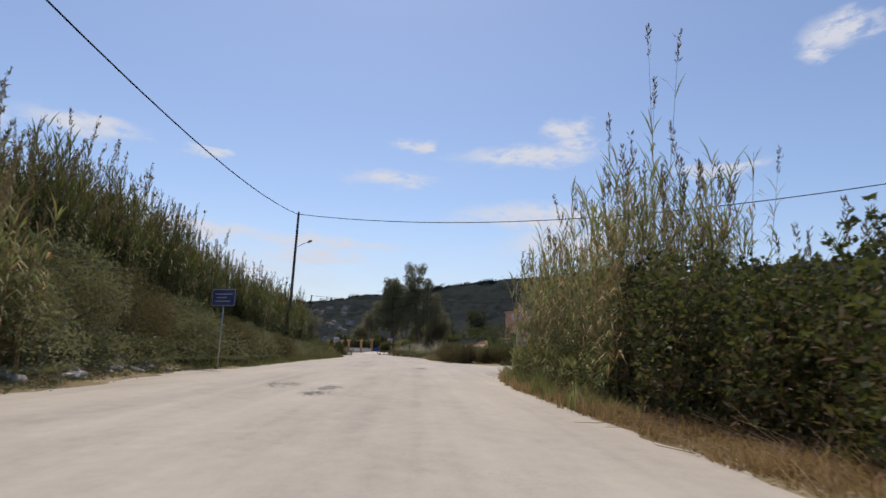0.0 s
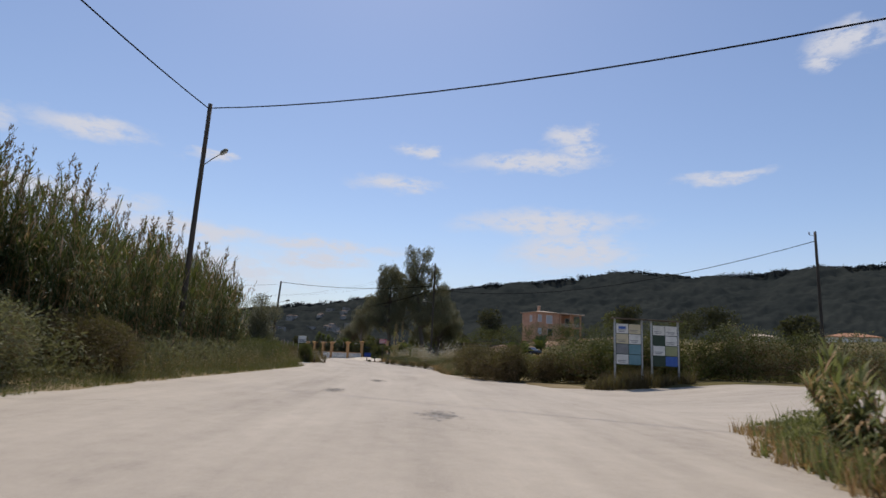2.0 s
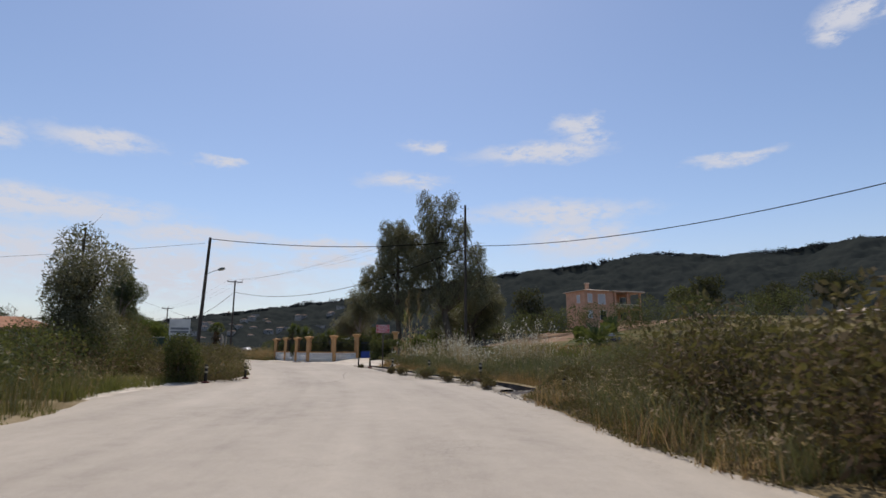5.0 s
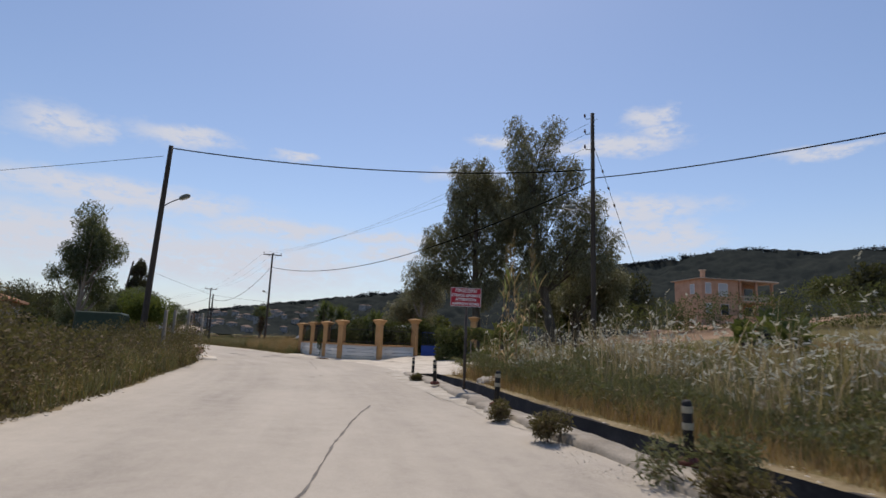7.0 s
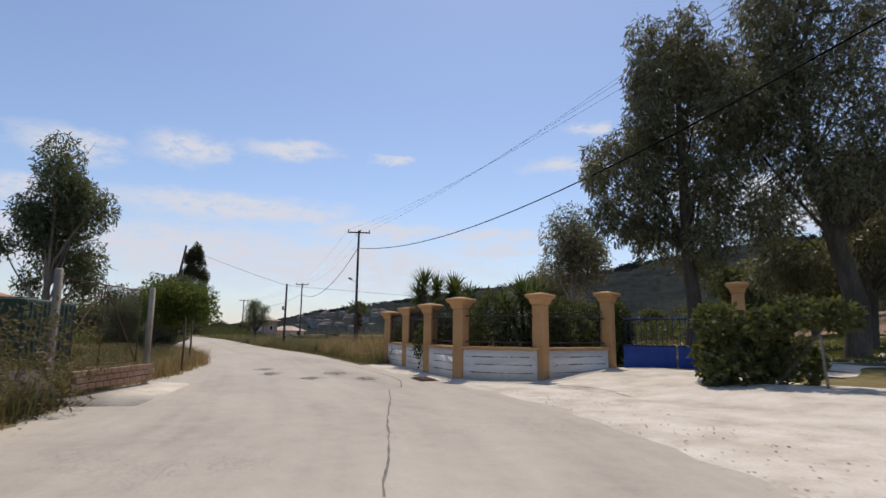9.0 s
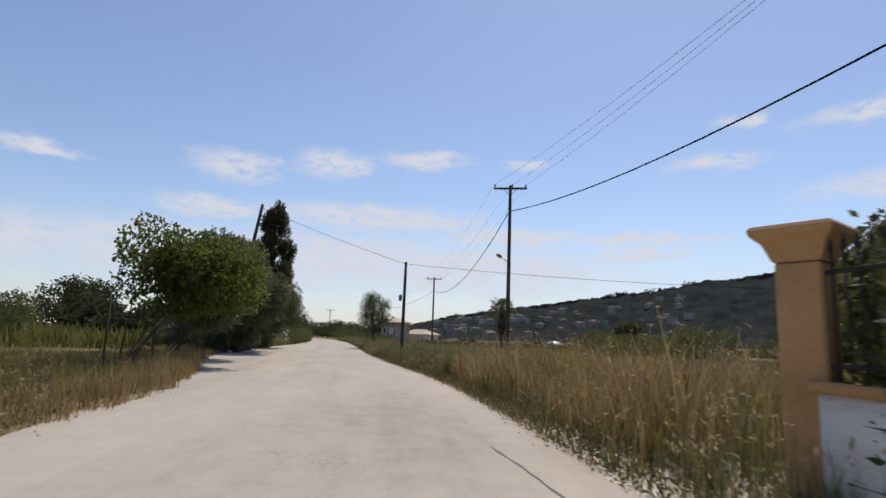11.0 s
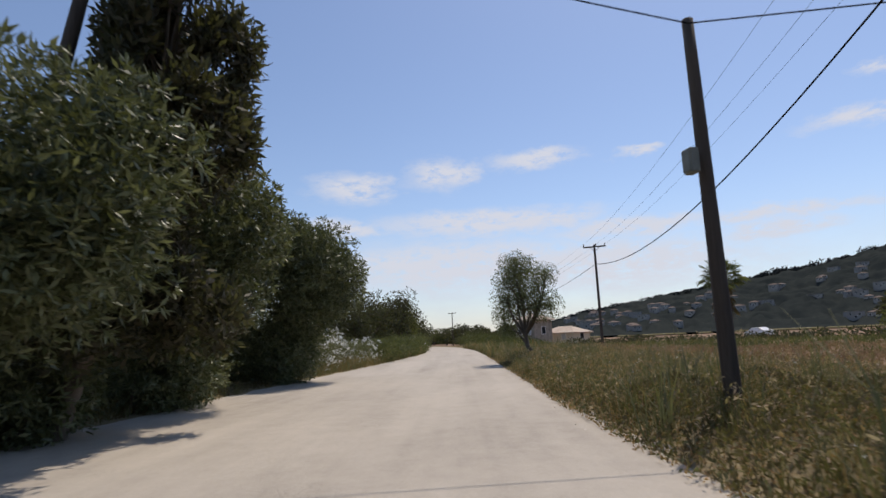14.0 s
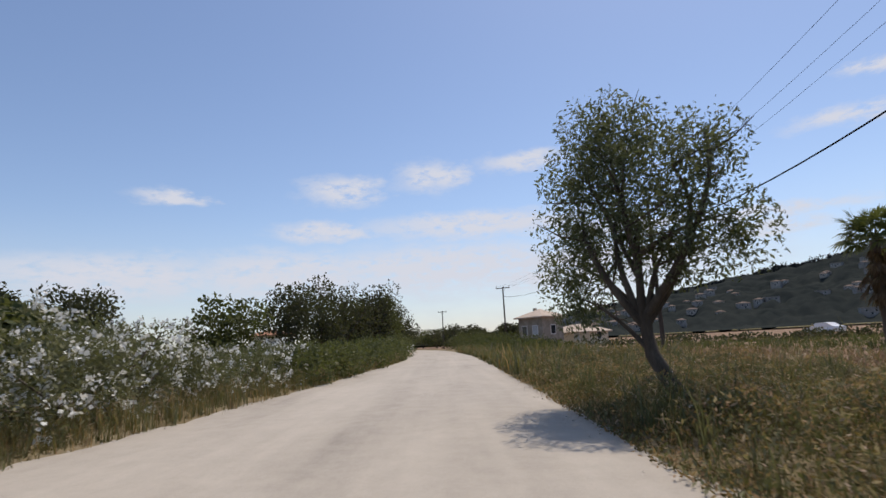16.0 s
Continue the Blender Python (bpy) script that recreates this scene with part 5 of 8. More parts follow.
def fan_palm(x, y, hub, seed, label):
    """A stout fan palm: round fans on long stalks, and dead ones hanging down the trunk."""
    q = rng(seed)
    z = ground_z(x, y)
    e = thing("palm_tree", Matrix.Translation((x, y, z)), label, "palm")
    u = np.linspace(0, 1, 16)
    p = np.stack([0.08 * np.sin(u * 2.2), 0 * u, -0.3 + (hub + 0.3) * u], -1)
    obj("trunk", [(*tube(p, 0.25 - 0.05 * u + 0.02 * np.sin(np.arange(16) * 2.4), 10), M_BARK)], parent=e)

    def fan(root, d, stalk, radius, half, k, fold):
        w = np.cross(d, [0.0, 0.0, 1.0]) + q.normal(0, 0.12, 3)
        w /= np.linalg.norm(w)
        n = np.cross(w, d)
        c = root + d * stalk
        rib = tube(np.array([root, root + d * stalk * 0.55 + [0, 0, 0.05 * stalk], c]), [0.03, 0.02, 0.012], 4, cap=False)
        out = [rib]
        for b in np.linspace(-half, half, k):
            way = d * math.cos(b) + w * math.sin(b) + n * q.normal(0, 0.07)
            L = radius * q.uniform(0.82, 1.08) * (1 - 0.18 * abs(b) / half)
            wid = (w * math.cos(b) - d * math.sin(b)) * radius * half / k * 0.55
            m = c + way * L * 0.55
            tip = c + way * L + np.array([0, 0, -fold * L * q.uniform(0.5, 1.3)])
            out.append((np.array([c, m + wid + n * 0.02, tip, m - wid - n * 0.02]), np.array([[0, 1, 2, 3]])))
        return out

    green, dry = [], []
    for i in range(46):
        a, el = i * 2.4 + q.normal(0, 0.25), math.asin(np.clip(-0.35 + 1.33 * (i + 0.5) / 46, -1, 0.99))
        d = np.array([math.cos(a) * math.cos(el), math.sin(a) * math.cos(el), math.sin(el)])
        green += fan(np.array([0.08, 0, hub + 0.15 * q.random()]), d, q.uniform(0.85, 1.3), q.uniform(0.75, 0.95), 1.75, 24, 0.18 if el > 0.3 else 0.4)
    for i in range(90):
        a, el = q.uniform(0, 2 * np.pi), q.uniform(-1.45, -0.75)
        d = np.array([math.cos(a) * math.cos(el), math.sin(a) * math.cos(el), math.sin(el)])
        dry += fan(np.array([0.08, 0, hub - 2.3 * q.random() ** 1.2]), d, q.uniform(0.4, 0.9), q.uniform(0.5, 0.8), 0.8, 11, 0.3)
    obj("crown", [(*join(green), L_PALM)], parent=e)
    obj("dead_fronds", [(*join(dry), L_DEAD)], parent=e, label="hanging dry brown fronds")
    return e


fan_palm(-89.0, 143.3, 5.3, 301, "stout fan palm with a shaggy skirt of dead fronds")


def yucca(x, y, head, seed, L):
    q = rng(seed)
    z = ground_z(x, y)
    e = thing("yucca", Matrix.Translation((x, y, z)), "spiky yucca with sword leaves behind the garden railing", "yucca", "garden yuccas")
    top = np.array([q.normal(0, 0.06), q.normal(0, 0.06), head - z])
    obj("trunk", [(*tube(np.array([[0, 0, -0.2], top * 0.5 + [0.03, 0, 0], top]), [0.09, 0.07, 0.06], 7), M_BARK)], parent=e)
    ch = []
    for i in range(150):
        a, el = q.uniform(0, 2 * np.pi), q.uniform(-0.75, 1.45)
        d = np.array([math.cos(a) * math.cos(el), math.sin(a) * math.cos(el), math.sin(el)])
        w = np.array([-math.sin(a), math.cos(a), 0]) * 0.028
        ln = L * q.uniform(0.75, 1.1)
        c = top + [0, 0, q.uniform(-0.3, 0.05)]
        tip, m = c + d * ln + [0, 0, -0.1 * ln], c + d * ln * 0.5
        ch.append((np.array([c - w * 0.6, c + w * 0.6, m + w, tip, m - w]), np.array([[0, 1, 2, 4], [4, 2, 3, 3]])))
    v = [(p, f[:1]) for p, f in ch]
    tri = [(p[[4, 2, 3]], np.array([[0, 1, 2]])) for p, f in ch]
    obj("crown", [(*join(v), L_PALM), (*join(tri), L_PALM)], parent=e)


for i, (x, y, h, L) in enumerate([(-22.8, 110.95, 3.2, 0.72), (-22.2, 111.1, 3.0, 0.7), (-20.8, 110.9, 2.85, 0.7), (-19.7, 110.65, 2.55, 0.55), (-17.1, 110.75, 2.6, 0.6), (-16.5, 110.6, 2.4, 0.6), (-16.9, 110.2, 1.7, 0.6), (-16.6, 111.3, 1.5, 0.6), (-23.4, 111.1, 2.85, 0.65), (-21.3, 111.4, 2.9, 0.65), (-18.2, 110.9, 2.3, 0.6)]):
    yucca(x, y, h, 310 + i, L * 1.3)
for i, (x, y, h, cr) in enumerate([(1.5, 131.0, 0.7, 3.0), (-4.0, 150.0, 0.8, 3.4), (-20.0, 128.0, 1.0, 2.4), (-3.0, 137.0, 0.6, 2.6)]):
    date_palm(x, y, h, 330 + i, "low arching date palm before the house", cr)

# mid-distance trees
MID = [(-20, 140, 7, 3.5), (-28, 172, 10, 5), (-36, 168, 9, 5), (-6, 205, 9, 5), (0, 190, 8, 5), (38, 150, 6, 4), (-30, 150, 7, 4),
       (20, 190, 8, 6), (8, 215, 9, 6), (-60, 185, 6, 4), (-80, 190, 6, 5), (-100, 175, 5, 4), (-40, 140, 4.5, 3), (-50, 150, 5, 3.5)]
for i, (x, y, h, w) in enumerate(MID):
    q = rng(400 + i)
    z = ground_z(x, y)
    lobes = [(q.normal(0, w * 0.3), q.normal(0, w * 0.3), h * q.uniform(0.35, 0.8), w * 0.4 * q.uniform(0.7, 1.1), w * 0.4 * q.uniform(0.7, 1.1), h * 0.2) for _ in range(9)]
    tree("field_tree", (x, y, z), [(0, 0, 0, 0.18), (0.05, 0, h * 0.35, 0.14), (0, 0, h * 0.7, 0.06)], lobes, 2600, 0.5, L_FAR if i % 3 else L_SHRUB, 420 + i, "dark broad-crowned tree among the fields", None, 0.6, 0.1, 0.2, 0.6, "field trees", 0.3)
LEFTWOOD = [(-172, 127, 11.5, 6), (-179, 129, 9.8, 6), (-187, 130, 8, 5), (-197, 130, 7, 6), (-210, 129, 7, 6), (-165, 125.5, 12.3, 6), (-205, 118, 9, 7), (-225, 122, 8, 7), (-250, 124, 8, 8), (-275, 122, 9, 8), (-190, 148, 5, 6), (-215, 150, 6, 7), (-240, 150, 6, 7), (-265, 150, 7, 8), (-300, 140, 8, 9), (-165, 149, 4, 5), (-128, 106, 7, 6), (-138, 112, 9, 6), (-147, 116, 11, 7), (-157, 119.5, 12, 7), (-168, 123, 11, 6), (-180, 126, 9, 6), (-120, 88, 8, 5), (-112, 92, 6, 4), (-105, 80, 8, 4), (-135, 90, 9, 6), (-200, 124, 8, 6), (-85, 84, 5.5, 4), (-70, 80, 5, 4), (-60, 84, 4.5, 4), (-95, 96, 4, 4),
            (-50, 75, 5.5, 4), (-62, 68, 6, 4), (-36, 72, 5, 4), (-78, 72, 6, 5), (-45, 88, 3.2, 3), (-24, 62, 5, 4), (-12, 66, 5, 4), (-5, 72, 4, 3.5), (-78, 102, 3.4, 4), (-88, 106, 3.4, 4)]
for i, (x, y, h, w) in enumerate(LEFTWOOD):
    q = rng(450 + i)
    z = ground_z(x, y)
    lobes = [(q.normal(0, w * 0.3), q.normal(0, w * 0.3), h * q.uniform(0.25, 0.85), w * 0.42 * q.uniform(0.7, 1.1), w * 0.42 * q.uniform(0.7, 1.1), h * 0.22) for _ in range(10)]
    tree("field_tree", (x, y, z), [(0, 0, 0, 0.18), (0.05, 0, h * 0.35, 0.14), (0, 0, h * 0.7, 0.06)], lobes, 3000, 0.45, L_SHRUB if i % 4 == 0 else L_FAR, 480 + i, "dark green pine and oak at the edge of a wood", None, 0.6, 0.1, 0.15, 0.6, "wood on the rise", 0.3)

# slender dark trees by the left hand driveway
for i, (s0, off, h, w) in enumerate([(None, (0.4, 82.2), 6.4, 1.7), (81.0, 15.0, 4.4, 1.6), (86.0, 20.0, 7.5, 2.0), (90.0, 24.0, 6.0, 2.2)]):
    c = at_ground(s0, off) if s0 else np.array([*off, ground_z(*off)])
    q = rng(520 + i)
    lobes = [(q.normal(0, w * 0.35), q.normal(0, w * 0.35), h * q.uniform(0.2, 0.9), w * 0.5, w * 0.5, h * 0.14) for _ in range(12)]
    tree("plot_tree", c, [(0, 0, 0, 0.1), (0.03, 0, h * 0.5, 0.07), (0, 0, h * 0.9, 0.03)], lobes, 20000 if i == 0 else 9000, 0.13, L_EUC, 530 + i, "slender dark tree beside a driveway", None, 0.35, 0.3, 0.1, 0.7, "", 0.3)


# ---- poles, lamps and wires ----
def pole(x, y, top, seed, label, lamp=None, arm=None, lean=(0, 0), r0=0.15, group="utility poles", pins=()):
    """A wooden pole. lamp: (height, way in degrees, reach); arm: (height, way in degrees, half length); pins: heights of side insulators."""
    z = ground_z(x, y)
    e = thing("utility_pole", Matrix.Translation((x, y, z)), label, "utility pole", group)
    h = top - z
    u = np.linspace(-0.05, 1, 10)
    p = np.stack([lean[0] * u, lean[1] * u, h * u], -1)
    obj("post", [(*tube(p, np.linspace(r0, r0 * 0.68, 10), 10), M_POLE)], parent=e)
    at = lambda t: np.array([lean[0] * t / h, lean[1] * t / h, t])
    if arm:
        t, way, half = arm
        d = np.array([math.cos(radians(way)), math.sin(radians(way)), 0])
        c = at(t - z)
        bm = boxbm((half * 2, 0.11, 0.13), tuple(c), 0.012, radians(way))
        part("crossarm", bm, M_POLE, e)
        for k in (-0.92, 0.12, 0.92):
            q = c + d * half * k + [0, 0, 0.065]
            obj("insulator", [(*tube(q + np.array([[0, 0, 0], [0, 0, 0.07], [0, 0, 0.08], [0, 0, 0.14], [0, 0, 0.15], [0, 0, 0.22]]), [0.02, 0.02, 0.065, 0.065, 0.045, 0.05], 8), M_CERAMIC)], parent=e)
        for k in (-0.45, 0.45):
            obj("brace", [(*tube(np.array([c + d * half * k, at(t - z - 0.5)]), 0.018, 4), M_STEEL)], parent=e)
    for t, way in pins:
        d = np.array([math.cos(radians(way)), math.sin(radians(way)), 0])
        c = at(t - z)
        ch = [tube(np.array([c, c + d * 0.35, c + d * 0.42 + [0, 0, 0.12]]), 0.018, 5)]
        obj("bracket", [(*join(ch), M_DARKSTEEL)], parent=e)
        q = c + d * 0.42 + [0, 0, 0.1]
        obj("insulator", [(*tube(q + np.array([[0, 0, 0], [0, 0, 0.03], [0, 0, 0.12], [0, 0, 0.13], [0, 0, 0.2]]), [0.03, 0.06, 0.06, 0.04, 0.045], 8), M_CERAMIC)], parent=e)
    if lamp:
        t, way, reach = lamp
        d = np.array([math.cos(radians(way)), math.sin(radians(way)), 0])
        c = at(t - z - 0.25)
        tip = c + d * reach + [0, 0, 0.32]
        obj("lamp_arm", [(*tube(np.array([c, c + d * reach * 0.5 + [0, 0, 0.2], tip]), 0.025, 6), M_STEEL)], parent=e)
        s = np.array([[0, 0], [0.08, 0.05], [0.25, 0.10], [0.5, 0.11], [0.68, 0.07], [0.75, 0.01]])
        g = tip - d * 0.1 + np.outer(s[:, 0], d * 0.9 + [0, 0, 0.12])
        head = obj("lamp_head", [(*tube(g, s[:, 1] + 0.01, 10), M_LAMP)], parent=e)
        v, f = tube(g[1:5] + [0, 0, -0.045], [0.05, 0.08, 0.085, 0.05], 10)
        obj("bowl", [(v, f, M_GLASSY)], parent=head, label="pale glass bowl")
    return e


P1, P2, PC, T1, SP, T2 = (17.4, 64.7), (-16.2, 96.8), (-4.05, 114.7), (-55.9, 125.5), (-55.3, 117.9), (-99.5, 137.8)
LP, PR, P0, PS = (-56.95, 108.1), (42.3, 104.6), (61.5, 11.0), (81.1, 70.2)
pole(*P1, 13.5, 1, "tall tarred wooden pole carrying a street lamp on the bank", lamp=(10.35, -5, 1.85), lean=(0.15, 0))
pole(*P2, 9.6, 2, "leaning wooden pole with a street lamp above bushes", lamp=(7.0, 18, 1.15), lean=(0.55, 0.1))
pole(*PC, 14.2, 3, "tall wooden pole with side insulators and street lamp", lamp=(8.6, 225, 1.0), pins=((13.9, 200), (13.0, 200), (12.1, 200)), lean=(-0.1, 0.1))
pole(*T1, 11.8, 4, "wooden pole with crossarm, insulators and a small lamp", lamp=(6.6, -60, 1.0), arm=(11.6, 60, 1.15), lean=(0.1, 0.0))
pole(*SP, 5.8, 5, "short wooden pole with a meter box beside the verge", lean=(-0.15, 0.1), r0=0.12)
pole(*T2, 10.0, 6, "distant wooden pole with crossarm", arm=(9.8, 60, 1.1))
pole(*LP, 8.73, 7, "wooden pole standing among roadside shrubs", lean=(-0.22, 1.3), r0=0.13)
pole(*PR, 12.8, 8, "wooden pole beside the side road", pins=((12.5, 180),))
pole(*P0, 12.5, 9, "wooden pole on the bank")
pole(*PS, 14.2, 10, "wooden pole behind the cane")
pole(-150.0, 143.5, 9.5, 11, "far wooden pole with crossarm", arm=(9.3, 60, 1.1))
pole(-200.0, 144.0, 9.0, 12, "far wooden pole with crossarm", arm=(8.8, 60, 1.1))
bx = thing("meter_box", Matrix.Translation((SP[0] - 0.02, SP[1] - 0.2, 3.55)), "grey steel meter box strapped to a pole", "box")
part("case", boxbm((0.2, 0.14, 0.36), (0, 0, 0), 0.015), M_LAMP, bx)
part("lid", boxbm((0.17, 0.02, 0.31), (0, -0.078, 0), 0.005), M_LAMP, bx)


def wire(a, b, sag, label, r0=0.022, n=24):
    a, b = np.asarray(a, float), np.asarray(b, float)
    u = np.linspace(0, 1, n)[:, None]
    p = a * (1 - u) + b * u - np.array([0, 0, 1.0]) * (4 * sag * u * (1 - u))
    obj("cable", [(*tube(p, r0, 5), M_WIRE)], label=label, category="cable", group="overhead lines")


st = thing("stay_wire", Matrix.Translation((*PC, 0.0)), "thin steel stay with brown insulator beads beside a pole", "stay wire")
a, b = np.array([0.05, 0.0, 12.2]), np.array([3.2, 2.0, 0.3])
obj("wire", [(*tube(np.array([a, b]), 0.012, 5), M_WIRE)], parent=st)
for u in (0.12, 0.2, 0.28, 0.36):
    c = a + (b - a) * u
    d = (b - a) / np.linalg.norm(b - a)
    obj("bead", [(*tube(c + np.outer([-0.09, -0.05, 0.05, 0.09], d), [0.02, 0.055, 0.055, 0.02], 8), M_CERAMIC)], parent=st)
W = "black overhead cable slung between poles"
wire((*P1, 13.3), (*PS, 13.9), 3.0, W, 0.03)
wire((*P1, 13.3), (*P0, 12.2), 2.5, W, 0.03)
wire((-15.66, 96.9, 9.5), (*PC, 10.9), 0.6, W, 0.03)
wire((*PC, 10.4), (*PR, 12.0), 2.1, W, 0.03)
wire((*PC, 10.3), (*T1, 10.0), 2.2, W, 0.03)
wire((*T1, 10.0), (*T2, 8.1), 2.1, W, 0.03)
wire((*T2, 8.1), (-150, 143.5, 8.0), 1.3, W)
wire((*SP, 5.65), (-57.14, 109.28, 8.53), 0.1, W, 0.012)
wire((*SP, 5.65), (-40, 150, 5.0), 0.5, W, 0.012)
wire((*P2, 9.2), (-70, 60, 8), 1.0, W, 0.012)
for k in (-1.0, 0.15, 1.0):
    d = np.array([math.cos(radians(60)), math.sin(radians(60)), 0]) * 1.1 * k
    wire(np.array([*T1, 11.85]) + d, np.array([*T2, 10.05]) + d, 0.9, "thin bare overhead conductor", 0.0065)
    wire(np.array([*T1, 11.85]) + d, np.array([*PC, 13.0 + k * 0.9]) + d * 0.3, 1.0, "thin bare overhead conductor", 0.0065)
    wire(np.array([*T2, 10.05]) + d, np.array([-150, 143.5, 9.5]) + d, 0.9, "thin bare overhead conductor", 0.0065)


# ---- built things ----
M_PLASTER = surface("tan_plaster", [(0.36, 0.20, 0.085), (0.47, 0.27, 0.12), (0.55, 0.33, 0.165)], 1.6, 24.0, 0.9, 0.25)
M_WHITEWALL = surface("stained_whitewash", [(0.50, 0.455, 0.39), (0.73, 0.68, 0.60), (0.82, 0.785, 0.715)], 1.1, 18.0, 0.92, 0.3, stretch=(0.4, 0.4, 2.5))
M_BLUE = surface("blue_sheet_steel", [(0.012, 0.04, 0.20), (0.018, 0.055, 0.27), (0.03, 0.075, 0.32)], 2.0, 30.0, 0.5, 0.1)
M_NAVY = surface("navy_painted_iron", [(0.008, 0.014, 0.05), (0.012, 0.022, 0.075), (0.02, 0.032, 0.10)], 4.0, 40.0, 0.6, 0.1)
M_PINK = surface("salmon_render", [(0.42, 0.24, 0.155), (0.52, 0.31, 0.205), (0.58, 0.365, 0.25)], 0.8, 12.0, 0.9, 0.15)
M_CREAM = surface("cream_render", [(0.52, 0.46, 0.35), (0.62, 0.56, 0.44), (0.68, 0.62, 0.51)], 0.8, 12.0, 0.9, 0.15)
M_WHITE = surface("white_paint", [(0.62, 0.62, 0.60), (0.74, 0.74, 0.72), (0.80, 0.80, 0.78)], 1.5, 20.0, 0.7, 0.1)
M_TILE = surface("roof_tile", [(0.24, 0.115, 0.065), (0.36, 0.185, 0.105), (0.44, 0.25, 0.155)], 1.0, 9.0, 0.9, 0.4)
M_PALETILE = surface("pale_roof_tile", [(0.40, 0.31, 0.23), (0.52, 0.42, 0.33), (0.60, 0.50, 0.41)], 1.0, 9.0, 0.9, 0.4)
M_PANE = surface("dark_window_glass", [(0.02, 0.025, 0.03), (0.035, 0.04, 0.045)], 2.0, 10.0, 0.12, 0, spec=0.6)
# village walls and roofs: dimming by distance haze is put into both colours
M_VILLAGE = surface("hazed_render", [(0.20, 0.19, 0.175), (0.28, 0.265, 0.245), (0.36, 0.345, 0.32)], 0.15, 4.0, 0.95, 0.1)
M_DIMTILE = surface("dim_roof_tile", [(0.12, 0.085, 0.065), (0.17, 0.125, 0.10), (0.23, 0.175, 0.14)], 0.5, 5.0, 0.95, 0.2)
M_SHUT = surface("pale_shutter", [(0.40, 0.43, 0.45), (0.52, 0.55, 0.56)], 3.0, 30.0, 0.7, 0.1)
M_REDSIGN = surface("red_sign_face", [(0.36, 0.018, 0.03), (0.45, 0.028, 0.042), (0.52, 0.045, 0.055)], 2.5, 25.0, 0.5, 0.05)
M_BLUESIGN = surface("blue_sign_face", [(0.05, 0.06, 0.14), (0.065, 0.08, 0.19), (0.085, 0.10, 0.23)], 2.5, 25.0, 0.5, 0.05)
M_RUBBER = surface("scuffed_black_rubber", [(0.014, 0.014, 0.015), (0.026, 0.025, 0.025), (0.05, 0.047, 0.045)], 5.0, 40.0, 0.75, 0.15)
M_BAND = surface("faded_reflective_band", [(0.26, 0.23, 0.15), (0.38, 0.34, 0.24), (0.48, 0.44, 0.34)], 6.0, 50.0, 0.6, 0.1)
M_REDBASE = surface("dull_red_rubber", [(0.10, 0.03, 0.02), (0.15, 0.05, 0.035)], 5.0, 40.0, 0.8, 0.1)
M_BRICK = surface("raw_brick", [(0.15, 0.085, 0.055), (0.235, 0.14, 0.09), (0.33, 0.225, 0.16)], 2.0, 25.0, 0.92, 0.3)
M_TAR = surface("crack_filler", [(0.10, 0.09, 0.078), (0.155, 0.14, 0.122), (0.22, 0.20, 0.175)], 3.0, 30.0, 0.85, 0.3, world_co=True)
M_PATCH = surface("rough_patch", [(0.16, 0.15, 0.13), (0.29, 0.27, 0.24), (0.39, 0.365, 0.33)], 3.0, 30.0, 0.95, 0.6, world_co=True)
M_DARKGREEN = surface("dark_green_board", [(0.025, 0.045, 0.03), (0.04, 0.065, 0.045)], 2.0, 20.0, 0.6, 0.05)
M_LINEN = surface("poster_paper", [(0.50, 0.50, 0.47), (0.64, 0.64, 0.61), (0.72, 0.72, 0.69)], 4.0, 30.0, 0.8, 0)
M_POSTGREY = surface("poster_grey", [(0.16, 0.17, 0.18), (0.24, 0.25, 0.26)], 4.0, 30.0, 0.8, 0)
M_POSTTEAL = surface("poster_teal", [(0.12, 0.24, 0.28), (0.18, 0.32, 0.36)], 4.0, 30.0, 0.8, 0)
M_POSTBLUE = surface("poster_blue", [(0.05, 0.11, 0.36), (0.08, 0.16, 0.45)], 4.0, 30.0, 0.8, 0)
M_POSTOLIVE = surface("poster_olive", [(0.25, 0.27, 0.14), (0.33, 0.35, 0.2)], 4.0, 30.0, 0.8, 0)
M_CREAMPAPER = surface("poster_cream", [(0.48, 0.42, 0.28), (0.60, 0.54, 0.38)], 4.0, 30.0, 0.8, 0)
M_RUST = surface("rusty_iron", [(0.05, 0.032, 0.022), (0.10, 0.062, 0.042), (0.17, 0.11, 0.075)], 6.0, 50.0, 0.9, 0.3)
M_STONE = surface("rubble_stone", [(0.22, 0.20, 0.17), (0.36, 0.335, 0.30), (0.50, 0.475, 0.44)], 2.0, 25.0, 0.95, 0.5)
M_CARWHITE = surface("white_car_paint", [(0.70, 0.70, 0.70), (0.78, 0.78, 0.78)], 1.0, 20.0, 0.3, 0, spec=0.5)
M_CARDARK = surface("dark_car_paint", [(0.02, 0.02, 0.024), (0.03, 0.03, 0.035)], 1.0, 20.0, 0.25, 0, spec=0.6)


def frame_at(x, y, z, way):
    """A pose whose x axis points along the plan direction way (dx, dy)."""
    return Matrix.Translation((x, y, z)) @ Matrix.Rotation(math.atan2(way[1], way[0]), 4, "Z")


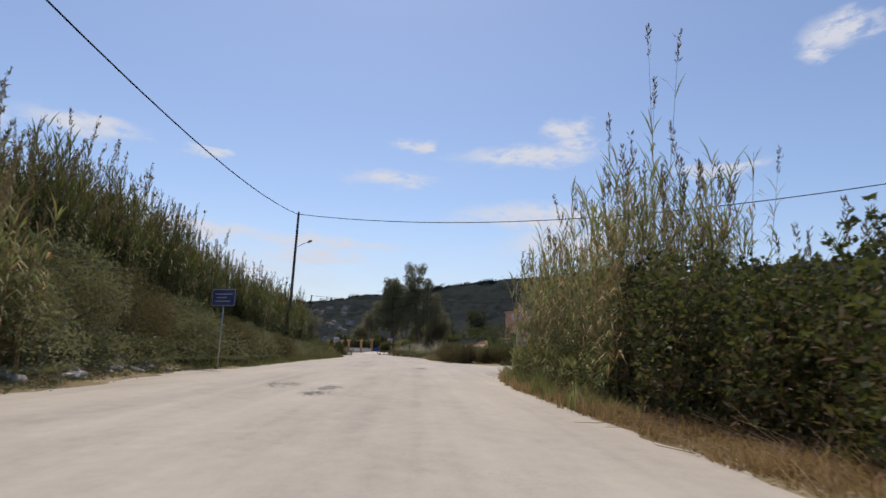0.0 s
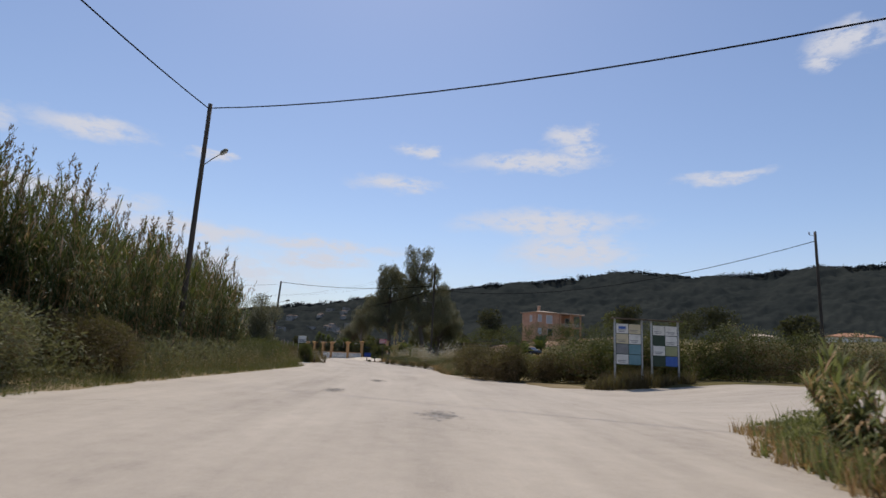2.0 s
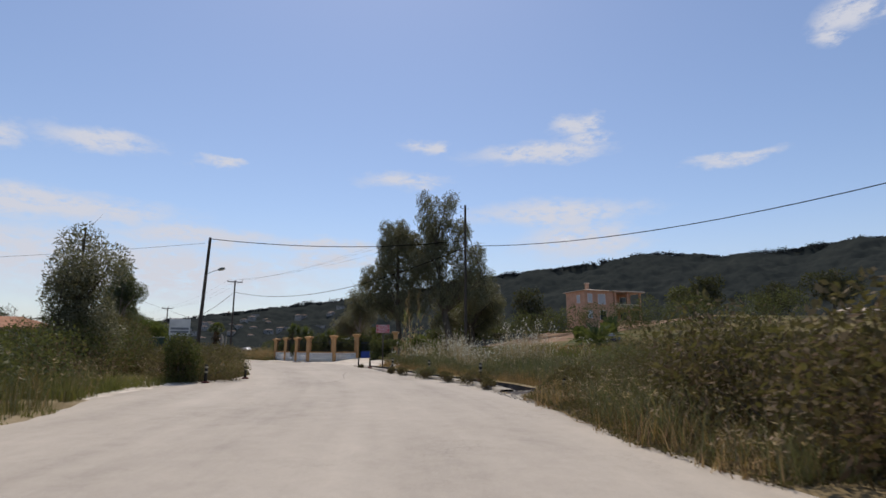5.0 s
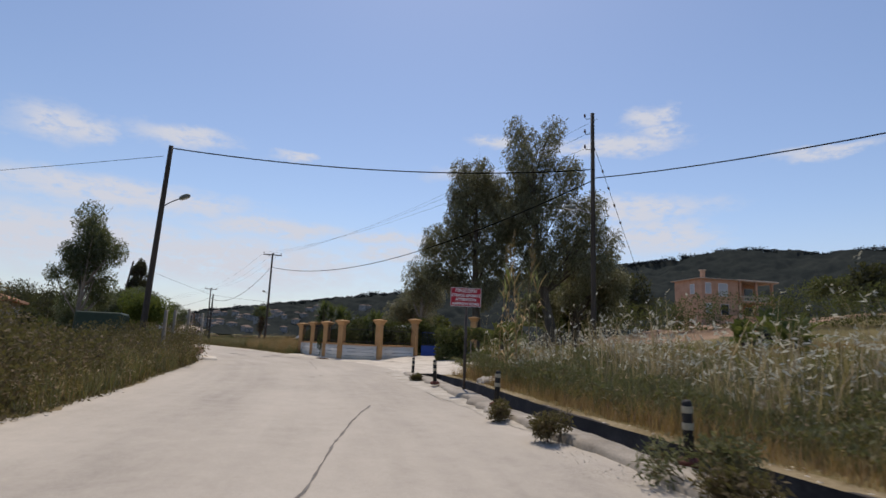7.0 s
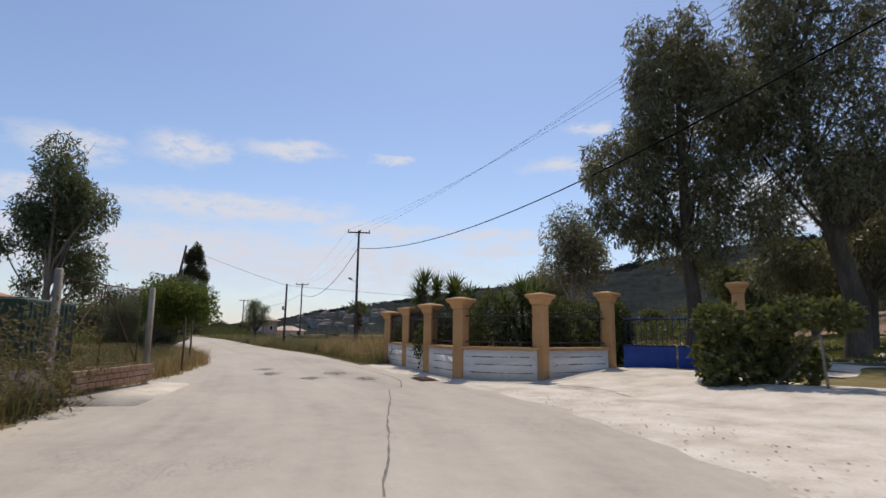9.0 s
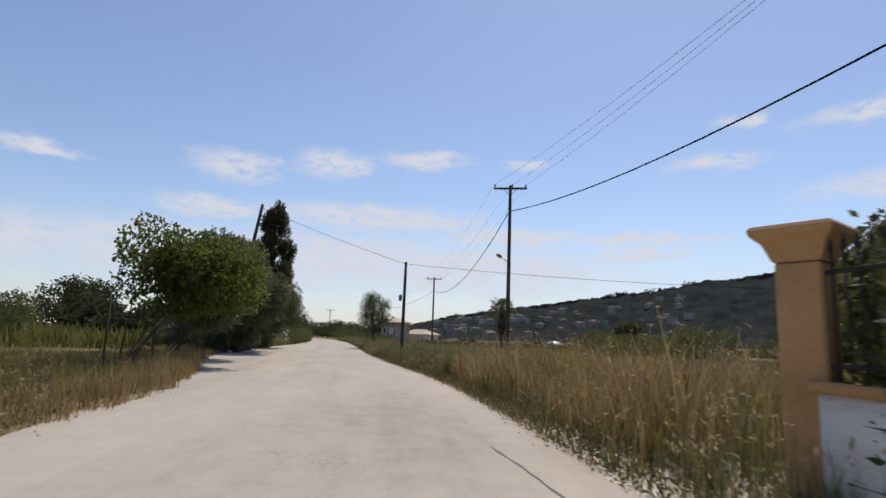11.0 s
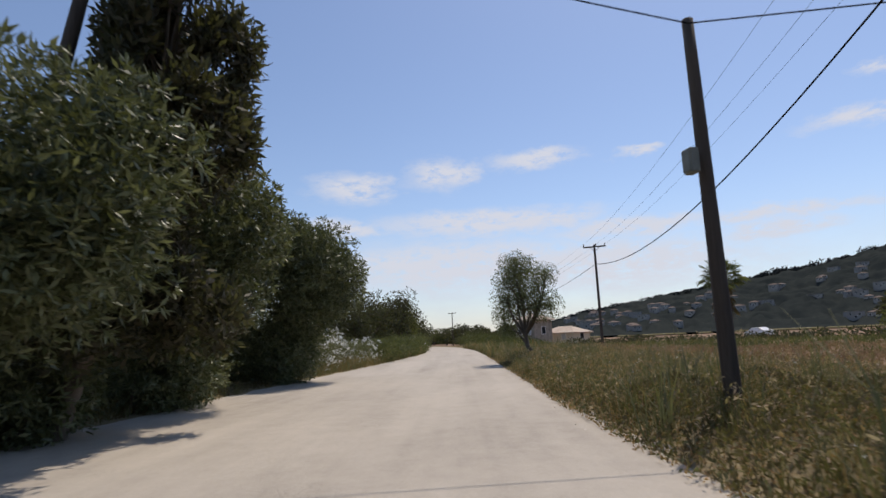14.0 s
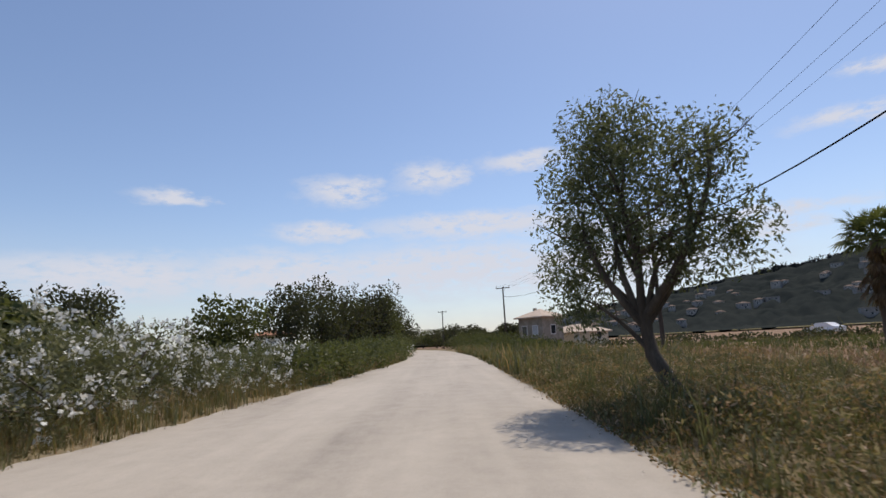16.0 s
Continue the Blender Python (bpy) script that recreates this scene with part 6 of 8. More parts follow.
# garden wall with pillars and railings
PILLARS = [(-15.55, 112.85, 2.62), (-15.6, 109.95, 2.43), (-17.4, 108.55, 2.32), (-19.9, 109.25, 2.26), (-23.0, 110.4, 2.28), (-25.6, 111.15, 2.22)]
wall = thing("garden_wall", Matrix.Identity(4), "whitewashed garden wall with tan pillars and spiked railings", "wall")
BAR = mesh_of("bar", [(*join([tube(np.array([[0, 0, 0.95], [0, 0, 1.95]]), 0.009, 4), tube(np.array([[0, 0, 1.95], [0, 0, 1.99], [0, 0, 2.10]]), [0.009, 0.022, 0.001], 4)]), M_DARKSTEEL)])


def rail_run(pts, parent):
    """Low wall, coping, rails and bars along plan points."""
    p = np.asarray(pts, float)
    d = np.r_[0, np.cumsum(np.linalg.norm(np.diff(p, axis=0), axis=1))]
    t = np.gradient(p, axis=0)
    t /= np.linalg.norm(t, axis=1)[:, None]
    nrm = np.stack([-t[:, 1], t[:, 0]], -1)

    def slab(w, z0, z1):
        q = [np.c_[p + nrm * w, np.full(len(p), z0)], np.c_[p + nrm * w, np.full(len(p), z1)], np.c_[p - nrm * w, np.full(len(p), z1)], np.c_[p - nrm * w, np.full(len(p), z0)]]
        v = np.stack(q, 1).reshape(-1, 3)
        f = [[i * 4 + j, i * 4 + (j + 1) % 4, i * 4 + 4 + (j + 1) % 4, i * 4 + 4 + j] for i in range(len(p) - 1) for j in range(4)]
        f += [[0, 1, 2, 3], [len(v) - 1, len(v) - 2, len(v) - 3, len(v) - 4]]
        return v, np.array(f)

    # low wall with thin ragged grooves that stop short of the pillars
    obj("low_wall", [(*slab(0.1, -0.2, 0.862), M_WHITEWALL)], parent=parent)
    q = rng(int(abs(p[0, 0] * 100)))
    for z in (0.24, 0.46, 0.67):
        for side in (1, -1):
            a0, a1 = d[-1] * q.uniform(0.08, 0.16), d[-1] * q.uniform(0.78, 0.92)
            u = np.arange(a0, a1, 0.05)
            c = np.stack([np.interp(u, d, p[:, 0] + nrm[:, 0] * side * 0.102), np.interp(u, d, p[:, 1] + nrm[:, 1] * side * 0.102)], -1)
            th = 0.004 + 0.011 * np.abs(q.normal(0, 0.6, len(u))) + 0.004 * np.sin(u * 5)
            zz = z + 0.004 * np.sin(u * 3 + z * 9)
            v = np.stack([np.c_[c, zz - th], np.c_[c, zz + th]], 1).reshape(-1, 3)
            obj("groove", [(v, np.array([[2 * i, 2 * i + 2, 2 * i + 3, 2 * i + 1] for i in range(len(u) - 1)]), M_TAR)], parent=parent)
    obj("coping", [(*slab(0.14, 0.863, 0.945), M_PLASTER)], parent=parent, label="tan plaster coping")
    for z in (1.05, 1.78):
        obj("rail", [(*slab(0.012, z, z + 0.035), M_DARKSTEEL)], parent=parent)
    for u in np.arange(0.3, d[-1] - 0.25, 0.125):
        b = new("bar", BAR)
        b.parent = parent
        b.location = (np.interp(u, d, p[:, 0]), np.interp(u, d, p[:, 1]), 0)


def bowed(a, b, k, n=9):
    u = np.linspace(0, 1, n)[:, None]
    a, b = np.array(a[:2]), np.array(b[:2])
    w = np.array([b[1] - a[1], -(b[0] - a[0])])
    return a * (1 - u) + b * u + w * (4 * k * u * (1 - u))


for a, b, k in ((0, 1, 0.0), (1, 2, -0.14), (2, 3, 0.0), (3, 4, 0.0), (4, 5, 0.0)):
    run = new("wall_panel")
    run.parent = wall
    rail_run(bowed(PILLARS[a], PILLARS[b], k, 9 if k else 3), run)


def pillar(x, y, h, way, parent):
    bm = boxbm((0.35, 0.35, h - 0.22), (0, 0, (h - 0.22) / 2 - 0.1), 0.02)
    a = part("pillar", bm, M_PLASTER, parent)
    a.matrix_basis = frame_at(x, y, 0, way)
    bm = bmesh.new()
    rings = [(0.175, h - 0.32), (0.19, h - 0.30), (0.24, h - 0.17), (0.31, h - 0.10), (0.32, h - 0.05), (0.30, h - 0.02), (0.05, h + 0.03)]
    prev = None
    for w, z in rings:
        v = [bm.verts.new((sx * w, sy * w, z)) for sx, sy in ((-1, -1), (1, -1), (1, 1), (-1, 1))]
        if prev:
            for i in range(4):
                bm.faces.new((prev[i], prev[(i + 1) % 4], v[(i + 1) % 4], v[i]))
        prev = v
    bm.faces.new(prev)
    c = part("cap", bm, M_PLASTER, a, "flared tan plaster cap")
    return a


for x, y, h in PILLARS:
    pillar(x, y, h, (0.97, 0.26), wall)
gate = thing("garden_gate", frame_at(-15.35, 113.15, 0.05, (2.75, 1.95)), "closed blue sheet-steel gate with bars above", "gate")
for k in (0, 1):
    x0 = 0.1 + k * 1.55
    lf = part("gate_leaf", boxbm((1.5, 0.03, 0.85), (x0 + 0.75, 0, 0.5), 0.004), M_BLUE, gate)
    for z in (0.95, 1.75):
        part("rail", boxbm((1.5, 0.04, 0.05), (x0 + 0.75, 0, z), 0.004), M_NAVY, lf)
    for u in np.arange(0.08, 1.5, 0.15):
        part("bar", boxbm((0.02, 0.02, 0.95), (x0 + u, 0, 1.35)), M_NAVY, lf)
gp = thing("gate_pillar", Matrix.Identity(4), "tan plaster gate pillar with a flared cap", "pillar")
pillar(-12.75, 115.35, 2.9, (0.9, 0.45), gp)

# concrete kerb slab beside the ditch
ss = np.arange(DITCH_FROM, DITCH_TO + 0.01, 0.125)
q = rng(311)
rag = np.convolve(q.normal(0, 0.10, len(ss) + 4), [0.15, 0.25, 0.3, 0.2, 0.1], "valid")
k0 = place(ss, right_edge(ss) - 0.04 - 0.05 * np.sin(ss * 2.1) - rag)
k1 = place(ss, right_edge(ss) - DITCH_IN + 0.004 + 0.3 * np.abs(rag))
zt = 0.10 + 0.015 * np.sin(ss * 1.3) + 0.12 * rag[::-1]
v = np.stack([np.c_[k0, -0.1 + 0 * ss], np.c_[k0 * 0.95 + k1 * 0.05, zt - 0.035 + 0.1 * rag], np.c_[k0 * 0.8 + k1 * 0.2, zt], np.c_[k1, zt], np.c_[k1, -0.8 + 0 * ss]], 1).reshape(-1, 3)
f = np.array([[i * 5 + j, i * 5 + j + 1, i * 5 + 6 + j, i * 5 + 5 + j] for i in range(len(ss) - 1) for j in range(4)] + [[0, 1, 2, 4], [len(v) - 1, len(v) - 3, len(v) - 4, len(v) - 5]])
obj("kerb", [(v, f, M_CONCRETE)], label="rough weathered concrete kerb slab along the ditch", category="kerb", kind="structure")
k2 = place(ss, right_edge(ss) - DITCH_OUT - 0.02)
k3 = place(ss, right_edge(ss) - DITCH_OUT - 0.10)
zt = 0.05 + 0.02 * np.sin(ss * 0.9) + 0.15 * rag
v = np.stack([np.c_[k2, -0.75 + 0 * ss], np.c_[k2, zt], np.c_[k3, zt], np.c_[k3, -0.2 + 0 * ss]], 1).reshape(-1, 3)
f = np.array([[i * 4 + j, i * 4 + j + 1, i * 4 + 5 + j, i * 4 + 4 + j] for i in range(len(ss) - 1) for j in range(3)])
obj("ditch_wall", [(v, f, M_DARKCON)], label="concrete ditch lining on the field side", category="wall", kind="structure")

# bollards
BOL = None
for x, y in ((17.5, 87.95), (12.8, 91.0), (8.3, 93.75), (3.8, 96.3), (-0.6, 99.2), (-4.82, 102.42), (5.0, 84.9), (3.6, 87.5)):
    z = ground_z(x, y) + (0.12 if y > 87.6 and x < 16 and x > -4 else 0.02)
    if BOL is None:
        BOL = thing("bollard", Matrix.Translation((x, y, z)), "black rubber bollard with faded pale reflective bands", "bollard", "roadside bollards")
        obj("post", [(*tube(np.array([[0, 0, 0.03], [0, 0, 0.6], [0, 0, 0.63]]), [0.055, 0.05, 0.035], 12), M_RUBBER)], parent=BOL)
        for q in (0.33, 0.50):
            obj("band", [(*tube(np.array([[0, 0, q], [0, 0, q + 0.07]]), 0.0565, 12, False), M_BAND)], parent=BOL)
        obj("foot", [(*tube(np.array([[0, 0, -0.03], [0, 0, 0.02], [0, 0, 0.05]]), [0.14, 0.13, 0.07], 12), M_REDBASE)], parent=BOL)
    else:
        copy_thing(BOL, Matrix.Translation((x, y, z)) @ Matrix.Rotation(radians(r.uniform(-4, 4)), 4, "X"))


# signs
def bars_on(parent, rows, w, y, mat, zs, h):
    """Plain bars for writing that cannot be read."""
    for (x0, x1), z in zip(rows, zs):
        part("text_bar", boxbm((x1 - x0, 0.002, h), ((x0 + x1) / 2 * w, y, z)), mat, parent)


def lettering(text, size, at, mat, parent):
    cu = bpy.data.curves.new("lettering", "FONT")
    cu.body, cu.size, cu.align_x, cu.extrude = text, size, "CENTER", 0.001
    cu.offset = 0.004
    cu.materials.append(mat)
    ob = new("lettering", cu)
    ob.parent = parent
    ob.matrix_basis = Matrix.Translation(at) @ Matrix.Rotation(radians(90), 4, "X")
    return tagged(ob, "white capital lettering")


z = ground_z(1.06, 98.48)
sg = thing("warning_sign", frame_at(1.06, 98.48, z, (0.62, 0.78)), "red warning sign with white lettering on a rusty post", "sign")
z += 0.21
part("panel", boxbm((0.8, 0.012, 0.48), (0, 0, 2.62 - z), 0.004), M_REDSIGN, sg)
for at_, sz in (((0, -0.008, 2.853 - z), (0.785, 0.003, 0.011)), ((0, -0.008, 2.387 - z), (0.785, 0.003, 0.011)), ((-0.392, -0.008, 2.62 - z), (0.011, 0.003, 0.455)), ((0.392, -0.008, 2.62 - z), (0.011, 0.003, 0.455))):
    part("border", boxbm(sz, at_), M_WHITE, sg)
for i, (w, s_) in enumerate((("ΠΡΟΣΟΧΗ", 0.112), ("ΣΤΕΝΟΣ ΔΡΟΜΟΣ", 0.086), ("ATTENTION", 0.096), ("NARROW ROAD", 0.092))):
    lettering(w, s_, (0, -0.0075, 2.744 - z - i * 0.108), M_WHITE, sg)
obj("post", [(*tube(np.array([[0.03, 0.03, -1.1], [0.03, 0.03, 2.9 - z]]), 0.036, 8), M_RUSTY)], parent=sg)
z = ground_z(35.6, 45.6)
sg = thing("blue_sign", frame_at(35.6, 45.6, z, (0.97, 0.24)), "weathered blue information sign with white writing on a post", "sign")
part("panel", boxbm((1.35, 0.02, 0.78), (0, 0, 3.22 - z), 0.006), M_BLUESIGN, sg)
for at_, sz in (((0, -0.013, 3.585 - z), (1.3, 0.003, 0.02)), ((0, -0.013, 2.855 - z), (1.3, 0.003, 0.02)), ((-0.645, -0.013, 3.22 - z), (0.02, 0.003, 0.74)), ((0.645, -0.013, 3.22 - z), (0.02, 0.003, 0.74))):
    part("border", boxbm(sz, at_), M_SHUT, sg)
bars_on(sg, ((-0.5, 0.5), (-0.4, 0.2), (-0.45, 0.4)), 1.0, -0.013, M_SHUT, (3.38 - z, 3.22 - z, 3.05 - z), 0.045)
obj("post", [(*tube(np.array([[0, 0.04, -0.3], [0, 0.04, 3.5 - z]]), 0.035, 8), M_STEEL)], parent=sg)
z = ground_z(3.5, 84.6)
sg = thing("board_sign", frame_at(3.5, 84.6, z, (0.55, 0.84)), "faded white notice board on thin posts above bushes", "sign")
part("panel", boxbm((0.72, 0.02, 0.62), (0, 0, 2.0 - z), 0.006), M_LINEN, sg)
bars_on(sg, ((-0.31, 0.31), (-0.31, 0.31)), 1.0, -0.013, M_POSTGREY, (1.95 - z, 1.83 - z), 0.08)
for q in (-0.3, 0.3):
    obj("post", [(*tube(np.array([[q, 0.03, -0.3], [q, 0.03, 2.3 - z]]), 0.02, 6), M_STEEL)], parent=sg)

# two information boards at the junction
LAY = [[M_LINEN, M_CREAMPAPER, M_CREAMPAPER, M_LINEN, M_POSTGREY, M_POSTTEAL, M_LINEN, M_POSTTEAL], [M_LINEN, M_LINEN, None, M_LINEN, M_LINEN, M_POSTOLIVE, None, M_POSTBLUE]]
for k, (x, y) in enumerate(((35.7, 75.65), (37.0, 76.85))):
    z = ground_z(x, y)
    e = thing("information_board", frame_at(x, y, z, (0.74, 0.68)), ("information board with pale and teal posters under a small roof", "information board with white and blue posters under a small roof")[k], "notice board", "boards at the junction")
    part("backing", boxbm((1.22, 0.05, 1.85), (0, 0, 2.12 - z), 0.005), M_DARKGREEN, e)
    for q in (-0.65, 0.65):
        part("post", boxbm((0.07, 0.07, 3.25 - z + 0.3), (q, 0, (3.25 - z) / 2 - 0.15), 0.006), M_STEEL, e)
    part("roof", boxbm((1.6, 0.4, 0.05), (0, -0.05, 3.27 - z), 0.008), M_BARK, e)
    for i, m in enumerate(LAY[k]):
        if m is None:
            continue
        cx, cz = -0.3 + 0.6 * (i % 2), 2.82 - z - 0.46 * (i // 2)
        po = part("poster", boxbm((0.57, 0.006, 0.43), (cx, -0.03, cz)), m, e)
        if m in (M_LINEN, M_CREAMPAPER):
            for j in range(2):
                part("text_bar", boxbm((0.4 - 0.1 * j, 0.002, 0.03), (cx - 0.03, -0.035, cz - 0.06 - 0.07 * j)), M_POSTGREY, po)
    if k == 0:
        part("picture", boxbm((0.36, 0.002, 0.12), (-0.3, -0.036, 2.86 - z)), M_POSTBLUE, e)

# plot fence on the other side of the road
for i, (x, y, h) in enumerate(((-16.1, 98.75, 2.3), (-19.0, 100.7, 2.25), (-10.6, 95.6, 2.0), (-13.3, 97.0, 2.1), (-24.2, 102.6, 1.7), (-28.5, 103.8, 1.7), (-43.9, 105.2, 1.9), (-48.0, 105.9, 1.9), (-40.0, 104.3, 1.9))):
    z = ground_z(x, y)
    e = obj("fence_post", [(*tube(np.array([[0, 0, -0.3], [0, 0, h - 0.03], [0, 0, h]]), [0.075, 0.065, 0.05] if i < 4 else [0.035, 0.03, 0.02], 4), M_CONCRETE if i < 4 else M_BARK)], label="square concrete fence post with a chipped top" if i < 4 else "rough timber fence post at the plot edge", category="post", group="plot fence posts", at=Matrix.Translation((x, y, z)))
low = thing("low_wall", Matrix.Identity(4), "low rough concrete wall along the plot", "wall")
obj("wall", [(*tube(np.array([(-9.2, 94.7, 0.2), (-12.5, 96.45, 0.2), (-15.95, 98.6, 0.22)]), 0.42, 4), M_DARKCON)], parent=low)
rp = np.array([(-16.0, 98.9), (-18.9, 100.8), (-19.4, 101.8), (-15.4, 100.0)])
obj("ramp", [(np.r_[np.c_[rp, [0.12, 0.12, 0.02, 0.02]], np.c_[rp, [-0.2] * 4]], np.array([[0, 3, 2, 1], [0, 1, 5, 4], [1, 2, 6, 5], [2, 3, 7, 6], [3, 0, 4, 7]]), M_SAND)], label="pinkish concrete entrance ramp before the plot gate", category="ramp")
bp = thing("brick_panel", frame_at(-17.5, 99.95, 0.2, (-2.9, 1.95)), "short raw brick sill under the plot gate", "wall")
for i in range(3):
    for j in range(12):
        part("brick", boxbm((0.235, 0.1, 0.10), (-1.45 + j * 0.25 + (0.12 if i % 2 else 0), 0, 0.06 + i * 0.115), 0.008), M_BRICK, bp)
pg = thing("mesh_gate", frame_at(-17.5, 99.6, 0.55, (-2.9, 1.95)), "rusty tube-framed mesh gate with crossed braces", "gate")
ch = [tube(np.array([a, b]), 0.014, 6) for a, b in (((-1.5, 0, 0.05), (1.5, 0, 0.05)), ((-1.5, 0, 1.6), (1.5, 0, 1.6)), ((-1.5, 0, 0.05), (-1.5, 0, 1.6)), ((1.5, 0, 0.05), (1.5, 0, 1.6)), ((-1.5, 0, 0.05), (0, 0, 1.6)), ((1.5, 0, 0.05), (0, 0, 1.6)), ((0, 0, 0.05), (0, 0, 1.6)))]
obj("gate_frame", [(*join(ch), M_RUST)], parent=pg)
ch = [tube(np.array([(u, 0, 0.05), (u + 0.4, 0, 1.6)]), 0.002, 3, False) for u in np.arange(-1.5, 1.1, 0.12)] + [tube(np.array([(u + 0.4, 0, 0.05), (u, 0, 1.6)]), 0.002, 3, False) for u in np.arange(-1.5, 1.1, 0.12)]
obj("mesh", [(*join(ch), M_RUST)], parent=pg)


# houses
def box_house(e, x0, x1, y0, y1, z0, z1, mat, openings=(), roof=None, over=0.35):
    """A block of a house; openings: (side, centre, sill, width, height, kind)."""
    body = part("wall", boxbm((x1 - x0, y1 - y0, z1 - z0), ((x0 + x1) / 2, (y0 + y1) / 2, (z0 + z1) / 2)), mat, e)
    for side, c, sill, w, h, kind in openings:
        fr = 0.09
        if side in "sn":
            y = y0 - 0.02 if side == "s" else y1 + 0.02
            sz, szf, cc = (w, 0.06, h), (w + 2 * fr, 0.05, h + 2 * fr), (c, y, sill + h / 2)
        else:
            xx = x0 - 0.02 if side == "w" else x1 + 0.02
            sz, szf, cc = (0.06, w, h), (0.05, w + 2 * fr, h + 2 * fr), (xx, c, sill + h / 2)
        wi = part("window" if kind != "door" else "door", boxbm(szf, cc), M_WHITE, body)
        part("pane", boxbm(sz, cc), M_PANE if kind == "glass" else (M_SHUT if kind == "shut" else M_PANE), wi)
    if roof is not None:
        kind, rise, m = roof
        bm = bmesh.new()
        cx, cy = (x0 + x1) / 2, (y0 + y1) / 2
        a, b = (x1 - x0) / 2 + over, (y1 - y0) / 2 + over
        lowv = [bm.verts.new((cx + sx * a, cy + sy * b, z1 - 0.02)) for sx, sy in ((-1, -1), (1, -1), (1, 1), (-1, 1))]
        lov2 = [bm.verts.new((q.co.x, q.co.y, z1 + 0.14)) for q in lowv]
        rl = max(a - b, 0.0) if kind == "hip" else a
        tops = [bm.verts.new((cx - rl, cy, z1 + rise)), bm.verts.new((cx + max(rl, 0.01), cy, z1 + rise))]
        bm.faces.new(lowv[::-1])
        for i in range(4):
            bm.faces.new((lowv[i], lowv[(i + 1) % 4], lov2[(i + 1) % 4], lov2[i]))
        bm.faces.new((lov2[0], lov2[1], tops[1], tops[0]))
        bm.faces.new((lov2[2], lov2[3], tops[0], tops[1]))
        bm.faces.new((lov2[1], lov2[2], tops[1]))
        bm.faces.new((lov2[3], lov2[0], tops[0]))
        part("roof", bm, m, e)
    return body


# the salmon house
hx, hy = -19.4, 189.1
hz = ground_z(hx, hy) - 0.3
e = thing("salmon_house", frame_at(hx, hy, hz, (0.62, 0.95)) @ Matrix.Scale(0.78, 4), "two-storey salmon-rendered villa with balconies and white shutters", "house")
box_house(e, -6.5, 2.6, 0, 9, -1.0, 8.7, M_PINK, [("s", -4.9, 5.6, 1.3, 2.2, "shut"), ("s", -1.2, 5.2, 2.2, 2.6, "shut"), ("s", -4.9, 1.4, 1.3, 2.0, "shut"), ("s", -0.9, 0.9, 1.8, 2.5, "dark"), ("w", 3.0, 5.6, 1.3, 2.0, "shut")], ("hip", 0.9, M_PALETILE), 0.6)
# the wing with two deep loggias
box_house(e, 2.6, 11.5, 4.2, 9, -1.0, 8.5, M_PINK, [("s", 4.8, 5.0, 2.2, 2.6, "glass"), ("s", 9.0, 5.0, 2.2, 2.6, "glass"), ("s", 4.8, 0.9, 2.4, 2.5, "shut"), ("s", 9.0, 0.9, 2.0, 2.5, "glass")])
part("balcony", boxbm((9.3, 4.6, 0.4), (7.15, 1.95, 4.2), 0.03), M_PINK, e)
part("roof_slab", boxbm((10.2, 10.2, 0.35), (7.3, 4.1, 8.75), 0.05), M_PALETILE, e, "pale slab with a tiled edge")
for q in (3.1, 7.2, 11.3):
    part("column", boxbm((0.5, 0.5, 4.2), (q, 0.0, 6.5), 0.03), M_PINK, e)
    part("column", boxbm((0.55, 0.55, 5.0), (q, 0.0, 1.5), 0.03), M_PINK, e)
for q in np.arange(3.6, 11.2, 0.42):
    part("baluster", boxbm((0.14, 0.14, 0.9), (q, -0.15, 4.85), 0.03), M_CREAM, e)
    part("baluster", boxbm((0.14, 0.14, 0.9), (q, -0.15, 0.5), 0.03), M_CREAM, e)
for q in (5.35, 1.0):
    part("balustrade", boxbm((8.6, 0.25, 0.16), (7.2, -0.15, q), 0.02), M_CREAM, e)
part("terrace", boxbm((9.6, 4.6, 1.2), (7.2, 1.9, -0.6), 0.03), M_PINK, e)
chimney = part("chimney", boxbm((0.8, 0.8, 2.4), (-2.6, 4.5, 9.9), 0.05), M_PINK, e)
part("cowl", boxbm((1.1, 1.1, 0.18), (-2.6, 4.5, 11.2), 0.03), M_PALETILE, chimney)
part("terrace_wall", boxbm((21, 0.5, 2.0), (4.5, -5.0, -0.3), 0.05), M_PINK, e)
